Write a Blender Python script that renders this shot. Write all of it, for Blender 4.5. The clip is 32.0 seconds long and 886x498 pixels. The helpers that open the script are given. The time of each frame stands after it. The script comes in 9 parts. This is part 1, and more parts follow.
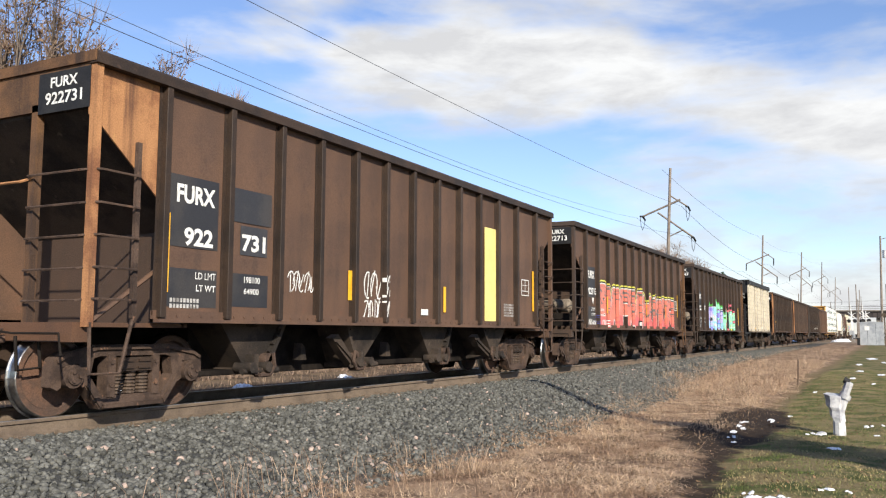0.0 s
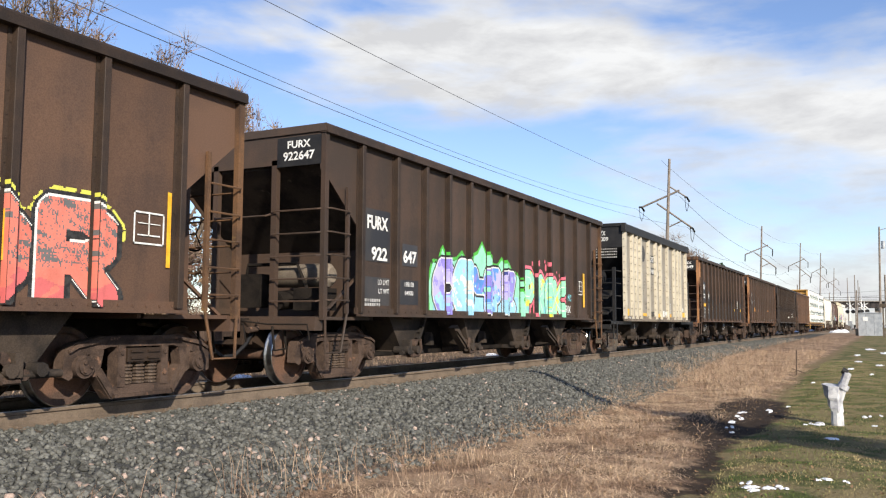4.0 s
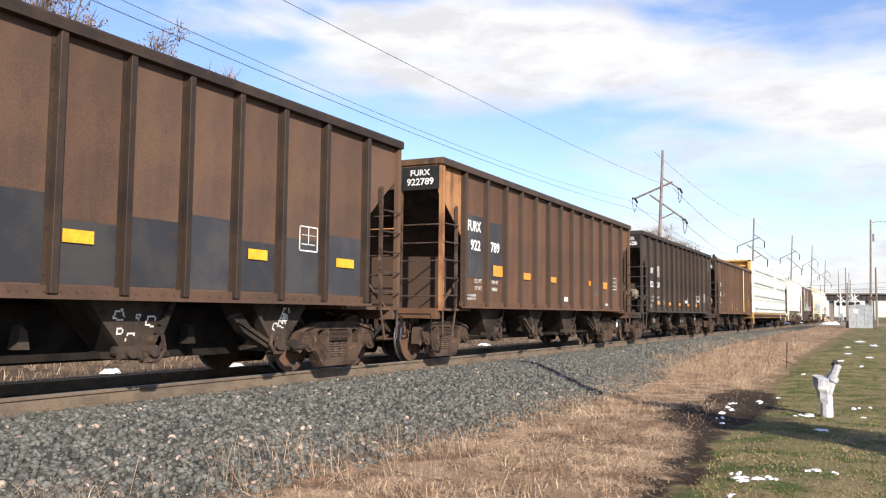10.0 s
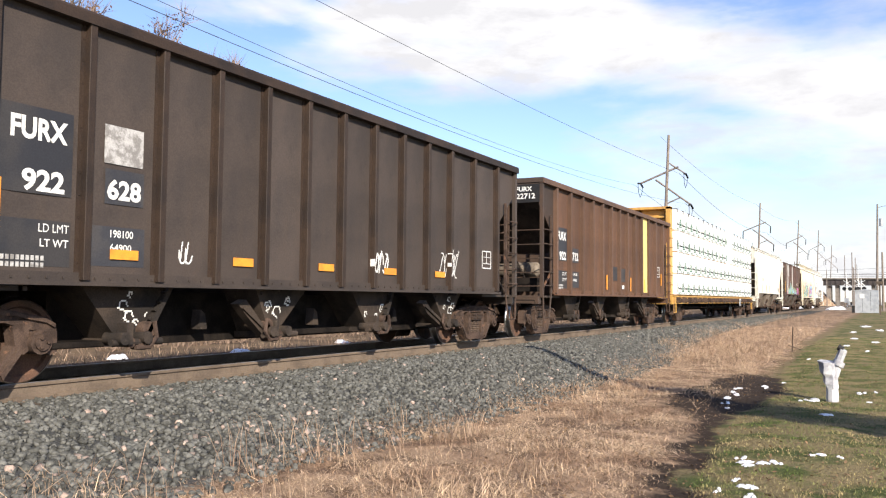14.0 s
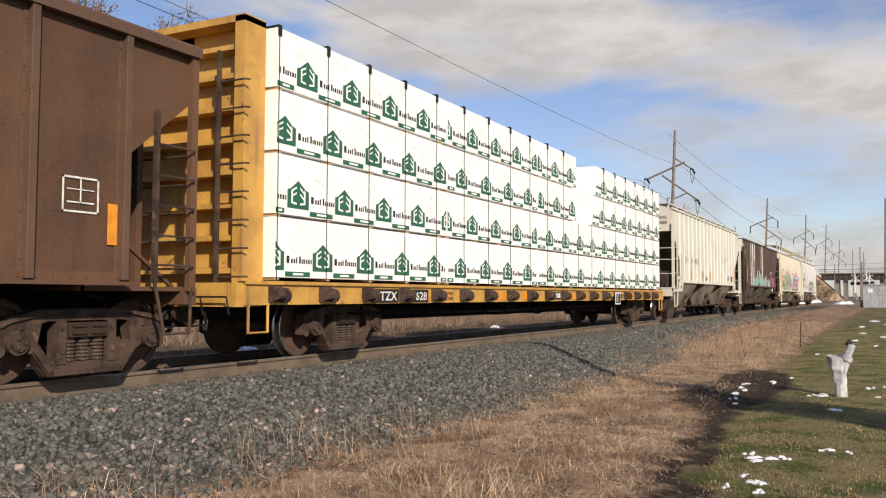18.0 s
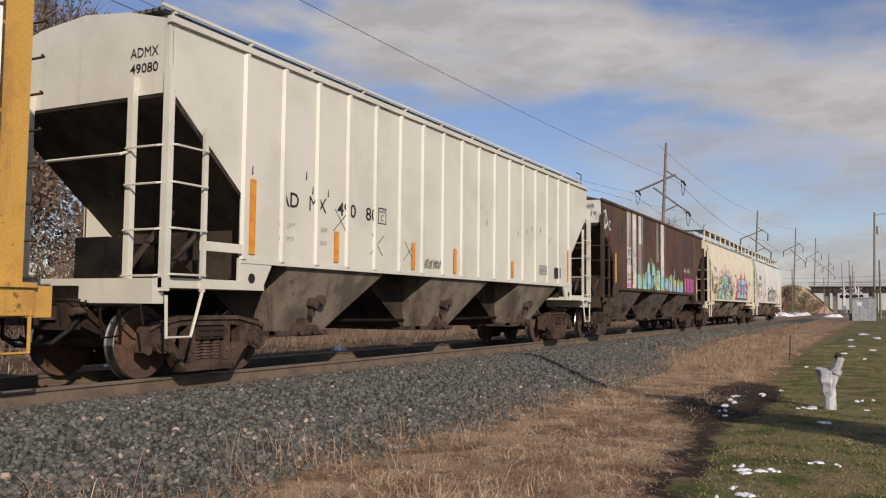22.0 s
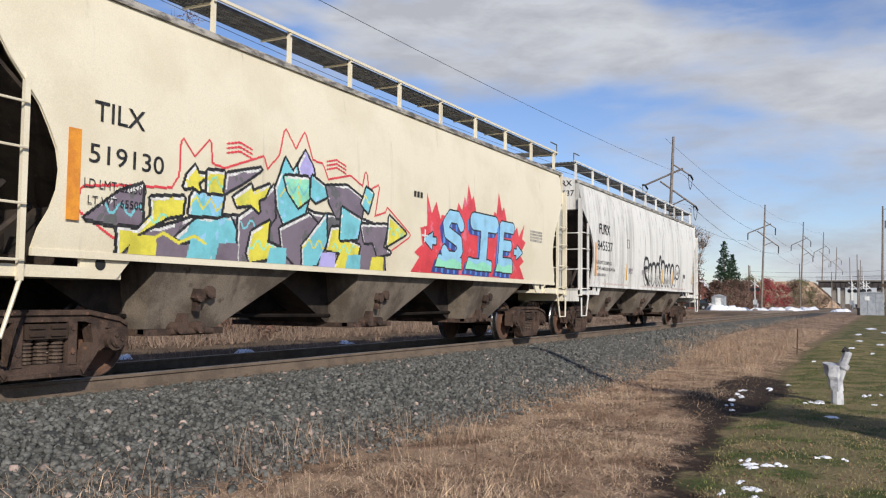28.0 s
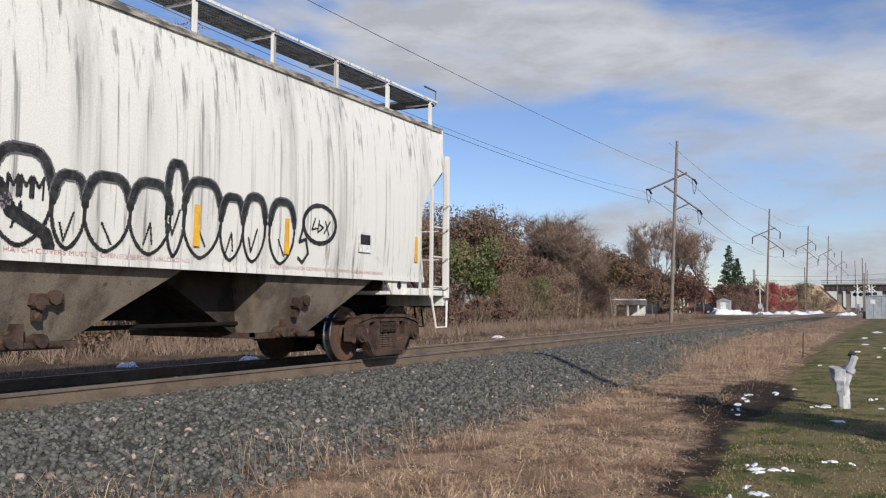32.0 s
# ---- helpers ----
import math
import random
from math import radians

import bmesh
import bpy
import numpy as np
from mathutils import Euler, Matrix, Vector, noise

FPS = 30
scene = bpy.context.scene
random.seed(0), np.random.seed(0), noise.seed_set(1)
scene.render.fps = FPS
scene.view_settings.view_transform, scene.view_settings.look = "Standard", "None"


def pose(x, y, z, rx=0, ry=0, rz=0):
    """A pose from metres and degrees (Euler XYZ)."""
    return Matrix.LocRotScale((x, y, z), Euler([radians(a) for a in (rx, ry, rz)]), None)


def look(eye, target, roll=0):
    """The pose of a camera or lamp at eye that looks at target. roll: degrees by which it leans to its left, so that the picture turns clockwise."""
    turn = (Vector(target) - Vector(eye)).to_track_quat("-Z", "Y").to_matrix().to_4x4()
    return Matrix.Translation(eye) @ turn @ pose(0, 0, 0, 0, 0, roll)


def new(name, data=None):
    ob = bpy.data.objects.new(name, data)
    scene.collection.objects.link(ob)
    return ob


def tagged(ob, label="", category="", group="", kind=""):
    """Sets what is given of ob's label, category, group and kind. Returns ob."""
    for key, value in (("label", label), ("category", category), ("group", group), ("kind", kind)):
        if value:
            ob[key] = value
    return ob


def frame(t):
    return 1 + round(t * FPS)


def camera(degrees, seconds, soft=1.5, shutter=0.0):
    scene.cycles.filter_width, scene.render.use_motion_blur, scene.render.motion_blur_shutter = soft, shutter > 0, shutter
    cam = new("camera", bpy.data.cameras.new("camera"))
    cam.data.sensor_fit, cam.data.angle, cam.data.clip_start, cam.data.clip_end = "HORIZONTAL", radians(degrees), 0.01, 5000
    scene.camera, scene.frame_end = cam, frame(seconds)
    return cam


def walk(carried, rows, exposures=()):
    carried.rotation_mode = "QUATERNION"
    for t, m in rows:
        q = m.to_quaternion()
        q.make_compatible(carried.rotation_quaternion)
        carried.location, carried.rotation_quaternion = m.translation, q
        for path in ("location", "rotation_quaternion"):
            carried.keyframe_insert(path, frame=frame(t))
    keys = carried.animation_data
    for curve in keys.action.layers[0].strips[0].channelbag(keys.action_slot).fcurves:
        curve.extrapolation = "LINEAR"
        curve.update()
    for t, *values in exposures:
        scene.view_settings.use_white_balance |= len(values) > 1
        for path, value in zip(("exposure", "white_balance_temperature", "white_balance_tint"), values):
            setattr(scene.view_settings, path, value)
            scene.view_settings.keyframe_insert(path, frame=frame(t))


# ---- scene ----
# x runs along the track away from the camera, y to its left, z = 0 is the top of the rail.
EYE = Vector((0.0, 0.0, 0.963))
TRACK_Y = 9.078
cam = camera(55.04, 32.0, soft=1.2)
# seconds, heading, tilt, roll in degrees: a person holds the camera and drifts a little
AIM = [
    (0, 27.609, 5.578, 0.259), (0.5, 27.627, 5.511, 0.288), (1, 27.566, 5.372, 0.242), (1.5, 27.511, 5.089, 0.263), (2, 27.476, 4.873, 0.083),
    (2.5, 27.474, 4.77, 0.08), (3, 27.56, 4.766, 0.445), (3.5, 27.621, 4.904, 0.315), (5.5, 27.111, 4.848, 0.015), (6, 26.926, 4.67, 0.109),
    (6.5, 26.784, 4.512, 0.131), (7, 26.595, 4.368, 0.021), (7.5, 26.479, 4.248, 0.118), (8, 26.514, 4.132, 0.256), (8.5, 26.649, 4.132, 0.388),
    (9, 26.786, 4.195, 0.473), (9.5, 26.935, 4.257, 0.533), (10, 27.06, 4.278, 0.597), (10.5, 27.12, 4.211, 0.53), (11, 27.181, 4.018, 0.526),
    (11.5, 27.222, 3.912, 0.469), (12, 27.195, 3.777, 0.483), (12.5, 27.128, 3.664, 0.512), (13, 27.143, 3.528, 0.448), (13.5, 27.244, 3.363, 0.457),
    (14, 27.406, 3.306, 0.5), (14.5, 27.477, 3.42, 0.411), (16.5, 27.68, 3.283, 0.15), (17, 27.818, 3.114, 0.173), (17.5, 27.876, 3.091, 0.106),
    (18, 27.843, 3.103, 0.173), (18.5, 27.77, 3.271, 0.215), (19, 27.711, 3.355, 0.395), (19.5, 27.653, 3.375, 0.324), (20, 27.602, 3.326, 0.36),
    (20.5, 27.553, 3.33, 0.539), (21, 27.416, 3.433, 0.545), (21.5, 27.355, 3.58, 0.56), (22, 27.255, 3.793, 0.574), (22.5, 27.141, 3.941, 0.652),
    (23, 27.037, 4.047, 0.585), (23.5, 27.097, 4.051, 0.654), (24, 27.18, 4.092, 0.526), (24.5, 27.25, 4.149, 0.526), (25, 27.245, 4.165, 0.713),
    (25.5, 27.252, 4.159, 0.749), (27.5, 27.57, 3.454, 0.527), (28, 27.692, 3.379, 0.656), (28.5, 27.76, 3.42, 0.579), (29, 27.812, 3.472, 0.594),
    (29.5, 27.875, 3.479, 0.569), (30, 27.954, 3.493, 0.67), (30.5, 28.004, 3.57, 0.641), (31, 27.979, 3.679, 0.368), (31.5, 27.968, 3.692, 0.446),
    (32, 27.976, 3.775, 0.317)]


def aim(yaw, tilt, roll):
    a, b = radians(yaw), radians(tilt)
    way = Vector((math.cos(b) * math.cos(a), math.cos(b) * math.sin(a), math.sin(b)))
    return look(EYE, EYE + way, roll)


walk(cam, [(t, aim(a, b, c)) for t, a, b, c in AIM],
     exposures=[(0, 0.55, 6900, 8), (3.5, 0.5, 6900, 8), (5.5, 0.45, 6800, 10), (7, 0.4, 6700, 11), (8, 0.45, 6700, 11), (9, 0.72, 6900, 10), (13, 0.76, 6900, 10), (14.5, 0.8, 7000, 11), (16.5, 0.62, 7300, 12), (17, 0.44, 7300, 12),
                (18, 0.05, 7400, 12), (19, -0.54, 7500, 12), (21, -0.54, 7400, 13), (22, -0.33, 7200, 13), (23, -0.22, 7000, 12), (25, 0.3, 6800, 10), (27.5, -0.02, 6450, 10), (32, -0.13, 6450, 10)])

# ---- sky and sun ----
SUN_WAY = Vector((0.66, 0.75, -0.51)).normalized()
sun = new("sun", bpy.data.lights.new("sun", "SUN"))
sun.data.energy, sun.data.angle, sun.data.color = 5.0, radians(0.6), (1.0, 0.93, 0.82)
sun.matrix_world = look(Vector((-40, -45, 40)), Vector((-40, -45, 40)) + SUN_WAY)
tagged(sun, "low autumn sun", "sun")

world = bpy.data.worlds.new("sky")
scene.world = world
world.use_nodes = True
wt = world.node_tree
wt.nodes.clear()


def wn(kind, **kw):
    n = wt.nodes.new(kind)
    for k, v in kw.items():
        if k == "op":
            n.operation = v
    return n


def wmath(op, a, b=None, clamp=False):
    n = wt.nodes.new("ShaderNodeMath")
    n.operation, n.use_clamp = op, clamp
    for i, s in enumerate((a, b)):
        if s is None:
            continue
        if isinstance(s, (int, float)):
            n.inputs[i].default_value = s
        else:
            wt.links.new(s, n.inputs[i])
    return n.outputs[0]


def wnoise(vec, scale, detail, rough=0.55, dist=0.0):
    n = wt.nodes.new("ShaderNodeTexNoise")
    n.inputs["Scale"].default_value, n.inputs["Detail"].default_value = scale, detail
    n.inputs["Roughness"].default_value, n.inputs["Distortion"].default_value = rough, dist
    wt.links.new(vec, n.inputs["Vector"])
    return n.outputs["Fac"]


sky = wt.nodes.new("ShaderNodeTexSky")
sky.sky_type, sky.sun_disc = "NISHITA", False
sky.sun_elevation, sky.sun_rotation = radians(27), radians(221)
sky.air_density, sky.dust_density, sky.ozone_density = 1.0, 0.3, 1.5
tc = wt.nodes.new("ShaderNodeTexCoord")
sep = wt.nodes.new("ShaderNodeSeparateXYZ")
wt.links.new(tc.outputs["Generated"], sep.inputs[0])
az = wmath("ARCTAN2", sep.outputs[1], sep.outputs[0])
el = wmath("ARCSINE", sep.outputs[2])
cmb = wt.nodes.new("ShaderNodeCombineXYZ")
wt.links.new(wmath("MULTIPLY", az, 3.2), cmb.inputs[0])
wt.links.new(wmath("MULTIPLY", el, 10.0), cmb.inputs[1])
cmb.inputs[2].default_value = 3.7
big = wnoise(cmb.outputs[0], 0.8, 6, 0.5, 0.25)
fine = wnoise(cmb.outputs[0], 2.6, 6, 0.6, 0.2)
# the cloud deck thins towards the north-east, with a clear band low in the sky
swung = wmath("SUBTRACT", az, wmath("MULTIPLY", wmath("SUBTRACT", el, 0.2), 1.3))
band = wmath("DIVIDE", wmath("SUBTRACT", el, 0.125), 0.035)
gap = wmath("MULTIPLY", wmath("EXPONENT", wmath("MULTIPLY", wmath("MULTIPLY", band, band), -1.0)), 0.085)
cover = wmath("ADD", wmath("ADD", big, wmath("MULTIPLY", fine, 0.24)), wmath("MULTIPLY", wmath("SUBTRACT", wmath("COSINE", swung), 0.925), 1.1))
cover = wmath("SUBTRACT", cover, gap)
dense = wt.nodes.new("ShaderNodeMapRange")
dense.interpolation_type = "SMOOTHSTEP"
dense.inputs["From Min"].default_value, dense.inputs["From Max"].default_value = 0.53, 0.76
wt.links.new(cover, dense.inputs["Value"])
shade = wt.nodes.new("ShaderNodeMapRange")
shade.inputs["From Min"].default_value, shade.inputs["From Max"].default_value = 0.38, 0.62
shade.inputs["To Min"].default_value, shade.inputs["To Max"].default_value = 0.0, 1.0
wt.links.new(fine, shade.inputs["Value"])
ccol = wt.nodes.new("ShaderNodeMix")
ccol.data_type = "RGBA"
ccol.inputs[6].default_value, ccol.inputs[7].default_value = (6.2, 6.4, 6.85, 1), (4.65, 4.8, 5.25, 1)
wt.links.new(shade.outputs[0], ccol.inputs[0])
mix = wt.nodes.new("ShaderNodeMix")
mix.data_type = "RGBA"
wt.links.new(dense.outputs[0], mix.inputs[0])
tint = wt.nodes.new("ShaderNodeMix")
tint.data_type, tint.blend_type = "RGBA", "MULTIPLY"
tint.inputs[0].default_value, tint.inputs[7].default_value = 1.0, (0.93, 1.0, 1.27, 1)
wt.links.new(sky.outputs[0], tint.inputs[6])
wt.links.new(tint.outputs[2], mix.inputs[6])
wt.links.new(ccol.outputs[2], mix.inputs[7])
bg = wt.nodes.new("ShaderNodeBackground")
bg.inputs["Strength"].default_value = 0.105
wt.links.new(mix.outputs[2], bg.inputs["Color"])
wout = wt.nodes.new("ShaderNodeOutputWorld")
wt.links.new(bg.outputs[0], wout.inputs["Surface"])

# ---- materials ----


def mat(name, base, alt=None, scale=2.0, lo=0.42, hi=0.62, rough=0.6, metal=0.0, bump=0.0, bscale=60.0, streak=None, sscale=(5, 5, 0.35),
        slo=0.5, shi=0.75, samt=1.0, spots=None, pscale=8.0, plo=0.6, phi=0.68, rnd=0.0, island=0.0, fine=0.25, stretch=None, spec=0.5):
    m = bpy.data.materials.new(name)
    m.use_nodes = True
    nt = m.node_tree
    nt.nodes.clear()
    out = nt.nodes.new("ShaderNodeOutputMaterial")
    sh = nt.nodes.new("ShaderNodeBsdfPrincipled")
    nt.links.new(sh.outputs[0], out.inputs[0])
    sh.inputs["Roughness"].default_value, sh.inputs["Metallic"].default_value = rough, metal
    sh.inputs["Specular IOR Level"].default_value = spec
    tex = nt.nodes.new("ShaderNodeTexCoord")

    def noi(sc, det, st=None):
        mp = nt.nodes.new("ShaderNodeMapping")
        if st:
            mp.inputs["Scale"].default_value = st
        nt.links.new(tex.outputs["Object"], mp.inputs[0])
        n = nt.nodes.new("ShaderNodeTexNoise")
        n.inputs["Scale"].default_value, n.inputs["Detail"].default_value, n.inputs["Roughness"].default_value = sc, det, 0.6
        nt.links.new(mp.outputs[0], n.inputs["Vector"])
        return n.outputs["Fac"]

    def ramp(fac, a, b, top=1.0):
        r = nt.nodes.new("ShaderNodeMapRange")
        r.interpolation_type = "SMOOTHSTEP"
        r.inputs["From Min"].default_value, r.inputs["From Max"].default_value, r.inputs["To Max"].default_value = a, b, top
        nt.links.new(fac, r.inputs["Value"])
        return r.outputs[0]

    def blend(fac, a, b, kind="MIX"):
        x = nt.nodes.new("ShaderNodeMix")
        x.data_type, x.blend_type = "RGBA", kind
        for sock, val in ((x.inputs[0], fac), (x.inputs[6], a), (x.inputs[7], b)):
            if isinstance(val, (int, float)):
                sock.default_value = val
            elif isinstance(val, tuple):
                sock.default_value = (*val, 1)
            else:
                nt.links.new(val, sock)
        return x.outputs[2]

    col = base
    if alt:
        col = blend(ramp(noi(scale, 6, stretch), lo, hi), base, alt)
    if streak:
        col = blend(ramp(noi(1.0, 5, sscale), slo, shi, samt), col, streak)
    if spots:
        col = blend(ramp(noi(pscale, 8), plo, phi), col, spots)
    if fine:
        g = ramp(noi(bscale, 3), 0.3, 0.7)
        v = nt.nodes.new("ShaderNodeMapRange")
        v.inputs["To Min"].default_value, v.inputs["To Max"].default_value = 1 - fine, 1 + fine
        nt.links.new(g, v.inputs["Value"])
        hs = nt.nodes.new("ShaderNodeHueSaturation")
        nt.links.new(v.outputs[0], hs.inputs["Value"])
        if isinstance(col, tuple):
            hs.inputs["Color"].default_value = (*col, 1)
        else:
            nt.links.new(col, hs.inputs["Color"])
        col = hs.outputs[0]
    if rnd or island:
        if rnd:
            info = nt.nodes.new("ShaderNodeObjectInfo").outputs["Random"]
        else:
            info = nt.nodes.new("ShaderNodeNewGeometry").outputs["Random Per Island"]
        v = nt.nodes.new("ShaderNodeMapRange")
        k = rnd or island
        v.inputs["To Min"].default_value, v.inputs["To Max"].default_value = 1 - k, 1 + k
        nt.links.new(info, v.inputs["Value"])
        hs = nt.nodes.new("ShaderNodeHueSaturation")
        nt.links.new(v.outputs[0], hs.inputs["Value"])
        if isinstance(col, tuple):
            hs.inputs["Color"].default_value = (*col, 1)
        else:
            nt.links.new(col, hs.inputs["Color"])
        col = hs.outputs[0]
    if isinstance(col, tuple):
        sh.inputs["Base Color"].default_value = (*col, 1)
    else:
        nt.links.new(col, sh.inputs["Base Color"])
    if bump:
        b = nt.nodes.new("ShaderNodeBump")
        b.inputs["Strength"].default_value, b.inputs["Distance"].default_value = bump, 0.02
        nt.links.new(noi(bscale * 0.6, 4), b.inputs["Height"])
        nt.links.new(b.outputs[0], sh.inputs["Normal"])
    return m


BROWN = mat("brown_paint", (0.108, 0.063, 0.043), (0.083, 0.051, 0.038), 0.9, rough=0.62, streak=(0.045, 0.032, 0.027), slo=0.5, shi=0.8, sscale=(3, 3, 0.4), samt=0.45, spots=(0.14, 0.065, 0.04), pscale=2.4, plo=0.6, phi=0.95, bump=0.2, fine=0.16, rnd=0.14, spec=0.22)
DARKBROWN = mat("dark_brown_paint", (0.068, 0.044, 0.033), (0.05, 0.036, 0.029), 0.9, rough=0.6, streak=(0.03, 0.025, 0.022), sscale=(3, 3, 0.4), samt=0.45, spots=(0.1, 0.056, 0.037), pscale=2.4, plo=0.6, phi=0.95, bump=0.2, fine=0.16, rnd=0.14, spec=0.22)
CHARCOAL = mat("charcoal_paint", (0.062, 0.048, 0.041), (0.046, 0.037, 0.033), 0.9, rough=0.6, streak=(0.06, 0.045, 0.036), sscale=(3, 3, 0.4), samt=0.45, spots=(0.075, 0.05, 0.038), pscale=2.4, plo=0.62, phi=0.95, bump=0.2, fine=0.14, rnd=0.12, spec=0.25)
REDBROWN = mat("red_brown_paint", (0.118, 0.062, 0.038), (0.092, 0.051, 0.034), 0.9, rough=0.62, streak=(0.052, 0.035, 0.028), sscale=(3, 3, 0.4), samt=0.45, spots=(0.14, 0.068, 0.038), pscale=2.4, plo=0.6, phi=0.95, bump=0.2, fine=0.16, rnd=0.12, spec=0.22)
# grimy frame tone, darkened to carry the shade on the rib sides
FRAMEPAINT = mat("grimy_shaded_frame_paint", (0.042, 0.028, 0.021), (0.027, 0.02, 0.017), 1.6, rough=0.55, spots=(0.085, 0.05, 0.035), pscale=5, plo=0.6, phi=0.78, bump=0.2, fine=0.2, rnd=0.15, spec=0.2)
RUST = mat("orange_rust_paint", (0.36, 0.18, 0.085), (0.2, 0.09, 0.048), 1.6, rough=0.75, streak=(0.1, 0.052, 0.036), slo=0.45, shi=0.7, spots=(0.4, 0.23, 0.09), pscale=4, plo=0.62, phi=0.75, bump=0.3, fine=0.2, spec=0.15)
OCHRE = mat("rust_stained_paint", (0.14, 0.075, 0.04), (0.075, 0.045, 0.03), 1.6, rough=0.7, streak=(0.05, 0.033, 0.026), slo=0.45, shi=0.7, spots=(0.3, 0.19, 0.07), pscale=3, plo=0.62, phi=0.78, bump=0.3, fine=0.2, spec=0.15)
# sooty tone, dark enough to stand for shade in recesses and under bays
CHUTE = mat("sooty_shaded_steel", (0.055, 0.042, 0.034), (0.026, 0.022, 0.02), 2.0, rough=0.75, spots=(0.11, 0.085, 0.068), pscale=6, plo=0.62, phi=0.75, bump=0.3, fine=0.2, spec=0.12)
GREYCHUTE = mat("dusty_chute_steel", (0.2, 0.165, 0.13), (0.105, 0.085, 0.068), 1.4, rough=0.7, streak=(0.07, 0.055, 0.046), slo=0.5, shi=0.75, sscale=(4, 4, 0.5), spots=(0.06, 0.045, 0.035), pscale=4, plo=0.6, phi=0.75, bump=0.3, fine=0.2, spec=0.2)
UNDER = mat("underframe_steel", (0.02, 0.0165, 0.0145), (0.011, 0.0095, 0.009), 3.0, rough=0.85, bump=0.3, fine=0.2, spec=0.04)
TRUCK = mat("rusty_truck_steel", (0.082, 0.055, 0.043), (0.042, 0.029, 0.024), 4.0, rough=0.8, spots=(0.15, 0.085, 0.058), pscale=10, bump=0.4, fine=0.2, spec=0.15)
TRUCKGREY = mat("dusty_truck_steel", (0.1, 0.082, 0.068), (0.055, 0.045, 0.04), 4.0, rough=0.8, spots=(0.14, 0.08, 0.05), pscale=10, bump=0.4, fine=0.2, spec=0.15)
WHEEL = mat("wheel_plate_rust", (0.13, 0.072, 0.05), (0.075, 0.05, 0.04), 3.0, rough=0.75, bump=0.3, fine=0.2, spec=0.15)
TREAD = mat("polished_tread_steel", (0.5, 0.5, 0.5), (0.32, 0.3, 0.28), 6.0, rough=0.28, metal=1.0, fine=0.1)
SPRING = mat("spring_steel", (0.1, 0.07, 0.052), (0.05, 0.036, 0.03), 9.0, rough=0.6, fine=0.2, spec=0.2)
BLACK = mat("black_paint", (0.016, 0.016, 0.018), (0.025, 0.024, 0.024), 2.0, rough=0.55, fine=0.2, bump=0.1, spec=0.2)
PATCH = mat("dark_grey_patch_paint", (0.033, 0.034, 0.04), (0.05, 0.047, 0.048), 1.6, rough=0.5, spots=(0.07, 0.05, 0.04), pscale=3, plo=0.6, phi=0.8, fine=0.14, rnd=0.2, spec=0.25)
WHITE = mat("white_stencil_paint", (0.74, 0.74, 0.72), (0.55, 0.54, 0.52), 12.0, rough=0.6, fine=0.1)
FADED = mat("faded_stencil_paint", (0.42, 0.41, 0.4), (0.2, 0.19, 0.18), 9.0, rough=0.65, fine=0.15)
FADEDRED = mat("faded_red_stencil_paint", (0.5, 0.27, 0.24), (0.6, 0.45, 0.42), 8.0, rough=0.6, fine=0.1)
INK = mat("black_stencil_paint", (0.02, 0.02, 0.022), (0.045, 0.045, 0.045), 14.0, rough=0.6, fine=0.1, spec=0.2)
YELLOW = mat("yellow_reflector", (0.75, 0.42, 0.03), (0.65, 0.33, 0.02), 6.0, rough=0.45, fine=0.08)
ORANGE = mat("orange_reflector", (0.72, 0.29, 0.03), (0.6, 0.22, 0.03), 6.0, rough=0.45, fine=0.08)
PALEYELLOW = mat("pale_yellow_paint", (0.75, 0.62, 0.22), (0.68, 0.55, 0.2), 3.0, rough=0.55, streak=(0.35, 0.27, 0.12), slo=0.62, shi=0.85, samt=0.6, fine=0.08)
ALU = mat("weathered_aluminium", (0.27, 0.242, 0.2), (0.215, 0.19, 0.155), 0.9, rough=0.5, metal=0.1, streak=(0.18, 0.158, 0.13), slo=0.52, shi=0.8, bump=0.1, fine=0.08)
ALURIB = mat("bare_aluminium_post", (0.5, 0.445, 0.345), (0.41, 0.365, 0.285), 2.4, rough=0.45, metal=0.1, streak=(0.22, 0.19, 0.155), slo=0.55, shi=0.78, fine=0.08)
CREAMGREY = mat("pale_grey_paint", (0.62, 0.6, 0.53), (0.55, 0.53, 0.465), 0.7, rough=0.5, streak=(0.42, 0.39, 0.33), slo=0.56, shi=0.85, samt=0.6, sscale=(4, 4, 0.15), spots=(0.3, 0.25, 0.2), pscale=9, plo=0.73, phi=0.76, fine=0.05)
CREAM = mat("cream_paint", (0.72, 0.655, 0.5), (0.66, 0.59, 0.44), 0.8, rough=0.48, streak=(0.36, 0.31, 0.25), slo=0.62, shi=0.8, samt=0.75, sscale=(6, 6, 0.1), fine=0.06)
DIRTYWHITE = mat("dirty_white_paint", (0.72, 0.705, 0.66), (0.42, 0.405, 0.375), 1.0, lo=0.47, hi=0.74, stretch=(1.8, 1.8, 0.14), rough=0.5, streak=(0.14, 0.135, 0.125), slo=0.52, shi=0.72, samt=0.8, sscale=(15, 15, 0.16), spots=(0.3, 0.28, 0.25), pscale=2.0, plo=0.6, phi=0.9, fine=0.07)
EAVE = mat("grimy_eave_paint", (0.42, 0.39, 0.34), (0.11, 0.1, 0.09), 2.0, rough=0.6, stretch=(1.5, 6, 6), fine=0.15)
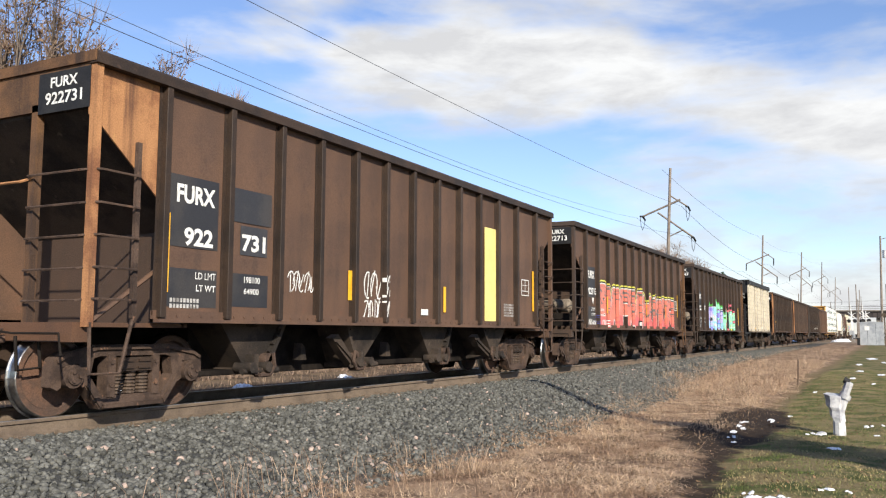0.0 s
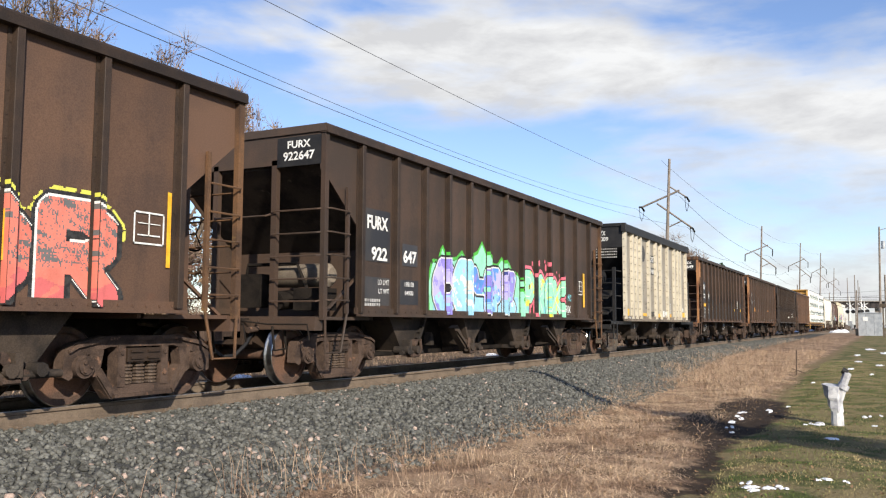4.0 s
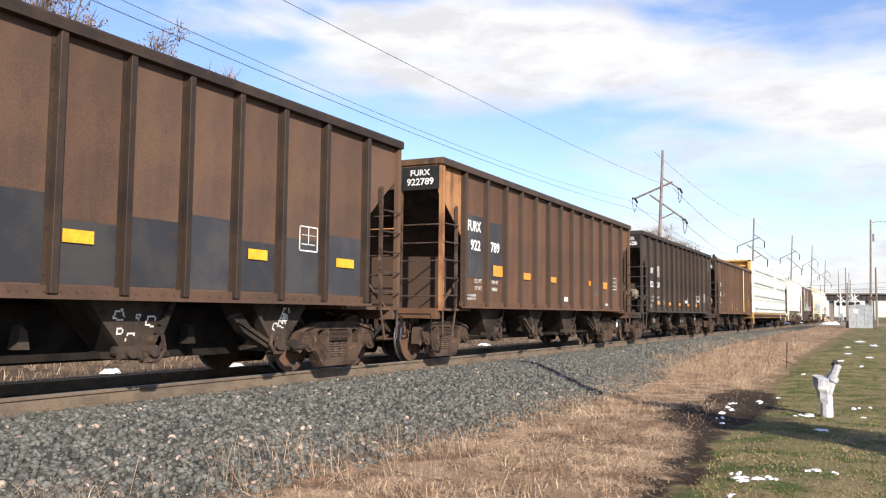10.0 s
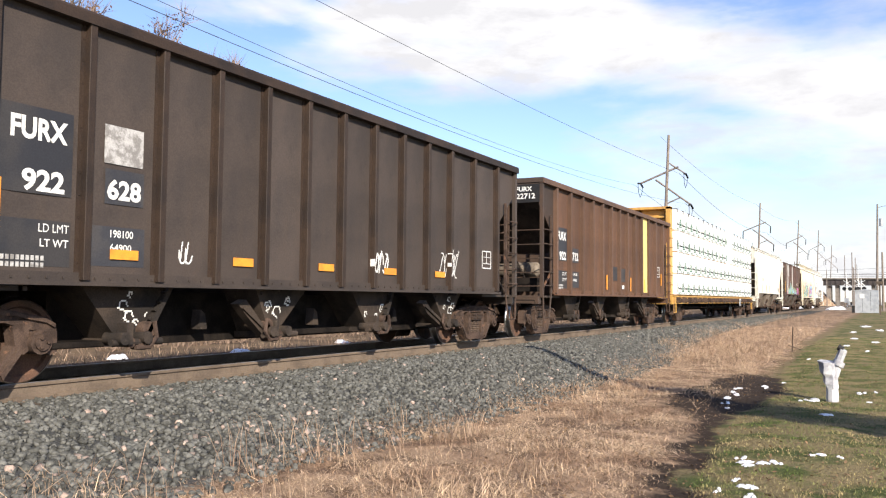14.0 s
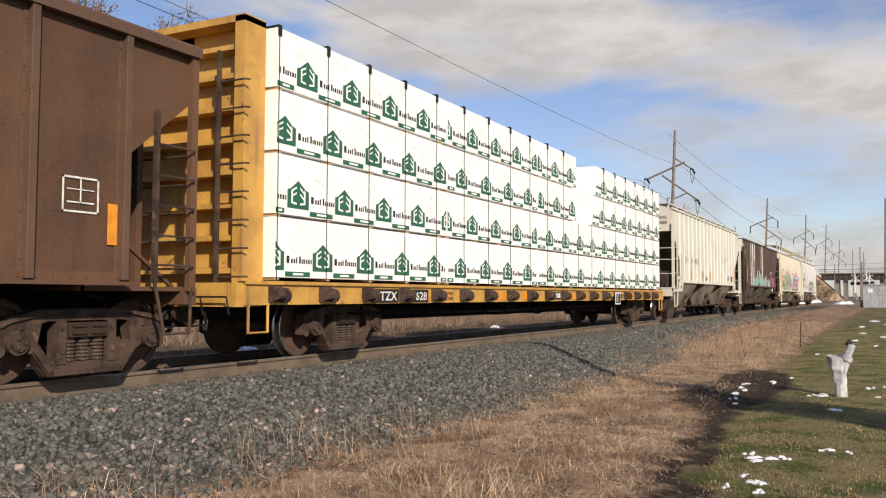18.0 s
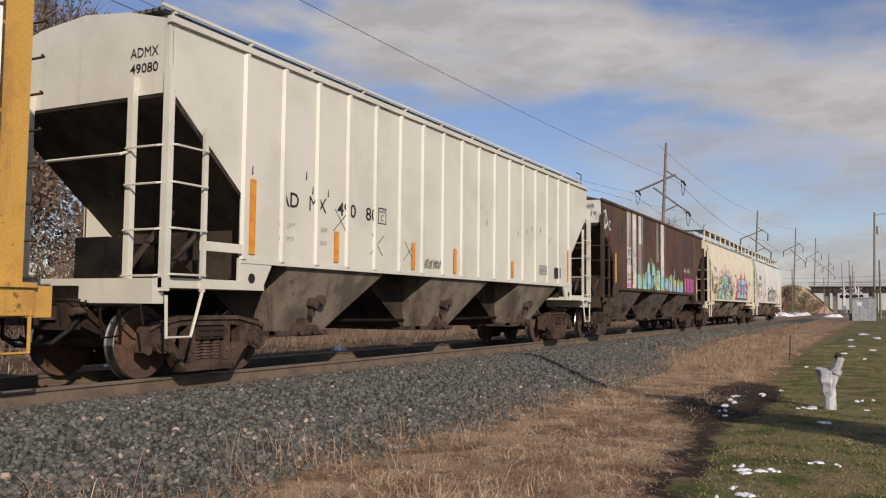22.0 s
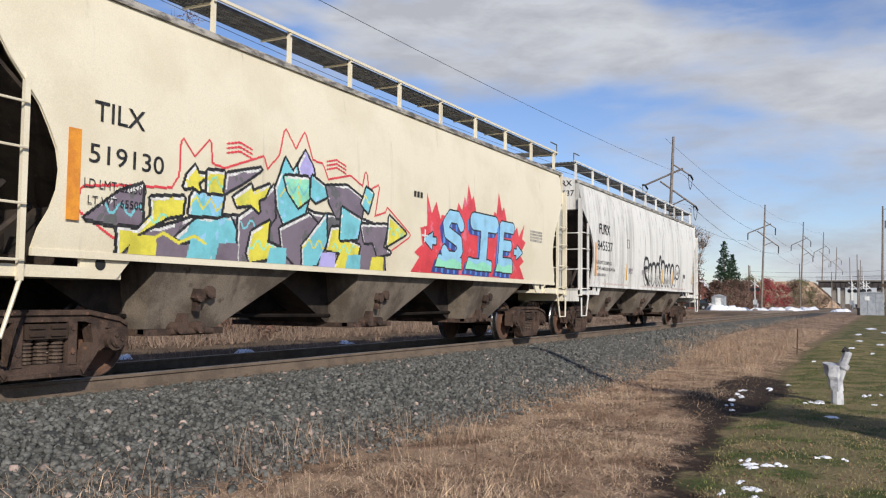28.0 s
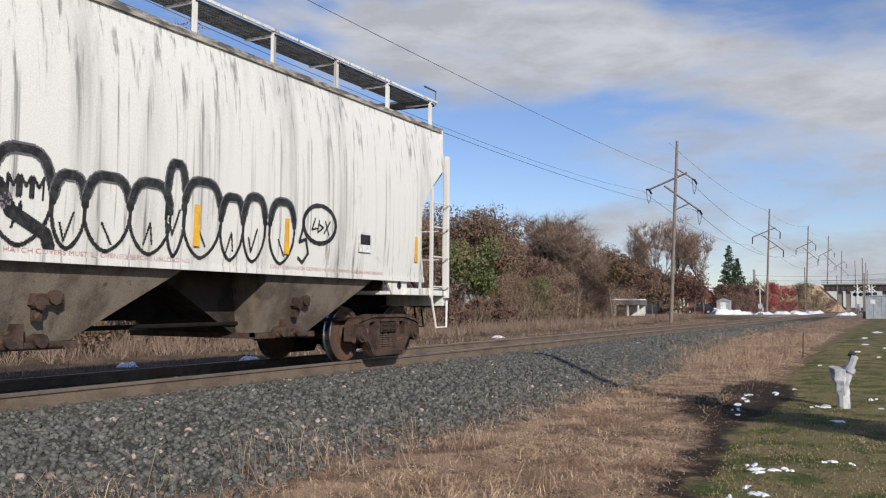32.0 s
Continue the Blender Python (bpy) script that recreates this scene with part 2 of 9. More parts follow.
TCBROWN = mat("faded_maroon_paint", (0.092, 0.046, 0.033), (0.055, 0.034, 0.027), 0.9, rough=0.6, streak=(0.085, 0.082, 0.04), slo=0.52, shi=0.7, sscale=(3.5, 3.5, 0.22), samt=0.75, spots=(0.2, 0.09, 0.034), pscale=2.0, plo=0.6, phi=0.78, bump=0.15, fine=0.14, rnd=0.12, spec=0.25)
WHITESTRIPE = mat("worn_white_stripe", (0.66, 0.65, 0.62), (0.5, 0.48, 0.45), 3.0, rough=0.6, streak=(0.16, 0.1, 0.08), slo=0.6, shi=0.78, sscale=(7, 7, 0.25), fine=0.08)
LUMBERYELLOW = mat("railcar_yellow_paint", (0.54, 0.305, 0.07), (0.42, 0.225, 0.06), 2.0, rough=0.55, streak=(0.22, 0.12, 0.05), slo=0.54, shi=0.78, spots=(0.16, 0.08, 0.04), pscale=7, plo=0.62, phi=0.72, fine=0.12)
WRAP = mat("white_plastic_wrap", (0.92, 0.92, 0.9), (0.86, 0.86, 0.84), 1.2, rough=0.42, bump=0.6, bscale=9, fine=0.04)
GREEN = mat("green_print", (0.018, 0.11, 0.06), (0.022, 0.125, 0.068), 4.0, rough=0.5, fine=0.05)
WOOD = mat("raw_lumber", (0.5, 0.34, 0.19), (0.4, 0.26, 0.14), 8.0, rough=0.7, fine=0.15)
PLATFORM = mat("galvanised_grating", (0.16, 0.158, 0.155), (0.09, 0.088, 0.085), 6.0, rough=0.55, metal=0.3, fine=0.15)
RAILSIDE = mat("rusty_rail_web", (0.16, 0.122, 0.092), (0.115, 0.088, 0.068), 2.5, rough=0.8, fine=0.15, bump=0.2, spec=0.15)
RAILTOP = mat("worn_rail_head", (0.4, 0.37, 0.34), (0.28, 0.24, 0.21), 3.0, rough=0.35, metal=0.8, fine=0.1)
TIE = mat("creosote_tie", (0.11, 0.085, 0.065), (0.07, 0.058, 0.05), 6.0, rough=0.9, fine=0.2, bump=0.5, rnd=0.2, spec=0.08)
STONE = mat("trap_rock_ballast", (0.118, 0.117, 0.107), (0.066, 0.066, 0.06), 9.0, rough=0.85, spots=(0.18, 0.15, 0.13), pscale=3.5, plo=0.69, phi=0.73, island=0.36, fine=0.2, spec=0.15)
PINKSTONE = mat("pink_grey_stone", (0.33, 0.25, 0.21), (0.22, 0.18, 0.16), 9.0, rough=0.85, island=0.35, fine=0.2, spec=0.2)
STRAW = mat("dry_grass", (0.52, 0.38, 0.26), (0.29, 0.188, 0.126), 2.2, rough=0.85, island=0.45, fine=0.1, spec=0.15)
WEED = mat("dead_weed_stalk", (0.33, 0.24, 0.17), (0.2, 0.13, 0.095), 3.0, rough=0.85, island=0.4, fine=0.1, spec=0.15)
BRUSH = mat("brown_brush", (0.1, 0.07, 0.05), (0.055, 0.04, 0.031), 1.0, rough=0.9, island=0.4, fine=0.1, spec=0.05)
LAWN = mat("lawn_blades", (0.115, 0.155, 0.04), (0.35, 0.275, 0.14), 1.3, lo=0.4, hi=0.6, rough=0.8, island=0.45, fine=0.12, spec=0.2)
LITTER = mat("fallen_leaf_litter", (0.19, 0.12, 0.07), (0.12, 0.08, 0.05), 4.0, rough=0.9, island=0.4, fine=0.1, spec=0.1)
SNOW = mat("old_snow", (0.86, 0.87, 0.9), (0.78, 0.79, 0.82), 6.0, rough=0.6, bump=0.5, bscale=20, fine=0.04)
POLE = mat("weathered_pole_wood", (0.22, 0.18, 0.15), (0.15, 0.125, 0.105), 2.0, rough=0.85, streak=(0.1, 0.085, 0.075), sscale=(20, 20, 0.5), fine=0.15)
WIRE = mat("dark_wire", (0.045, 0.05, 0.06), rough=0.5, fine=0)
GALV = mat("galvanised_steel", (0.42, 0.44, 0.46), (0.32, 0.34, 0.36), 2.0, rough=0.5, metal=0.4, fine=0.08)
BARK = mat("grey_brown_bark", (0.17, 0.135, 0.11), (0.1, 0.08, 0.066), 6.0, rough=0.9, fine=0.2, spec=0.1)
TWIG = mat("bare_twigs", (0.26, 0.19, 0.145), (0.17, 0.12, 0.095), 1.5, rough=0.9, island=0.35, fine=0.1, spec=0.1)
BROWNLEAF = mat("rusty_oak_leaves", (0.185, 0.125, 0.082), (0.135, 0.093, 0.065), 0.5, rough=0.85, island=0.3, fine=0.1, spec=0.15)
MAROONLEAF = mat("maroon_leaves", (0.15, 0.085, 0.066), (0.115, 0.072, 0.056), 0.5, rough=0.85, island=0.3, fine=0.1, spec=0.15)
REDLEAF = mat("red_leaves", (0.33, 0.035, 0.04), (0.2, 0.03, 0.035), 0.6, rough=0.8, island=0.4, fine=0.1)
GREENLEAF = mat("fading_green_leaves", (0.1, 0.122, 0.04), (0.165, 0.14, 0.06), 0.4, rough=0.8, island=0.4, fine=0.1)
NEEDLE = mat("spruce_needles", (0.022, 0.045, 0.022), (0.035, 0.06, 0.03), 1.0, rough=0.85, island=0.4, fine=0.1, spec=0.15)


# ---- mesh helpers ----
class Shape:
    def __init__(self):
        self.v, self.f, self.smooth = [], [], []

    def add(self, vs, fs, smooth=False):
        o = len(self.v)
        self.v += [tuple(p) for p in vs]
        self.f += [tuple(i + o for i in f) for f in fs]
        self.smooth += [smooth] * len(fs)
        return self

    def box(self, x0, x1, y0, y1, z0, z1):
        vs = [(x, y, z) for x in (x0, x1) for y in (y0, y1) for z in (z0, z1)]
        return self.add(vs, [(0, 1, 3, 2), (4, 6, 7, 5), (0, 4, 5, 1), (2, 3, 7, 6), (0, 2, 6, 4), (1, 5, 7, 3)])

    def prism(self, pts, axis, a, b):
        n = len(pts)
        area = sum(pts[i][0] * pts[(i + 1) % n][1] - pts[(i + 1) % n][0] * pts[i][1] for i in range(n))
        if (area < 0) != (axis == "y"):
            pts = pts[::-1]
        put = {"x": lambda p, h: (h, p[0], p[1]), "y": lambda p, h: (p[0], h, p[1]), "z": lambda p, h: (p[0], p[1], h)}[axis]
        vs = [put(p, a) for p in pts] + [put(p, b) for p in pts]
        fs = [tuple(range(n))[::-1], tuple(range(n, 2 * n))] + [(i, (i + 1) % n, n + (i + 1) % n, n + i) for i in range(n)]
        return self.add(vs, fs)

    def cyl(self, p0, p1, r, n=8, r2=None, cap=True):
        p0, p1 = Vector(p0), Vector(p1)
        d = (p1 - p0).normalized()
        u = d.orthogonal().normalized()
        w = d.cross(u)
        r2 = r if r2 is None else r2
        ring = [(u * math.cos(6.28319 * i / n) + w * math.sin(6.28319 * i / n)) for i in range(n)]
        a, b = [p0 + q * r for q in ring], [p1 + q * r2 for q in ring]
        self.add(a + b, [(i, (i + 1) % n, n + (i + 1) % n, n + i) for i in range(n)], True)
        if cap:
            self.add(a, [tuple(range(n))[::-1]])
            self.add(b, [tuple(range(n))])
        return self

    def tube(self, path, r, n=6):
        ps = [Vector(p) for p in path]
        rings = []
        u = (ps[1] - ps[0]).orthogonal().normalized()
        for i, p in enumerate(ps):
            d = (ps[min(i + 1, len(ps) - 1)] - ps[max(i - 1, 0)]).normalized()
            u = (u - d * u.dot(d)).normalized()
            w = d.cross(u)
            rings.append([tuple(p + (u * math.cos(6.28319 * j / n) + w * math.sin(6.28319 * j / n)) * r) for j in range(n)])
        return self.loft(rings)

    def lathe(self, prof, c, n=28):
        """prof: (radius, height) pairs round the y axis through c."""
        vs = []
        for r, h in prof:
            vs += [(c[0] + r * math.cos(6.28319 * i / n), c[1] + h, c[2] + r * math.sin(6.28319 * i / n)) for i in range(n)]
        fs = []
        for k in range(len(prof) - 1):
            for i in range(n):
                j = (i + 1) % n
                fs.append((k * n + i, k * n + j, (k + 1) * n + j, (k + 1) * n + i))
        return self.add(vs, fs, False)

    def loft(self, rings, closed=True, caps=True):
        n = len(rings[0])
        vs = [p for r in rings for p in r]
        fs = []
        for k in range(len(rings) - 1):
            for i in range(n if closed else n - 1):
                j = (i + 1) % n
                fs.append((k * n + i, k * n + j, (k + 1) * n + j, (k + 1) * n + i))
        self.add(vs, fs)
        if caps and closed:
            self.add(rings[0], [tuple(range(n))[::-1]])
            self.add(rings[-1], [tuple(range(n))])
        return self

    def mesh(self, name):
        me = bpy.data.meshes.new(name)
        me.from_pydata(self.v, [], self.f)
        if any(self.smooth):
            me.polygons.foreach_set("use_smooth", self.smooth)
        me.update()
        return me


def part(name, shape, material, parent=None, label="", at=None):
    me = shape if isinstance(shape, bpy.types.Mesh) else shape.mesh(name)
    if not me.materials:
        me.materials.append(material)
    ob = new(name, me)
    if at is not None:
        ob.matrix_basis = at
    if parent:
        ob.parent = parent
    if label:
        tagged(ob, label)
    return ob


def thing(name, label, category, group="", at=None):
    ob = new(name)
    ob.empty_display_size = 0.2
    if at is not None:
        ob.matrix_basis = at
    return tagged(ob, label, category, group)


TEXTS = {}


def letters(body, bold=0.0):
    key = (body, bold)
    if key not in TEXTS:
        cu = bpy.data.curves.new("lettering", "FONT")
        cu.body, cu.size, cu.offset, cu.resolution_u = body, 1.0, bold, 3
        ob = bpy.data.objects.new("lettering", cu)
        scene.collection.objects.link(ob)
        bpy.context.view_layer.update()
        me = bpy.data.meshes.new_from_object(ob.evaluated_get(bpy.context.evaluated_depsgraph_get()))
        co = np.empty(len(me.vertices) * 3, dtype=np.float32)
        me.vertices.foreach_get("co", co)
        fs = [tuple(p.vertices) for p in me.polygons]
        bpy.data.objects.remove(ob)
        bpy.data.meshes.remove(me)
        bpy.data.curves.remove(cu)
        TEXTS[key] = (co.reshape(-1, 3)[:, :2], fs)
    return TEXTS[key]


def lettering(body, x0, x1, z0, z1, material, parent, y=-1.52, bold=0.012, face="side", name="lettering", label="", ref=None):
    """Letters that fill the box x0..x1, z0..z1 on a side (y) or, with face end, on an end wall (x0, x1 are then y's and y its x)."""
    bold = 0.0 if "M" in body else bold
    co, fs = letters(body, bold)
    rc = letters(body, ref)[0] if ref is not None else co
    lo, hi = rc.min(0), rc.max(0)
    q = (co - lo) / (hi - lo)
    s = Shape()
    if face == "side":
        s.add([(x0 + a * (x1 - x0), y, z0 + b * (z1 - z0)) for a, b in q.tolist()], fs)
    else:
        s.add([(y, x0 + a * (x1 - x0), z0 + b * (z1 - z0)) for a, b in q.tolist()], fs)
    return part(name, s, material, parent, label)


def plate(x0, x1, z0, z1, material, parent, name="reflector", y=-1.52, thick=0.004, label=""):
    return part(name, Shape().box(x0, x1, y - thick, y, z0, z1), material, parent, label)


def bars(x0, x1, z0, z1, n, material, parent, y=-1.524, rows=1, name="stencil", gap=0.35):
    """Unreadable small writing: short plain bars in rows."""
    s = Shape()
    h = (z1 - z0) / rows
    for r in range(rows):
        w = (x1 - x0) / n
        for i in range(n):
            s.box(x0 + i * w, x0 + (i + 1 - gap) * w, y - 0.003, y, z1 - (r + 0.75) * h, z1 - (r + 0.05) * h)
    return tagged(part(name, s, material, parent), "small faded stencil lines", kind="stuff")


# ---- ground and track ----
def smooth(a, b, t):
    u = min(1.0, max(0.0, (t - a) / (b - a)))
    return u * u * (3 - 2 * u)


def base_z(x):
    """The flat of the land beside the track: it climbs slowly to the level crossing."""
    return -0.66 + 0.36 * smooth(16, 70, x) + 0.2 * smooth(80, 125, x)


def toe_y(x):
    """Where the ballast slope ends on the camera's side."""
    return 5.25 - 0.3 * smooth(6, 13, x) + 1.5 * smooth(14, 42, x)


def path_y(x):
    return 1.62 + 0.5 * smooth(7, 13, x) + 0.35 * smooth(14, 30, x) - 0.3 * smooth(30, 60, x) + 0.07 * math.sin(x * 0.9)


def ground_z(x, y):
    b = base_z(x)
    t = toe_y(x)
    if y < t:
        z = b
    elif y < 7.35:
        z = b + (-0.2 - b) * smooth(t - 0.4, 7.5, y)
    elif y < 10.9:
        z = -0.2
    elif y < 14.0:
        z = -0.2 + (-0.75 + 0.2) * smooth(10.7, 13.8, y) * (1 - 0.75 * smooth(60, 120, x))
    else:
        z = -0.75 + 0.56 * smooth(60, 120, x) + 0.35 * smooth(14, 30, y) * (1 - smooth(60, 120, x))
    if y < t + 0.3 and abs(x) < 60:
        z += 0.05 * noise.noise((x * 0.5, y * 0.7, 0.3)) + 0.015 * noise.noise((x * 2.5, y * 2.5, 4.1))
        d = (y - path_y(x)) / 0.45
        z -= 0.05 * math.exp(-d * d) * (1 - smooth(30, 60, x))
    return z


def spread(a, b, n, power=1.0):
    return [a + (b - a) * (i / n) ** power for i in range(n + 1)]


gx = [-3000, -800, -250, -120] + spread(-60, -6, 18)[:-1] + spread(-6, 40, 184)[:-1] + spread(40, 140, 60)[:-1] + spread(140, 4800, 24, 2.2)
gy = [-3000, -800, -200, -80, -40] + spread(-20, -3, 12)[:-1] + spread(-3, 14, 90)[:-1] + spread(14, 60, 24)[:-1] + spread(60, 3200, 14, 2.2)
verts = [(x, y, ground_z(x, y)) for x in gx for y in gy]
ny = len(gy)
faces = [(i * ny + j, (i + 1) * ny + j, (i + 1) * ny + j + 1, i * ny + j + 1) for i in range(len(gx) - 1) for j in range(ny - 1)]
GROUND = bpy.data.materials.new("trackside_soil")
GROUND.use_nodes = True
gt = GROUND.node_tree
gs = gt.nodes["Principled BSDF"]
gs.inputs["Roughness"].default_value = 0.95
gs.inputs["Specular IOR Level"].default_value = 0.1


def gmath(op, a, b=None, c=None):
    n = gt.nodes.new("ShaderNodeMath")
    n.operation = op
    for i, s in enumerate((a, b, c)):
        if s is None:
            continue
        if isinstance(s, (int, float)):
            n.inputs[i].default_value = s
        else:
            gt.links.new(s, n.inputs[i])
    return n.outputs[0]


def gstep(v, a, b):
    r = gt.nodes.new("ShaderNodeMapRange")
    r.interpolation_type = "SMOOTHSTEP"
    r.inputs["From Min"].default_value, r.inputs["From Max"].default_value = a, b
    gt.links.new(v, r.inputs["Value"])
    return r.outputs[0]


gtc = gt.nodes.new("ShaderNodeTexCoord")
gsep = gt.nodes.new("ShaderNodeSeparateXYZ")
gt.links.new(gtc.outputs["Object"], gsep.inputs[0])


def gnoise(sc, det, rough=0.6):
    n = gt.nodes.new("ShaderNodeTexNoise")
    n.inputs["Scale"].default_value, n.inputs["Detail"].default_value, n.inputs["Roughness"].default_value = sc, det, rough
    gt.links.new(gtc.outputs["Object"], n.inputs["Vector"])
    return n.outputs["Fac"]


def gmix(f, a, b):
    n = gt.nodes.new("ShaderNodeMix")
    n.data_type = "RGBA"
    for s, v in ((n.inputs[0], f), (n.inputs[6], a), (n.inputs[7], b)):
        if isinstance(v, tuple):
            s.default_value = (*v, 1)
        elif isinstance(v, (int, float)):
            s.default_value = v
        else:
            gt.links.new(v, s)
    return n.outputs[2]


X, Y = gsep.outputs[0], gsep.outputs[1]
wob = gmath("MULTIPLY", gmath("SUBTRACT", gnoise(1.3, 6, 0.68), 0.5), 1.5)
yy = gmath("ADD", Y, wob)
toe = gmath("ADD", gmath("SUBTRACT", 5.1, gmath("MULTIPLY", gstep(X, 6, 13), 0.3)), gmath("MULTIPLY", gstep(X, 14, 42), 1.5))
lawn_edge = gmath("ADD", gmath("ADD", 1.55, gmath("MULTIPLY", gstep(X, 7, 13), 0.5)), gmath("SUBTRACT", gmath("MULTIPLY", gstep(X, 14, 30), 0.35), gmath("MULTIPLY", gstep(X, 30, 60), 0.3)))
gravel = gmix(gnoise(14, 5), (0.04, 0.041, 0.04), (0.095, 0.095, 0.092))
straw = gmix(gstep(gnoise(1.7, 6), 0.42, 0.6), (0.34, 0.235, 0.158), (0.13, 0.085, 0.06))
dirt = gmix(gnoise(6, 6), (0.02, 0.015, 0.012), (0.062, 0.043, 0.032))
grass = gmix(gstep(gnoise(1.6, 6), 0.38, 0.58), (0.07, 0.086, 0.03), (0.2, 0.158, 0.085))
worn = gmix(gstep(X, 17.5, 22), dirt, gmix(gnoise(2.5, 5), (0.15, 0.12, 0.06), (0.2, 0.14, 0.09)))
col = gmix(gstep(gmath("SUBTRACT", yy, lawn_edge), -0.15, 0.12), grass, worn)
col = gmix(gstep(gmath("SUBTRACT", yy, lawn_edge), 0.2, 0.46), col, straw)
# dark ellipse: wet soil, with the standpipe's shadow taken into the colour
wet_shadow = gmath("ADD", gmath("POWER", gmath("DIVIDE", gmath("SUBTRACT", X, 16.2), 4.3), 2.0), gmath("POWER", gmath("DIVIDE", gmath("SUBTRACT", yy, 2.45), 0.85), 2.0))
col = gmix(gstep(wet_shadow, 1.05, 0.6), col, dirt)
col = gmix(gstep(gmath("SUBTRACT", yy, toe), -0.25, 0.35), col, gravel)
farside = gmix(gstep(gnoise(0.5, 5), 0.4, 0.62), (0.17, 0.122, 0.082), (0.09, 0.065, 0.047))
col = gmix(gstep(yy, 13.2, 14.2), col, farside)
road = gmix(gnoise(3, 5), (0.2, 0.16, 0.125), (0.26, 0.21, 0.165))
onroad = gmath("MULTIPLY", gstep(X, 108, 116), gmath("SUBTRACT", 1.0, gstep(X, 150, 170)))
col = gmix(onroad, col, road)
gt.links.new(col, gs.inputs["Base Color"])
gb = gt.nodes.new("ShaderNodeBump")
gb.inputs["Strength"].default_value, gb.inputs["Distance"].default_value = 0.8, 0.05
gt.links.new(gnoise(22, 5), gb.inputs["Height"])
gt.links.new(gb.outputs[0], gs.inputs["Normal"])
me = bpy.data.meshes.new("ground")
me.from_pydata(verts, [], faces)
me.polygons.foreach_set("use_smooth", [True] * len(faces))
me.materials.append(GROUND)
ground = tagged(new("ground", me), "gravel track bed, dry grass verge and patchy lawn", "ground", kind="structure")

RAIL_PROFILE = [(-0.07, -0.18), (0.07, -0.18), (0.07, -0.165), (0.012, -0.14), (0.012, -0.045), (0.036, -0.035), (0.037, -0.008), (0.028, 0.0), (-0.028, 0.0), (-0.037, -0.008), (-0.036, -0.035), (-0.012, -0.045), (-0.012, -0.14), (-0.07, -0.165)]
track = tagged(new("railway_track"), "single straight railway track on grey ballast", "railway track", kind="structure")
for k in (-1, 1):
    yc = TRACK_Y + k * 0.755
    r = part("rail", Shape().prism([(a + yc, b) for a, b in RAIL_PROFILE], "x", -200, 1500), RAILSIDE, track)
    part("rail_head", Shape().prism([(yc - 0.024, -0.004), (yc + 0.024, -0.004), (yc + 0.022, 0.004), (yc - 0.022, 0.004)], "x", -200, 1500), RAILTOP, r, "polished running surface of the rail")
tie_mesh = Shape().box(-0.11, 0.11, -1.3, 1.3, -0.3, -0.185).mesh("tie")
plate_mesh = Shape().box(-0.09, 0.09, -0.18, 0.18, -0.19, -0.172).box(-0.06, -0.03, -0.13, -0.09, -0.175, -0.14).box(0.03, 0.06, 0.09, 0.13, -0.175, -0.14).mesh("tie_plate")
for i in range(220):
    x = -8 + i * 0.52
    t = part("tie", tie_mesh, TIE, track, at=pose(x, TRACK_Y + 0.02 * math.sin(i * 7.3), 0, 0, 0, 0.6 * math.sin(i * 3.1)))
    if x < 30:
        for k in (-0.755, 0.755):
            part("tie_plate", plate_mesh, RAILSIDE, t, at=pose(0, k, 0))


def ico():
    b = bmesh.new()
    bmesh.ops.create_icosphere(b, subdivisions=1, radius=1.0)
    v = np.array([p.co[:] for p in b.verts])
    f = np.array([[q.index for q in p.verts] for p in b.faces])
    b.free()
    return v, f


ICO_V, ICO_F = ico()


def scatter_stones(name, points, sizes, material, label, seed):
    rng = np.random.default_rng(seed)
    n = len(points)
    nv, nf = len(ICO_V), len(ICO_F)
    pts = np.array(points)
    v = np.repeat(ICO_V[None], n, 0) * rng.uniform(0.62, 1.2, (n, nv, 1))
    v *= rng.uniform(0.55, 1.25, (n, 1, 3)) * np.array(sizes)[:, None, None]
    a = rng.uniform(0, 6.283, n)
    b = rng.uniform(-0.7, 0.7, n)
    ca, sa, cb, sb = np.cos(a), np.sin(a), np.cos(b), np.sin(b)
    x = v[:, :, 0] * cb[:, None] - v[:, :, 2] * sb[:, None]
    z = v[:, :, 0] * sb[:, None] + v[:, :, 2] * cb[:, None]
    y = v[:, :, 1]
    v = np.stack([x * ca[:, None] - y * sa[:, None], x * sa[:, None] + y * ca[:, None], z * 0.85], 2) + pts[:, None, :]
    f = (ICO_F[None] + (np.arange(n) * nv)[:, None, None]).reshape(-1, 3)
    return soup(name, v.reshape(-1, 3), f, material, label)


def soup(name, v, f, material, label, category="ground cover", width=3, parent=None):
    me = bpy.data.meshes.new(name)
    me.vertices.add(len(v))
    me.vertices.foreach_set("co", np.ascontiguousarray(v, dtype=np.float32).ravel())
    me.loops.add(f.size)
    me.loops.foreach_set("vertex_index", np.ascontiguousarray(f, dtype=np.int32).ravel())
    me.polygons.add(len(f))
    me.polygons.foreach_set("loop_start", np.arange(0, f.size, width, dtype=np.int32))
    me.update(calc_edges=True)
    me.materials.append(material)
    ob = new(name, me)
    if parent:
        ob.parent = parent
        return ob
    return tagged(ob, label, category, kind="stuff")


rng = random.Random(11)
pts, siz, pink, psiz = [], [], [], []


def stone(x, y, r, frac=0.045):
    z = ground_z(x, y) + r * 0.25
    if rng.random() < frac:
        pink.append((x, y, z))
        psiz.append(r)
    else:
        pts.append((x, y, z))
        siz.append(r)


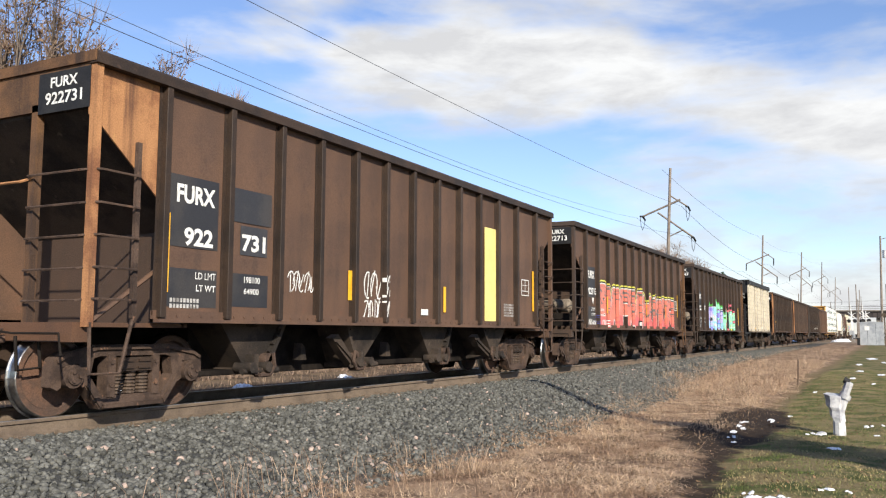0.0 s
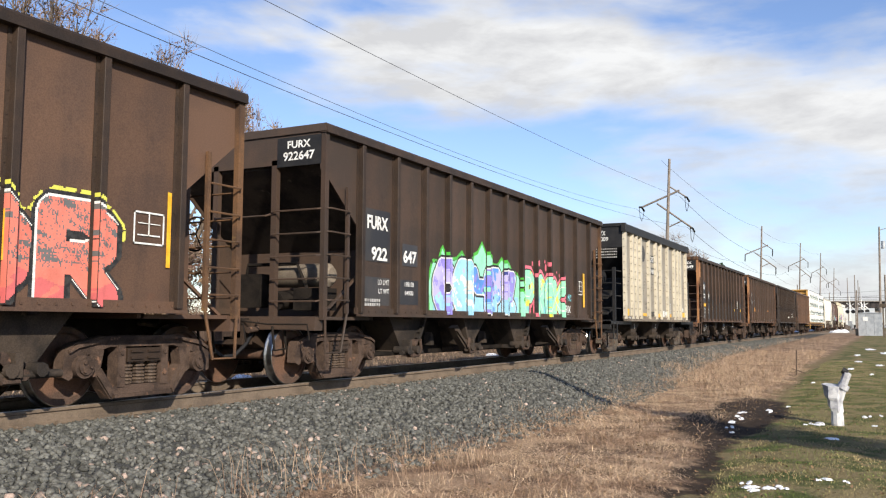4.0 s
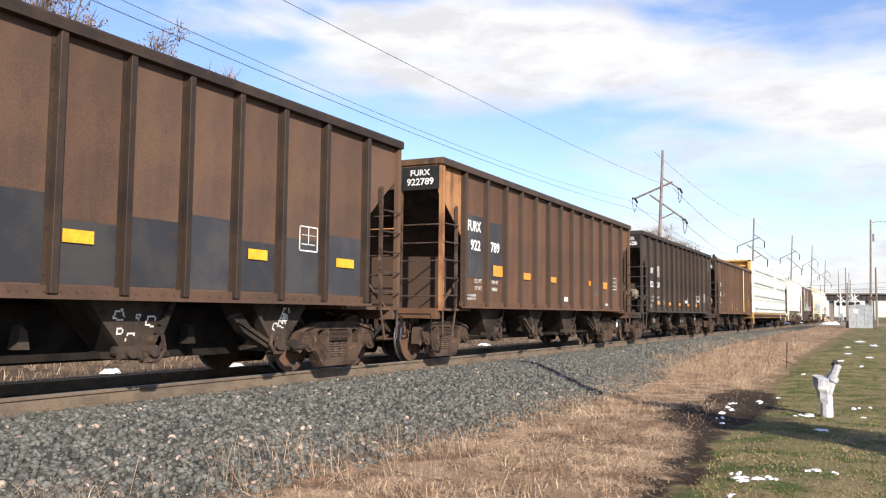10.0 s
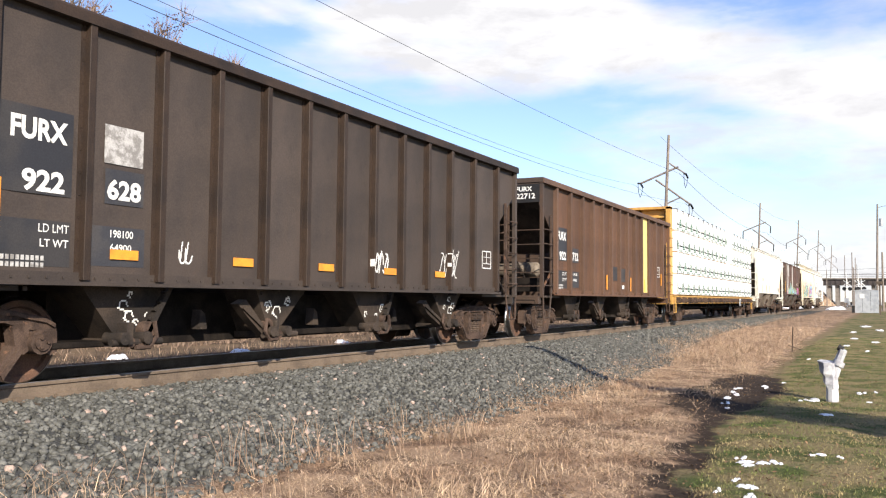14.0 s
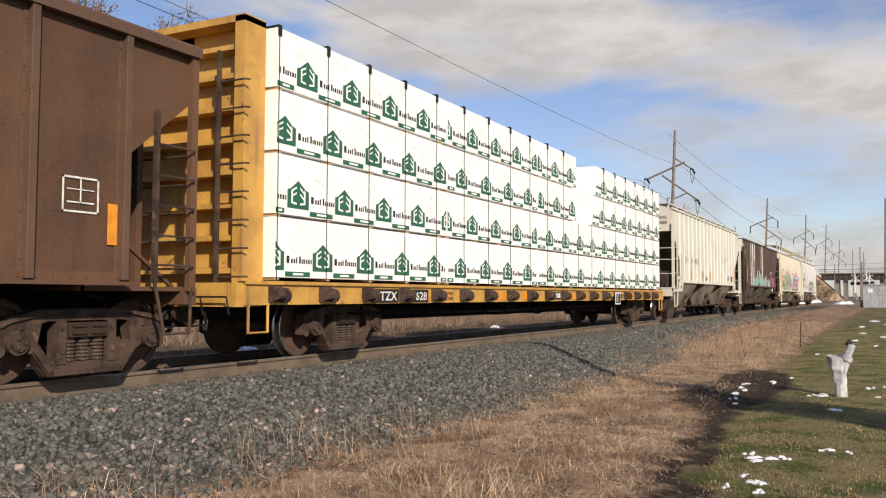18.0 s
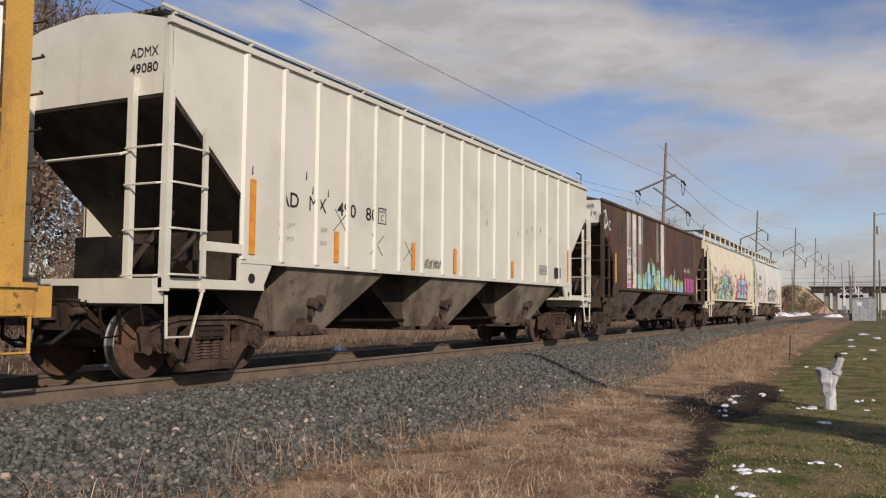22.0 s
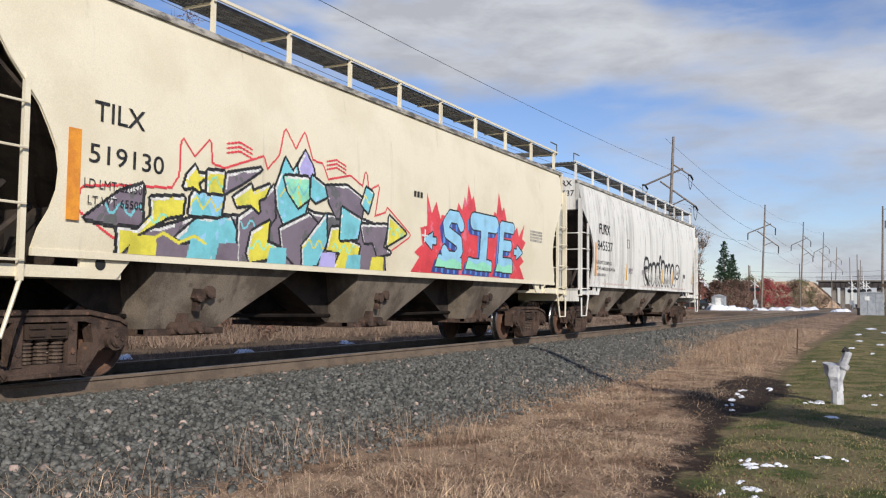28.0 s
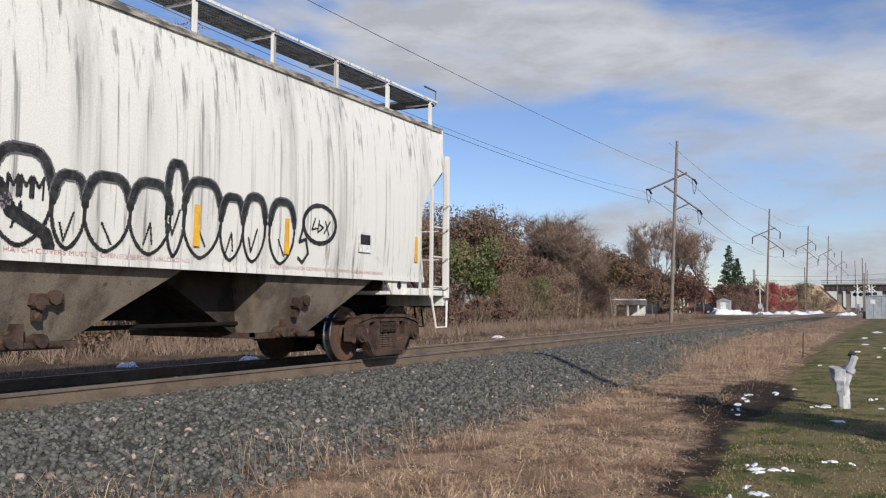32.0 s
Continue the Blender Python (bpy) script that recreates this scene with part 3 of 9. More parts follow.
for i in range(30000):
    x = 3.0 + 24 * rng.random() ** 1.25
    t = toe_y(x)
    y = rng.uniform(t - 0.5, 8.25)
    if y < t + 0.3 and rng.random() < 0.5 + (t - y):
        continue
    near = x < 9 and y < 6.2
    stone(x, y, rng.uniform(0.02, 0.048) * (1.1 if near else 1), 0.08 if near else 0.018)
for i in range(9000):
    x = rng.uniform(27, 75)
    stone(x, rng.uniform(toe_y(x), 8.2), rng.uniform(0.035, 0.07), 0.03)
for i in range(7000):
    x = rng.uniform(4, 60)
    stone(x, rng.choice((rng.uniform(8.42, 9.75), rng.uniform(9.95, 12.2))), rng.uniform(0.03, 0.05), 0.02)
scatter_stones("ballast_stones", pts, siz, STONE, "dark grey crushed-rock railway ballast", 3)
scatter_stones("pale_ballast_stones", pink, psiz, PINKSTONE, "scattered pinkish stones among the grey ballast", 4)


def blades(name, spots, material, label, seed, lean=0.5, width=0.006, segs=2):
    """spots: x, y, height. Thin bent blades."""
    rng = np.random.default_rng(seed)
    p = np.array([(x, y, ground_z(x, y) - 0.01) for x, y, h in spots])
    h = np.array([s[2] for s in spots])
    n = len(p)
    a = rng.uniform(0, 6.283, n)
    ln = rng.uniform(0.1, lean, n) * h
    w = width * rng.uniform(0.6, 1.5, n)
    d = np.stack([np.cos(a), np.sin(a), np.zeros(n)], 1)
    sd = rng.uniform(0, 6.283, n)
    s = np.stack([np.cos(sd), np.sin(sd), np.zeros(n)], 1) * w[:, None]
    up = np.array([0, 0, 1.0])
    m = p + d * (ln * 0.35)[:, None] + up * (h * 0.6)[:, None]
    t = p + d * ln[:, None] + up * (h * (1 - 0.25 * ln / np.maximum(h, 1e-6)))[:, None]
    v = np.stack([p - s, p + s, m + s * 0.7, m - s * 0.7, t], 1).reshape(-1, 3)
    k = np.arange(n)[:, None] * 5
    f = np.concatenate([k + np.array([[0, 1, 2]]), k + np.array([[0, 2, 3]]), k + np.array([[3, 2, 4]])], 0)
    return soup(name, v, f, material, label, "grass")


spots = []
while len(spots) < 130000:
    x = 3.2 + 30 * rng.random() ** 1.5
    t, q = toe_y(x), path_y(x)
    y = rng.uniform(q + 0.02, t + 0.6)
    c = noise.noise((x * 0.6, y * 0.6, 7.0)) + 0.5 * noise.noise((x * 1.9, y * 1.9, 3.0))
    bare = max(smooth(0.15, 0.5, y - q), smooth(18, 23, x)) * smooth(0.6, 1.2, ((x - 16.2) / 4.3) ** 2 + ((y - 2.45) / 0.85) ** 2)
    if rng.random() > max(0.34, 0.66 + c * 1.0) * (0.05 + 0.95 * bare) - max(0, (y - t + 0.15)) * 0.9:
        continue
    spots.append((x, y, rng.uniform(0.015, 0.055) * (1 + 0.6 * max(0, c))))
blades("matted_grass", spots, STRAW, "matted tan dry grass on the verge", 5, 7.0, 0.0028)
spots = []
while len(spots) < 24000:
    x = 3.2 + 44 * rng.random() ** 1.3
    t, q = toe_y(x), path_y(x)
    y = rng.uniform(q + 0.35, t + 0.7)
    c = noise.noise((x * 0.55, y * 0.55, 17.0))
    if rng.random() > max(0.1, 0.3 + c * 1.6) + 0.5 * smooth(18, 30, x) - max(0, (y - t + 0.1)) * 0.8:
        continue
    spots.append((x, y, rng.uniform(0.05, 0.15) * (1 + 1.2 * max(0, c)) * (1.0 + 0.5 * smooth(15, 28, x))))
blades("dry_grass", spots, STRAW, "wispy tan dry grass on the verge", 15, 3.4, 0.0024)
spots = []
for i in range(110):
    x = 4.2 + 30 * rng.random() ** 1.4
    y = rng.uniform(path_y(x) + 0.8, toe_y(x) + 0.75)
    for j in range(rng.randrange(3, 11)):
        spots.append((x + rng.gauss(0, 0.1), y + rng.gauss(0, 0.1), rng.uniform(0.12, 0.34) * (1 if rng.random() < 0.85 else 1.5)))
for i in range(46):
    x, y = rng.uniform(4.6, 9.5), rng.uniform(4.0, 5.7)
    for j in range(rng.randrange(2, 9)):
        spots.append((x + rng.gauss(0, 0.07), y + rng.gauss(0, 0.07), rng.uniform(0.25, 0.6)))
for i in range(3000):
    x = rng.uniform(22, 75)
    y = path_y(x) + 0.4 + rng.random() * (toe_y(x) - path_y(x) - 0.3)
    spots.append((x, y, rng.uniform(0.15, 0.5)))
blades("dead_weeds", spots, WEED, "thin dead weed stalks beside the ballast", 6, 1.0, 0.0032)
spots = []
while len(spots) < 52000:
    x = 5.0 + 34 * rng.random() ** 1.6
    y = path_y(x) - 0.15 - 3.2 * rng.random()
    if y < -0.6 or ((x - 16.2) / 4.3) ** 2 + ((y - 2.45) / 0.85) ** 2 < 0.8 or noise.noise((x * 0.8, y * 0.8, 2.0)) < -0.38 + 0.5 * rng.random() - 0.35:
        continue
    spots.append((x, y, rng.uniform(0.015, 0.048)))
blades("lawn_grass", spots, LAWN, "short patchy green lawn with fallen leaves", 7, 1.6, 0.003)
spots = []
for i in range(12000):
    x = 10 + 80 * rng.random()
    spots.append((x, rng.uniform(13.6, 18.5), rng.uniform(0.08, 0.34)))
blades("far_weeds", spots, WEED, "low tan weeds beyond the track", 8, 1.6, 0.006)


# ---- trees and brush ----
def leaf_cloud(name, centres, radii, count, size, material, parent, seed, flat=0.8):
    """Many small leaves gathered in uneven clumps."""
    rng = np.random.default_rng(seed)
    c, r = np.array(centres), np.array(radii)
    pick = rng.choice(len(c), count, p=r ** 2 / (r ** 2).sum())
    d = rng.normal(size=(count, 3))
    d /= np.linalg.norm(d, axis=1)[:, None]
    rad = rng.uniform(0.25, 1.0, count) ** 0.5
    p = c[pick] + d * (rad * r[pick])[:, None] * np.array([1, 1, flat])
    u = rng.normal(size=(count, 3))
    u /= np.linalg.norm(u, axis=1)[:, None]
    w = np.cross(u, rng.normal(size=(count, 3)))
    w /= np.linalg.norm(w, axis=1)[:, None]
    s = size * rng.uniform(0.5, 1.4, count)[:, None]
    v = np.stack([p - u * s, p - w * s * 0.5, p + u * s, p + w * s * 0.5], 1).reshape(-1, 3)
    f = (np.arange(count)[:, None] * 4 + np.arange(4)[None]).astype(np.int32)
    return tagged(soup(name, v, f, material, "", width=4, parent=parent), kind="stuff")


def twig_cloud(name, starts, ways, material, parent, seed, n=6, length=0.9, width=0.012, spread=0.55):
    """Thin bare twigs fanning out from the branch ends."""
    rng = np.random.default_rng(seed)
    p = np.repeat(np.array(starts), n, 0)
    d = np.repeat(np.array(ways), n, 0) + rng.normal(size=(len(p), 3)) * spread
    d /= np.linalg.norm(d, axis=1)[:, None]
    ln = length * rng.uniform(0.4, 1.2, len(p))[:, None]
    s = np.cross(d, rng.normal(size=(len(p), 3)))
    s /= np.linalg.norm(s, axis=1)[:, None]
    s *= width
    m = p + d * ln * 0.5 + rng.normal(size=(len(p), 3)) * ln * 0.06
    t = p + d * ln
    v = np.stack([p - s, p + s, m + s * 0.6, m - s * 0.6, t], 1).reshape(-1, 3)
    k = np.arange(len(p))[:, None] * 5
    f = np.concatenate([k + np.array([[0, 1, 2]]), k + np.array([[0, 2, 3]]), k + np.array([[3, 2, 4]])], 0)
    return tagged(soup(name, v, f, material, "", parent=parent), kind="stuff")


def grow_limbs(h, rnd, up=0.5, first=0.25, levels_n=4, kids=3, r0=0.14, spread=0.6, sides=5):
    s = Shape()
    tips, ways = [], []

    def go(p, d, ln, r, lvl):
        q = p
        n = 3 if lvl == 0 else 2
        for i in range(n):
            d2 = (d + Vector((rnd.gauss(0, 0.12), rnd.gauss(0, 0.12), 0.04))).normalized()
            e = q + d2 * ln / n
            s.cyl(q, e, r * (1 - 0.3 * i / n), sides, r * (1 - 0.3 * (i + 1) / n), cap=False)
            if lvl > 0 or e.z > h * first * 0.8:
                for k in range(kids if i == n - 1 else max(1, kids - 1)):
                    if lvl < levels_n:
                        a = rnd.uniform(0, 6.283)
                        out = Vector((math.cos(a), math.sin(a), rnd.uniform(-0.1, 0.3))) * spread + d2 * up + Vector((0, 0, up * 0.6))
                        go(e, out.normalized(), ln * rnd.uniform(0.5, 0.72), r * 0.5, lvl + 1)
            q, d = e, d2
        if lvl >= 2:
            tips.append(tuple(q))
            ways.append(tuple(d))

    go(Vector((0, 0, -0.2)), Vector((0, 0, 1)), h * 0.5, r0, 0)
    return s, tips, ways


def tree(x, y, h, label, seed, leaf=None, leaves=0, lsize=0.08, clump=0.6, twigs=TWIG, ntwig=5, up=0.5, spread=0.6, kids=3, r0=None, levels_n=3, tlen=0.9, twidth=0.012, first=0.25):
    rnd = random.Random(seed)
    t = thing("tree", label, "tree", "trees beyond the track", pose(x, y, ground_z(x, y)))
    s, tips, ways = grow_limbs(h, rnd, up, first, levels_n, kids, r0 or h * 0.013, spread)
    top = max(p[2] for p in tips)
    k = h / (top + 0.6)
    s.v = [(a * k, b * k, c * k) for a, b, c in s.v]
    tips = [(a * k, b * k, c * k) for a, b, c in tips]
    part("trunk", s, BARK, t)
    if ntwig:
        twig_cloud("twig", tips, ways, twigs, t, seed, ntwig, tlen, twidth)
    if leaf:
        leaf_cloud("crown", tips, [clump * rnd.uniform(0.6, 1.3) for _ in tips], leaves, lsize, leaf, t, seed)
    return t


def bush(x, y, w, h, label, seed, leaf, leaves, lsize=0.07, name="bush", stems=60):
    rnd = random.Random(seed)
    b = thing(name, label, "bush", "brush beyond the track", pose(x, y, ground_z(x, y)))
    cs, rs = [], []
    for i in range(26):
        a, q = rnd.uniform(0, 6.283), rnd.random() ** 0.5
        zc = rnd.uniform(0.12, 0.92) * h
        f = math.sin(min(1.0, zc / h * 0.8 + 0.25) * math.pi) ** 0.5
        cs.append((math.cos(a) * q * w * 0.5 * f, math.sin(a) * q * w * 0.4 * f, zc))
        rs.append(rnd.uniform(0.1, 0.22) * min(w, h))
    st = [(rnd.gauss(0, w * 0.16), rnd.gauss(0, w * 0.12), -0.1) for _ in range(stems)]
    wy = [(p[0] / w * 1.2, p[1] / w * 1.2, 1.0) for p in st]
    twig_cloud("stem", st, wy, TWIG, b, seed, 3, h * 0.95, 0.014, 0.22)
    twig_cloud("twig", cs, [(0, 0, 1)] * len(cs), TWIG, b, seed + 1, 24, h * 0.3, 0.009, 0.8)
    leaf_cloud("crown", cs, rs, leaves, lsize, leaf, b, seed + 2)
    return b


def spruce(x, y, h, w, seed):
    rnd = random.Random(seed)
    t = thing("spruce_tree", "dark green spruce with drooping boughs", "tree", "trees beyond the track", pose(x, y, ground_z(x, y)))
    part("trunk", Shape().cyl((0, 0, 0), (0, 0, h * 0.95), 0.2, 7, 0.03), BARK, t)
    cs, rs = [], []
    n = 60
    for i in range(n):
        z = h * (0.12 + 0.86 * i / n)
        rr = w * 0.5 * (1 - z / h) + 0.12
        for k in range(4):
            a = rnd.uniform(0, 6.283)
            q = rnd.uniform(0.4, 1.05) * rr
            cs.append((math.cos(a) * q, math.sin(a) * q, z - q * 0.25))
            rs.append(0.2 + rr * 0.22)
    leaf_cloud("crown", cs, rs, 9000, 0.14, NEEDLE, t, seed, 0.5)
    return t


BARELBL = "tall slim tree nearly bare with a few late leaves"
for i, (x, y, h) in enumerate(((17.5, 32, 17), (20.2, 31.5, 16.6), (22.4, 30.5, 15.6), (24.6, 30.5, 15.2), (26.3, 31.5, 14.6), (28.2, 30.2, 13.4), (30.4, 31, 13.1), (34.6, 30.4, 13.2), (37, 31.5, 12.2))):
    tree(x, y, h, BARELBL, 100 + i, BROWNLEAF if i % 2 else MAROONLEAF, 2600, 0.075, 0.5, ntwig=9, up=1.3, spread=0.42, kids=3, levels_n=3, tlen=1.1, twidth=0.016, first=0.2)
for i, (x, y, h, leaf) in enumerate(((44, 29, 9, BROWNLEAF), (48, 31, 9.5, MAROONLEAF))):
    tree(x, y, h, "rounded tree holding its rusty leaves", 130 + i, leaf, 3500, 0.1, 0.9, up=0.5, spread=0.7)
tree(57.5, 27.5, 9.3, "broad oak with rusty brown leaves", 140, BROWNLEAF, 7000, 0.11, 0.85, up=0.45, spread=0.75, ntwig=9, tlen=1.0)
tree(61, 29.5, 9.0, "broad oak with rusty brown leaves", 141, BROWNLEAF, 6000, 0.11, 0.85, up=0.45, spread=0.75, ntwig=9)
tree(66, 31.0, 8.2, "broad oak with rusty brown leaves", 142, BROWNLEAF, 5000, 0.11, 0.85, up=0.45, spread=0.75, ntwig=9)
tree(52.5, 26.6, 6.2, "leafy tree fading from green to yellow", 143, GREENLEAF, 6500, 0.1, 0.7, up=0.6, spread=0.5, ntwig=3)
tree(54.6, 26.2, 5.2, "leafy tree fading from green to yellow", 144, GREENLEAF, 4500, 0.1, 0.7, up=0.6, spread=0.5, ntwig=3)
tree(82, 33, 11, "bare spreading tree with grey branches", 145, up=0.4, spread=0.8, ntwig=10, tlen=1.3, levels_n=4, twidth=0.014)
tree(92, 37, 10, "bare tree with grey branches", 146, up=0.5, spread=0.7, ntwig=10, tlen=1.3, levels_n=4, twidth=0.016)
tree(79, 27.2, 9.6, "bare spreading tree with grey branches", 147, up=0.5, spread=0.7, ntwig=11, tlen=1.3, levels_n=4, twidth=0.013)
tree(126, 25.6, 6.4, "small maroon-leaved tree with a dark trunk", 149, MAROONLEAF, 4500, 0.14, 0.9, up=0.4, spread=0.8, ntwig=8, tlen=1.0, twidth=0.02, first=0.12)
tree(86, 25.8, 7.6, "broad oak with rusty brown leaves", 148, BROWNLEAF, 6000, 0.12, 0.95, up=0.45, spread=0.75, ntwig=9)
for i, (x, y, h) in enumerate(((74, 30, 6.0), (98, 33, 7.2), (106, 34, 7.6), (112, 33.5, 7.0), (88, 33, 5.5))):
    tree(x, y, h, "small maroon-leaved tree with a dark trunk", 150 + i, MAROONLEAF, 4500, 0.13, 0.8, up=0.4, spread=0.8, ntwig=8, tlen=1.0, twidth=0.02)
for i, (x, y, h) in enumerate(((124, 29.5, 13.5), (129, 28, 14.5), (132, 25.5, 12), (120, 33, 12), (135, 30, 14))):
    tree(x, y, h, "pale bare tree with fine upright twigs", 160 + i, up=0.9, spread=0.5, ntwig=14, tlen=1.8, twidth=0.022, levels_n=3)
for i, (x, y, h) in enumerate(((100, 33, 7.6), (104, 35.5, 9.0), (108, 37, 9.5), (114, 36, 8.6), (119, 37, 9.2), (126, 38, 9.5), (134, 38, 9.0), (140, 37, 8.4))):
    tree(x, y, h, "brown-leaved tree beyond the crossing", 740 + i, (BROWNLEAF, MAROONLEAF)[i % 2], 4200, 0.15, 1.1, up=0.5, spread=0.7, ntwig=9, tlen=1.4, twidth=0.02, first=0.12)
for i, (x, y, h) in enumerate(((111, 29.6, 6.4), (118, 29.8, 6.2), (125, 30.6, 6.8), (132, 32, 7.2), (139, 31.5, 6.2))):
    tree(x, y, h, "small maroon-leaved tree with a dark trunk", 770 + i, (MAROONLEAF, BROWNLEAF)[i % 2], 4200, 0.15, 0.9, up=0.4, spread=0.8, ntwig=8, tlen=1.0, twidth=0.02, first=0.12)
spruce(160, 26.4, 12.6, 6.0, 170)
spruce(168, 26.2, 10.6, 5.6, 171)
for i, (x, y, w, h, leaf, lbl) in enumerate((
        (50, 24.2, 4.5, 2.0, MAROONLEAF, "low maroon brush"), (54, 24.6, 4.5, 1.9, MAROONLEAF, "low maroon brush"), (46, 24.0, 4.5, 1.9, MAROONLEAF, "low maroon brush"),
        (66.5, 26.5, 3.6, 4.0, GREENLEAF, "dense green and brown shrub"), (70, 27, 3.5, 3.2, BROWNLEAF, "dense brown shrub"), (75, 28, 4, 2.6, BROWNLEAF, "dense brown shrub"),
        (42, 23.8, 4.5, 2.2, BROWNLEAF, "brown brush"), (38, 23.6, 4.5, 2.2, MAROONLEAF, "brown brush"), (34, 23.2, 4.5, 2.3, BROWNLEAF, "brown brush"), (30, 23, 4.5, 2.2, BROWNLEAF, "brown brush"),
        (26, 22.8, 4.5, 2.3, MAROONLEAF, "brown brush"), (22, 22.8, 4.5, 2.3, BROWNLEAF, "brown brush"), (18, 22.6, 4.5, 2.2, BROWNLEAF, "brown brush"), (14, 22.6, 4.5, 2.2, BROWNLEAF, "brown brush"),
        (84, 28.5, 4, 1.8, BROWNLEAF, "brown brush"), (92, 29, 4, 1.6, BROWNLEAF, "brown brush"), (118, 27, 5, 2.2, BROWNLEAF, "brown brush"),
        (140, 24, 5, 4.6, MAROONLEAF, "tall maroon bush"), (146, 23, 5, 5.0, MAROONLEAF, "tall maroon bush"), (152, 22.4, 5, 5.0, MAROONLEAF, "tall maroon bush"), (158, 21.6, 5, 5.2, MAROONLEAF, "tall maroon bush"),
        (172, 20.6, 6, 5.8, REDLEAF, "bright red autumn bush"), (182, 19.4, 6, 5.4, REDLEAF, "bright red autumn bush"), (164, 21.5, 5, 4.4, REDLEAF, "bright red autumn bush"), (170, 23, 5, 6.5, GREENLEAF, "green bush"),
        (196, 18.5, 8, 6.0, BROWNLEAF, "brown and green bush"), (206, 17.5, 8, 6.6, GREENLEAF, "brown and green bush"), (216, 15.5, 8, 5.0, BROWNLEAF, "brown and green bush"))):
    far = x > 100
    bush(x, y, w, h, lbl + " beyond the railway", 200 + i, leaf, 2600 if not far else 2200, 0.085 if not far else 0.15)
for i in range(24):
    x = 6 + i * 4.6
    y = 26.5 + 2.2 * (i % 3) + max(0, (x - 60) * 0.09)
    bush(x, y, 6.2, 3.6 + 1.3 * ((i * 5) % 4) / 3 + (1.2 if x < 40 else 0), "thicket of brown leafy brush", 600 + i, (BROWNLEAF, TWIG, MAROONLEAF, TWIG)[i % 4], 6500 if x < 45 else 3000, 0.065)
for i, (x, y, h) in enumerate(((13, 30, 8.5), (17, 28.6, 7.6), (21, 29.4, 8.2), (25.5, 28.4, 7.2), (30, 28.8, 7.4), (35, 29, 7.0))):
    tree(x, y, h, "brown-leaved tree in the thicket", 790 + i, (BROWNLEAF, MAROONLEAF)[i % 2], 5200, 0.11, 0.95, up=0.5, spread=0.7, ntwig=9, tlen=1.1, first=0.1)
for i in range(13):
    x = 43 + i * 4.4
    y = 30.5 + 1.8 * (i % 3) + max(0, (x - 60) * 0.08)
    tree(x, y, (9.4, 8.2, 7.2, 8.6)[i % 4] * (1.0 if x < 70 else 0.9), "brown-leaved tree in the thicket", 700 + i, (BROWNLEAF, MAROONLEAF, BROWNLEAF, BROWNLEAF)[i % 4], 5200, 0.12, 1.0, up=0.5, spread=0.7, ntwig=8, tlen=1.2, first=0.12)
starts, ways = [], []
rr = random.Random(77)
for i in range(2200):
    x = rr.uniform(10, 100)
    y = rr.uniform(19.6, 22.5)
    starts.append((x, y, ground_z(x, y) - 0.05))
    ways.append((0, 0, 1))
ug = twig_cloud("undergrowth", starts, ways, TWIG, None, 9, 8, 0.8, 0.01, 0.45)
tagged(ug, "tangled brown undergrowth beyond the track", "brush", kind="stuff")

# the pole and tree behind the camera whose shadows fall across the verge
yard = thing("tree", "tall slim yard tree with a leafy lower crown", "tree", at=pose(6.4, -6.85, ground_z(6.4, -6.85)))
part("trunk", Shape().cyl((0, 0, -0.4), (0, 0, 10.4), 0.22, 12, 0.12), BARK, yard)
yr = random.Random(31)
yc = [(yr.gauss(0, 0.34), yr.gauss(0, 0.34), 2.6 + 4.6 * i / 60) for i in range(60)]
leaf_cloud("crown", yc, [0.55 * (1.15 - i / 70) for i in range(60)], 9000, 0.09, BROWNLEAF, yard, 33)
tree(0.4, -6.6, 6.2, "leafless yard tree beside the lawn", 300, up=0.9, spread=0.5, r0=0.24, ntwig=3, tlen=0.7, first=0.4, levels_n=3)

# ---- poles and wires ----
POLE_LINE = ((80.2, 18.5, 16.5, 1), (147, 18.5, 17.0, 0), (215, 18.4, 20.0, 0), (281, 18.3, 22.6, 0), (352, 18.2, 22.2, 0))


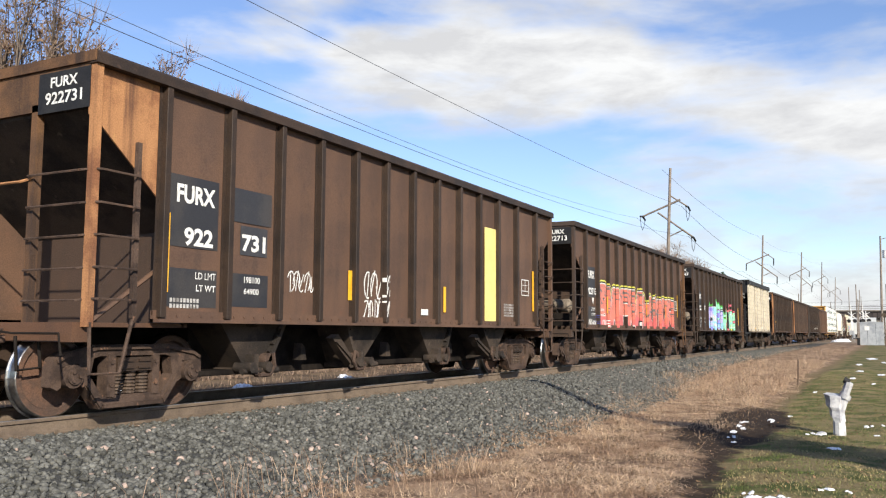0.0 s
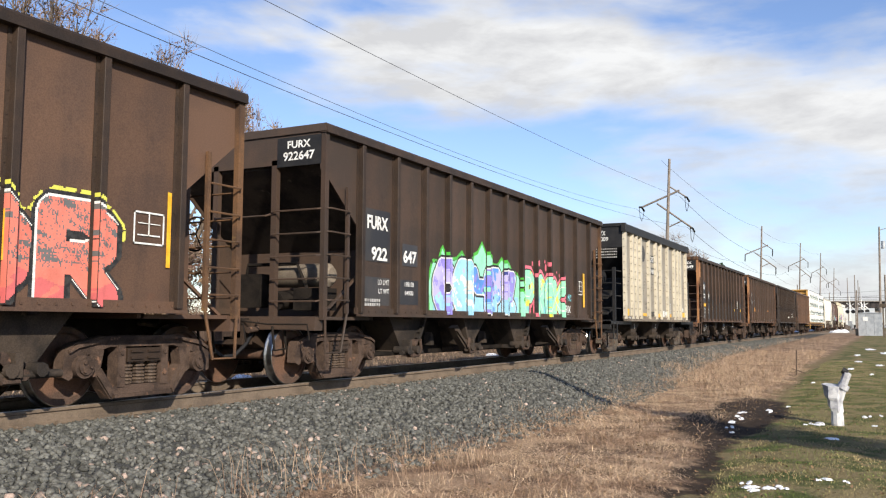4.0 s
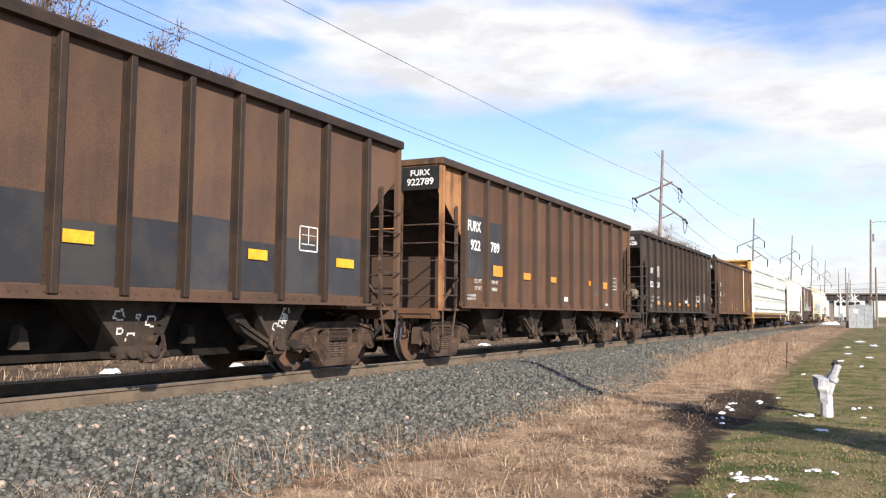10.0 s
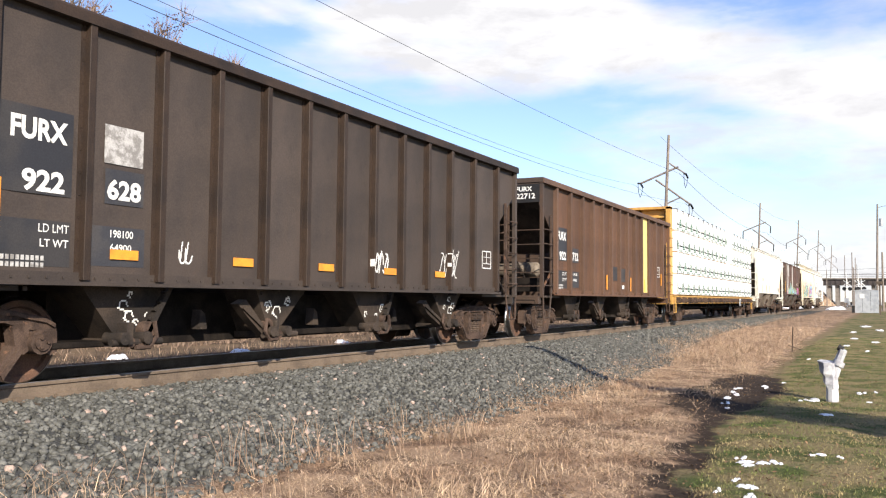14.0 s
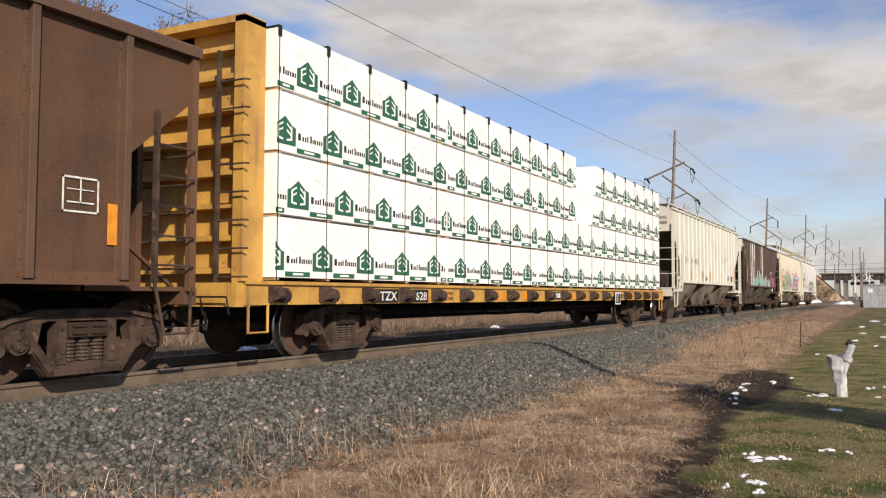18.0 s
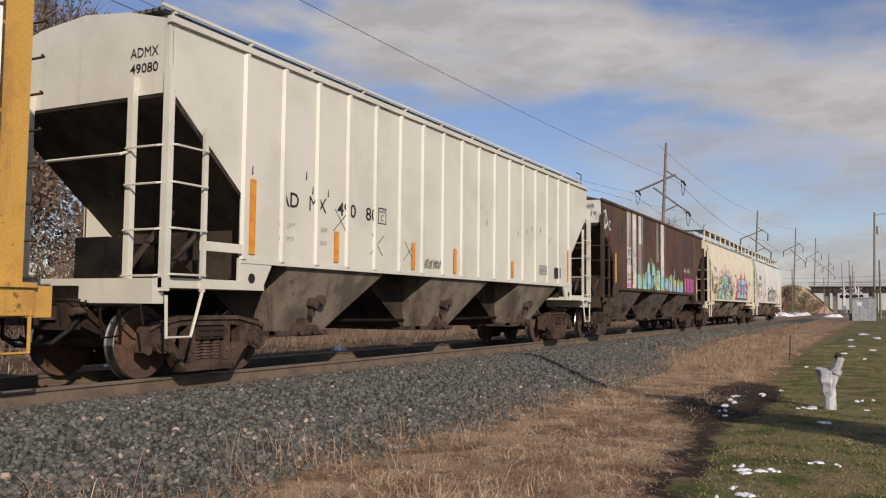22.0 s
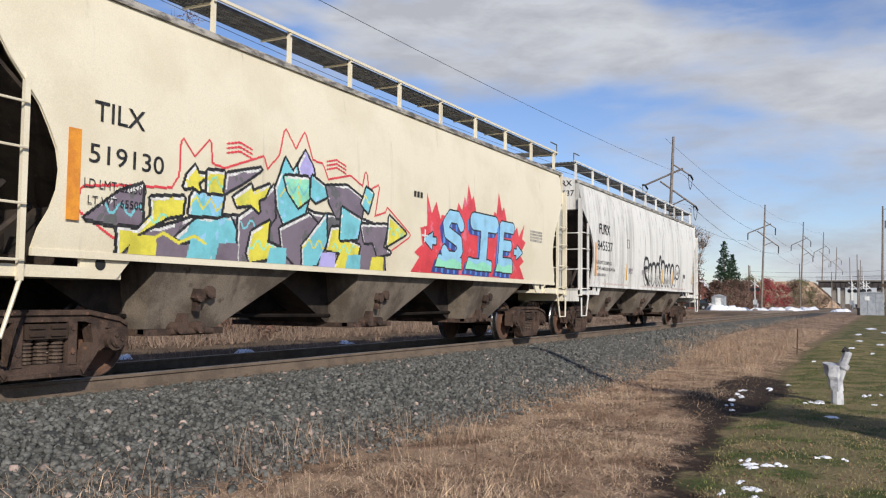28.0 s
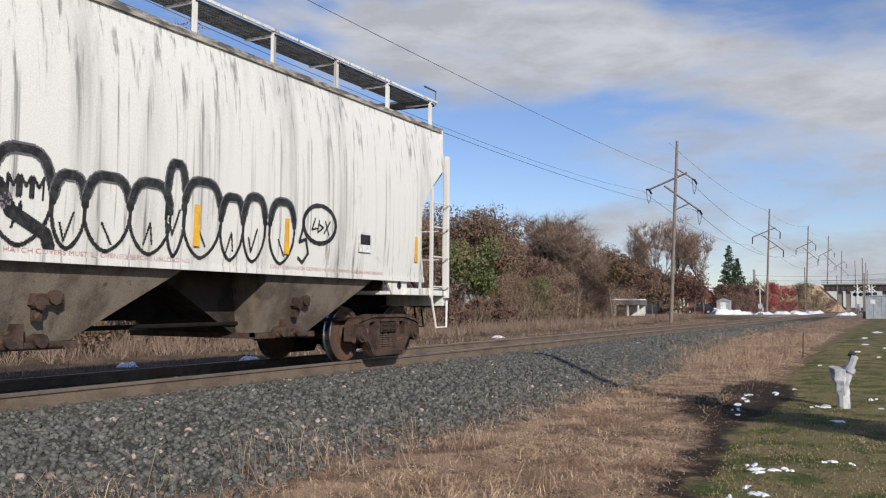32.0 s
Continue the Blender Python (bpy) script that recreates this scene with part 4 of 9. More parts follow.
def line_pole(x, y, h, dead_end):
    t = thing("power_pole", "tall weathered wooden power pole with zigzag crossarms", "power pole", "poles of the power line", pose(x, y, ground_z(x, y), 2.6, 0, 0))
    d = -ground_z(x, y)
    part("pole", Shape().cyl((0, 0, -0.5), (0, 0, h + d), 0.2, 10, 0.12), POLE, t)
    k = h / 16.5
    z = lambda v: v * k + d
    for y0, z0, y1, z1, r in ((0.11, 13.98, -1.72, 12.8, 0.07), (2.5, 11.93, -1.0, 13.48, 0.09), (1.07, 12.28, -2.29, 9.92, 0.09), (0.1, 9.93, -1.3, 10.6, 0.06)):
        part("crossarm", Shape().cyl((0, y0, z(z0)), (0, y1, z(z1)), r, 6), POLE, t)
    for yy, zz in ((-1.72, 12.8), (2.5, 11.93), (-2.29, 9.92)):
        ins = Shape()
        if dead_end:
            ins.cyl((-0.05, yy, z(zz)), (-0.9, yy - 0.02, z(zz) - 0.1), 0.09, 8)
            ins.cyl((0.05, yy, z(zz)), (0.9, yy - 0.02, z(zz) - 0.25), 0.09, 8)
            ins.tube([(-0.9, yy, z(zz) - 0.1), (-0.5, yy, z(zz) - 0.95), (0.1, yy, z(zz) - 1.3), (0.6, yy, z(zz) - 0.9), (0.9, yy, z(zz) - 0.25)], 0.025, 5)
        else:
            ins.cyl((0, yy, z(zz)), (0, yy, z(zz) - 1.1 * k), 0.085, 8)
        part("insulator", ins, BLACK, t)
    return [(x, y + yy, z(zz) - d - (0.0 if dead_end else 1.1 * k)) for yy, zz in ((-1.72, 12.8), (2.5, 11.93), (-2.29, 9.92))] + [(x, y, h - 0.1)]


def wire(p, q, sag, r, label="sagging power line wire"):
    s = Shape()
    pts = []
    for i in range(25):
        u = i / 24
        pts.append((p[0] + (q[0] - p[0]) * u, p[1] + (q[1] - p[1]) * u, p[2] + (q[2] - p[2]) * u - sag * 4 * u * (1 - u)))
    s.tube(pts, r, 4)
    ob = part("power_wire", s, WIRE)
    return tagged(ob, label, "wire", "wires of the power line")


prev = None
for x, y, h, dead in POLE_LINE:
    ends = line_pole(x, y, h, dead)
    if prev:
        for a, b in zip(prev[:3], ends[:3]):
            wire(a, b, 1.3, 0.018)
        wire(prev[3], ends[3], 0.9, 0.014, "thin shield wire of the power line")
    else:
        first = ends
    prev = ends
for (dy, dz), e, sag in (((-1.85, 10.8), first[0], 0.5), ((1.9, 10.8), first[1], 1.05), ((-2.3, 8.3), first[2], 0.9)):
    wire((8.0, 18.5 + dy, dz), e, sag, 0.011)
end_pole = thing("wire_pole", "tall wooden pole carrying the wires on long arms", "power pole", at=pose(8, 18.5, ground_z(8, 18.5)))
part("pole", Shape().cyl((0, 0, -0.5), (0, 0, 13), 0.2, 10, 0.14), POLE, end_pole)
for yy, zz in ((-1.85, 10.8), (1.9, 10.8), (-2.3, 8.3)):
    part("crossarm", Shape().cyl((0, 0, zz + 0.75), (0, yy * 1.02, zz + 0.72), 0.07, 6), POLE, end_pole)


def street_pole(x, y, h, lean, arm=0.0, r=0.15):
    t = thing("utility_pole", "grey wooden utility pole near the crossing", "utility pole", at=pose(x, y, ground_z(x, y), lean, 0, 0))
    part("pole", Shape().cyl((0, 0, -0.4), (0, 0, h), r, 9, r * 0.65), POLE, t)
    if arm:
        part("street_light", Shape().tube([(0, 0, h - 0.4), (0, -arm * 0.5, h - 0.2), (0, -arm, h - 0.3)], 0.05, 6).box(-0.15, 0.15, -arm - 0.5, -arm, h - 0.4, h - 0.24), GALV, t)
        part("transformer", Shape().cyl((0, -0.4, h - 2.6), (0, -0.4, h - 1.7), 0.22, 10), GALV, t)
    return t


street_pole(112, 0.75, 12.6, 1.2, 1.6)
street_pole(118, 0.1, 7.2, 0.0)
for x, y, h in ((190, 5.6, 11), (235, 6.2, 12), (230, 12.5, 9), (150, 4.2, 6.5), (260, 9.5, 14), (300, 7.5, 13), (170, 14.6, 8.5)):
    street_pole(x, y, h, 0, 0, 0.13)
for yy in (26.1, -6.1):
    for xx in (190, 188):
        street_pole(xx, yy, 9.0, 0)
wire((190, 26, 7.6), (190, -6, 8.2), 0.6, 0.03, "dark street wires strung over the crossing")
wire((188, 26, 6.6), (188, -6, 7.2), 0.6, 0.03, "dark street wires strung over the crossing")

# ---- the far crossing ----
SIGWHITE = mat("signal_white_paint", (0.7, 0.7, 0.68), (0.55, 0.55, 0.53), 3.0, rough=0.5, fine=0.1)
REDLENS = mat("red_lens", (0.25, 0.012, 0.015), rough=0.2, fine=0)
CONCRETE = mat("old_concrete", (0.2, 0.18, 0.16), (0.14, 0.125, 0.11), 1.2, rough=0.9, fine=0.12)
GIRDER = mat("dark_bridge_steel", (0.045, 0.035, 0.033), (0.03, 0.025, 0.024), 0.8, rough=0.7, fine=0.15)
SIDING = mat("white_siding", (0.72, 0.72, 0.7), (0.62, 0.62, 0.6), 1.0, rough=0.6, fine=0.06)
SHINGLE = mat("grey_shingles", (0.15, 0.14, 0.14), (0.1, 0.095, 0.095), 3.0, rough=0.9, fine=0.15)
BRICKRED = mat("red_brown_siding", (0.2, 0.07, 0.055), (0.15, 0.055, 0.045), 2.0, rough=0.85, fine=0.12)
GLASS = mat("dark_window_glass", (0.03, 0.035, 0.04), rough=0.12, fine=0)
TYRE = mat("tyre_rubber", (0.02, 0.02, 0.02), rough=0.85, fine=0.1)


def crossing_signal(x, y, turn, gate=True):
    t = thing("crossing_signal", "railway crossing signal with crossbuck and red lamps", "crossing signal", "signals at the level crossing", pose(x, y, ground_z(x, y), 0, 0, turn))
    part("mast", Shape().cyl((0, 0, 0), (0, 0, 4.6), 0.07, 8), SIGWHITE, t)
    part("base", Shape().box(-0.35, 0.35, -0.35, 0.35, -0.2, 0.25), CONCRETE, t)
    for k in (-1, 1):
        part("crossbuck_blade", Shape().prism([(-0.6, 4.0 - k * 0.42), (-0.55, 3.9 - k * 0.42 + 0.0), (0.6, 4.0 + k * 0.42), (0.55, 4.12 + k * 0.42)], "y", -0.12 - 0.02 * (k + 1), -0.1 - 0.02 * (k + 1)), SIGWHITE, t)
        lamp = part("lamp_hood", Shape().cyl((k * 0.42, -0.06, 3.1), (k * 0.42, 0.02, 3.1), 0.3, 14).cyl((k * 0.42, -0.3, 3.16), (k * 0.42, -0.06, 3.12), 0.17, 12), BLACK, t)
        part("lens", Shape().cyl((k * 0.42, -0.1, 3.1), (k * 0.42, -0.05, 3.1), 0.14, 12), REDLENS, lamp)
    part("lamp_arm", Shape().box(-0.5, 0.5, -0.05, 0.05, 3.05, 3.15), BLACK, t)
    if gate:
        part("gate_mechanism", Shape().box(-0.3, 0.3, 0.1, 0.6, 0.9, 1.6), GALV, t)
        part("gate_arm", Shape().box(-0.05, 0.05, 0.3, 0.36, 1.4, 5.6), SIGWHITE, t)
        part("counterweight", Shape().box(-0.45, -0.2, 0.15, 0.55, 0.5, 1.1), GALV, t)
    return t


crossing_signal(133, 17.6, 100)
crossing_signal(150, 5.2, 80)
crossing_signal(146, 3.1, 100, False)
crossing_signal(152, 3.6, 85)

cab = thing("signal_cabinet", "grey steel signal cabinet with a white notice", "cabinet", at=pose(101, 1.75, ground_z(101, 1.7)))
part("body", Shape().box(-0.6, 0.6, -1.25, 1.0, 0.0, 2.35), GALV, cab)
part("roof", Shape().prism([(-1.32, 2.35), (1.07, 2.35), (1.07, 2.4), (-0.1, 2.5), (-1.32, 2.4)], "x", -0.68, 0.68), GALV, cab)
for yy in (-0.5, 0.28):
    part("door_seam", Shape().box(-0.612, -0.602, yy, yy + 0.02, 0.1, 2.25), BLACK, cab)
part("notice", Shape().box(-0.615, -0.605, 0.1, 0.55, 1.55, 2.0), SIGWHITE, cab)
part("meter_box", Shape().box(-0.9, -0.62, 1.02, 1.3, 0.0, 0.75), BLACK, cab)
post = thing("marker_post", "brown steel post beside the cabinet", "post", at=pose(92, 0.35, ground_z(92, 0.3)))
part("shaft", Shape().box(-0.07, 0.07, -0.07, 0.07, -0.2, 3.0), TIE, post)
part("cap", Shape().box(-0.2, 0.2, -0.3, 0.3, 2.9, 3.2), TIE, post)

br = tagged(new("overpass"), "dark steel railway overpass behind the crossing", "bridge", kind="structure")
for i in range(6):
    part("girder", Shape().box(259, 259.6, 17.5 - (i + 1) * 8 + 0.05, 17.5 - i * 8, 5.4, 7.1), GIRDER, br)
    for j in range(6):
        yv = 17.5 - i * 8 - 0.6 - j * 1.3
        part("stiffener", Shape().box(258.85, 259, yv, yv + 0.12, 5.45, 7.05), GIRDER, br)
part("deck", Shape().box(258.5, 268, -31, 18, 7.1, 7.45), CONCRETE, br)
part("handrail", Shape().box(258.6, 258.7, -31, 18, 8.3, 8.4).box(258.6, 258.7, -31, 18, 7.8, 7.86), GIRDER, br)
for yv in (13.0, 11.0, 2.0, -8):
    part("pier", Shape().box(260, 266, yv, yv + 1.0, -0.5, 5.4), CONCRETE, br)
bank = Shape().prism([(11.5, -0.5), (40, -0.5), (40, 7.0), (19, 7.0), (17.5, 5.4)], "x", 255, 275)
tagged(part("embankment", bank, STRAW), "brown grassy embankment of the overpass", "embankment", kind="structure")


def house(x, y, w, d, h, roofh, wall, roof, turn, label):
    t = thing("house", label, "house", at=pose(x, y, ground_z(x, y), 0, 0, turn))
    part("wall", Shape().prism([(-w / 2, 0), (w / 2, 0), (w / 2, h), (0, h + roofh), (-w / 2, h)], "x", -d / 2, d / 2), wall, t)
    for k in (-1, 1):
        part("roof_slope", Shape().prism([(0, h + roofh + 0.12), (0, h + roofh), (k * (w / 2 + 0.4), h - roofh * 0.8 / (w / 2) * 0.4), (k * (w / 2 + 0.4), h - roofh * 0.8 / (w / 2) * 0.4 + 0.14)], "x", -d / 2 - 0.3, d / 2 + 0.3), roof, t)
    for yv in (-w * 0.25, w * 0.2):
        win = part("window", Shape().box(-d / 2 - 0.06, -d / 2 - 0.02, yv - 0.5, yv + 0.5, h * 0.35, h * 0.35 + 1.3), SIDING, t)
        part("pane", Shape().box(-d / 2 - 0.08, -d / 2 - 0.06, yv - 0.42, yv + 0.42, h * 0.35 + 0.08, h * 0.35 + 1.22), GLASS, win)
    part("gable_window", Shape().box(-d / 2 - 0.06, -d / 2 - 0.02, -0.4, 0.4, h + roofh * 0.15, h + roofh * 0.15 + 0.9), GLASS, t)
    part("side_window", Shape().box(-1, 1, -w / 2 - 0.06, -w / 2 - 0.02, h * 0.35, h * 0.35 + 1.3), GLASS, t)
    part("chimney", Shape().box(-0.4, 0.4, 0.6, 1.2, h + roofh * 0.5, h + roofh + 0.7), BRICKRED, t)
    return t


house(146, 34.6, 6.5, 8, 3.6, 3.0, SIDING, SHINGLE, 8, "small white-sided house with a gabled roof")
house(152, 30.8, 6.5, 7, 3.4, 3.0, BRICKRED, SNOW, 5, "red-brown house with snow remaining on its roof")
house(97, 40, 8, 9, 3.0, 2.4, SIDING, SHINGLE, 20, "white-sided house half hidden by trees")
house(64.5, 36.5, 7, 8, 2.7, 2.0, SIDING, SHINGLE, -10, "white-sided house half hidden by trees")
shed = thing("carport", "low white carport with a dark flat roof", "carport", at=pose(103, 30.2, ground_z(103, 30)))
part("back_wall", Shape().box(2.0, 2.2, -2.8, 2.8, 0, 1.4), SIDING, shed)
part("roof", Shape().box(-0.6, 2.3, -3.0, 3.0, 1.35, 1.95), SHINGLE, shed)
part("snow_cover", Shape().box(-0.5, 2.2, -2.9, 2.0, 1.95, 2.05), SNOW, shed)
for yv in (-2.7, -1.4, 0.2, 1.3, 2.7):
    part("post", Shape().box(-0.5, -0.35, yv, yv + 0.15, 0, 1.36), SIDING, shed)


def parked_car(x, y, turn, paint, label, tall=1.5, name="car"):
    t = thing(name, label, "car", at=pose(x, y, ground_z(x, y), 0, 0, turn))
    part("body", Shape().prism([(-2.2, 0.35), (2.2, 0.35), (2.25, 0.75), (1.9, 0.9), (1.2, 0.95), (-2.1, 1.0), (-2.25, 0.7)], "y", -0.88, 0.88), paint, t)
    part("cabin", Shape().loft([[(-1.9, -0.8, 0.98), (1.15, -0.8, 0.94), (1.15, 0.8, 0.94), (-1.9, 0.8, 0.98)], [(-1.6, -0.66, tall), (0.45, -0.66, tall), (0.45, 0.66, tall), (-1.6, 0.66, tall)]]), GLASS, t)
    part("roof", Shape().box(-1.6, 0.45, -0.67, 0.67, tall, tall + 0.05), paint, t)
    for wx in (-1.4, 1.4):
        for wy in (-0.82, 0.82):
            w = part("wheel", Shape().cyl((wx, wy - 0.1, 0.33), (wx, wy + 0.1, 0.33), 0.33, 14), TYRE, t)
            part("rim", Shape().cyl((wx, wy - 0.11, 0.33), (wx, wy + 0.11, 0.33), 0.18, 10), GALV, w)
    for k in (-0.6, 0.6):
        part("headlight", Shape().box(2.2, 2.26, k - 0.18, k + 0.18, 0.6, 0.75), SIGWHITE, t)
        part("tail_light", Shape().box(-2.27, -2.2, k - 0.15, k + 0.15, 0.65, 0.85), REDLENS, t)
    return t


parked_car(140, 25.6, 170, SIDING, "white pickup-sized car parked beyond the track", 1.75)
parked_car(138, 27.4, 100, BLACK, "dark car parked beyond the track")
parked_car(72, 31.2, 150, GALV, "silver car parked among the trees")
parked_car(196, 4.4, 90, BLACK, "dark car waiting at the crossing", 1.6)
parked_car(205, 2.6, 90, GALV, "silver car waiting at the crossing", 1.5)
bung = thing("relay_bungalow", "small silver relay bungalow at the crossing", "cabinet", at=pose(131, 22.4, ground_z(131, 22.4)))
part("body", Shape().box(-0.9, 0.9, -0.9, 0.9, 0.1, 2.0), GALV, bung)
part("roof", Shape().prism([(-1.0, 2.0), (1.0, 2.0), (0, 2.35)], "x", -1.0, 1.0), GALV, bung)
part("door", Shape().box(-0.93, -0.9, -0.45, 0.35, 0.2, 1.8), SIGWHITE, bung)


# ---- snow left on the ground ----
def snow_patch(x, y, lx, ly, seed, h=0.03):
    rnd = random.Random(seed)
    n = 18
    ring = []
    for i in range(n):
        a = 6.283 * i / n
        k = rnd.uniform(0.35, 1.2)
        ring.append((x + math.cos(a) * lx * k, y + math.sin(a) * ly * k))
    s = Shape()
    vs = [(a, b, ground_z(a, b) + 0.004) for a, b in ring] + [(x + (a - x) * 0.6, y + (b - y) * 0.6, ground_z(a, b) + h * rnd.uniform(0.6, 1.3)) for a, b in ring] + [(x, y, ground_z(x, y) + h)]
    s.add(vs, [(i, (i + 1) % n, n + (i + 1) % n, n + i) for i in range(n)] + [(n + i, n + (i + 1) % n, 2 * n) for i in range(n)], True)
    ob = part("snow_patch", s, SNOW)
    return tagged(ob, "thin leftover patch of old snow", "snow", "leftover snow patches")


SPOTS = ((9.35, 1.35, 0.16, 0.05), (9.1, 1.18, 0.14, 0.13), (9.2, 1.0, 0.1, 0.06), (9.72, 0.62, 0.08, 0.1), (9.75, 0.42, 0.05, 0.05), (7.95, 1.12, 0.16, 0.1), (8.3, 1.24, 0.1, 0.06), (7.6, 1.0, 0.1, 0.07),
         (7.75, 1.3, 0.08, 0.04), (13.35, 0.78, 0.14, 0.13), (13.9, 2.2, 0.12, 0.06), (14.4, 2.3, 0.16, 0.08), (15.0, 2.36, 0.2, 0.1), (15.8, 2.36, 0.3, 0.09), (16.8, 2.4, 0.35, 0.08), (17.6, 2.05, 0.35, 0.1),
         (18.4, 1.85, 0.3, 0.08), (15.3, 1.18, 0.2, 0.14), (15.25, 0.98, 0.14, 0.1), (16.9, 0.45, 0.3, 0.1), (17.2, 0.2, 0.25, 0.08), (15.6, 0.25, 0.06, 0.05), (33, 1.2, 0.6, 0.2), (38, 1.1, 0.8, 0.25), (44, 1.3, 0.9, 0.3),
         (36, 0.3, 0.8, 0.3), (52, 0.9, 1.2, 0.5), (30, 0.5, 0.5, 0.12), (47, 0.2, 1.0, 0.4), (26, 1.9, 0.3, 0.1))
for i, (x, y, a, b) in enumerate(SPOTS):
    if x > 20:
        snow_patch(x, y, a * 0.9, b * 0.6, 400 + i, 0.03)
        continue
    rs = random.Random(400 + i)
    for k in range(3):
        q = rs.uniform(0.3, 0.7)
        snow_patch(x + rs.gauss(0, a * 0.5), y + rs.gauss(0, b * 0.5), a * q, b * q, 500 + i * 5 + k, 0.018)
for i, (x, y, a, b, h) in enumerate(((127, 5.6, 3.5, 1.1, 0.35), (124, 6.4, 2, 0.6, 0.25), (130, 22.6, 2.2, 1.5, 0.7), (132, 21.2, 2.4, 1.3, 0.6), (134, 19.8, 2.4, 1.2, 0.4), (138, 17.5, 2.5, 1.5, 0.35), (144, 15.6, 3, 1.6, 0.4),
                                   (152, 14.0, 4, 1.8, 0.45), (160, 12.5, 4, 1.8, 0.5), (58, 22, 0.6, 0.4, 0.1), (40, 18, 0.5, 0.3, 0.1), (26, 17.6, 0.4, 0.3, 0.1), (20, 17.2, 0.4, 0.25, 0.1), (16, 17.8, 0.4, 0.25, 0.1), (70, 23, 0.8, 0.4, 0.1))):
    snow_patch(x, y, a, b, 450 + i, h)

# ---- the white standpipe and the rod on the verge ----
PIPEWHITE = mat("scuffed_white_plastic", (0.5, 0.5, 0.51), (0.3, 0.3, 0.33), 5.0, rough=0.5, fine=0.08, bump=0.2)
sp = thing("standpipe", "white plastic-wrapped standpipe with a bent top", "standpipe", at=pose(15.42, 0.78, ground_z(15.42, 0.78)) @ Matrix.Diagonal((0.8, 0.78, 0.9, 1.0)))
part("riser", Shape().loft([[(math.cos(6.283 * i / 10) * r, math.sin(6.283 * i / 10) * r + o, z) for i in range(10)] for r, z, o in ((0.13, -0.1, 0), (0.125, 0.15, 0), (0.115, 0.3, 0.01))]), PIPEWHITE, sp)
sl = []
for ry, rx, z, o in ((0.13, 0.13, 0.26, 0.0), (0.15, 0.14, 0.34, 0.03), (0.145, 0.13, 0.45, 0.04), (0.175, 0.16, 0.52, 0.07), (0.18, 0.16, 0.64, 0.075), (0.2, 0.17, 0.72, 0.09)):
    sl.append([(math.cos(1.0472 * i + z) * rx, math.sin(1.0472 * i + z) * ry + o, z + 0.03 * math.cos(1.0472 * i)) for i in range(6)])
part("wrap", Shape().loft(sl), PIPEWHITE, sp, "crumpled white plastic sleeve")
bd = Shape().tube([(0, -0.02, 0.4), (0, -0.1, 0.62), (0.0, -0.15, 0.78), (-0.02, -0.22, 0.95)], 0.085, 7)
part("collar", Shape().cyl((0, -0.11, 0.66), (0, -0.15, 0.74), 0.115, 8), PIPEWHITE, sp)
part("bent_pipe", bd, PIPEWHITE, sp)
part("pipe_mouth", Shape().cyl((-0.02, -0.22, 0.94), (-0.02, -0.12, 1.0), 0.06, 8), BLACK, sp)
part("side_bracket", Shape().cyl((0, 0.05, 0.66), (0.0, 0.2, 0.72), 0.02, 6), PIPEWHITE, sp)
part("loose_sleeve", Shape().loft([[(x0, math.cos(6.283 * i / 8) * r + 0.34, math.sin(6.283 * i / 8) * r * 0.3 + 0.02) for i in range(8)] for x0, r in ((-0.1, 0.03), (-0.04, 0.1), (0.06, 0.08), (0.14, 0.03))]), PIPEWHITE, sp)
rod = thing("survey_rod", "thin rusty steel rod in the dry weeds", "rod", at=pose(29.2, 2.62, ground_z(29.2, 2.62), 2, 0, 0))
part("shaft", Shape().cyl((0, 0, -0.1), (0, 0, 0.8), 0.018, 6), TRUCK, rod)
part("crossbar", Shape().cyl((0, 0.14, 0.22), (0, -0.26, 0.1), 0.012, 5), TRUCK, rod)

# fallen leaves over lawn and path
rr = np.random.default_rng(21)
n = 5200
lx = 5.5 + 30 * rr.random(n) ** 1.7
ly = -0.4 + 4.2 * rr.random(n)
lp = np.array([(a, b, ground_z(a, b) + 0.02) for a, b in zip(lx, ly)])
u = rr.normal(size=(n, 3)) * np.array([1, 1, 0.35])
u /= np.linalg.norm(u, axis=1)[:, None]
w = np.cross(u, np.array([0, 0, 1.0]) + rr.normal(size=(n, 3)) * 0.3)
w /= np.linalg.norm(w, axis=1)[:, None]
sz = (0.01 + 0.016 * rr.random(n))[:, None]
soup("leaf_litter", np.stack([lp - u * sz, lp - w * sz * 0.6, lp + u * sz, lp + w * sz * 0.6], 1).reshape(-1, 3), (np.arange(n)[:, None] * 4 + np.arange(4)[None]).astype(np.int32), LITTER, "brown fallen leaves on the lawn", "leaves", 4)

# ---- the train ----
ROLLING = []     # cars with the place of their front end in the train
WHEELS = []      # wheelsets with their place on the car


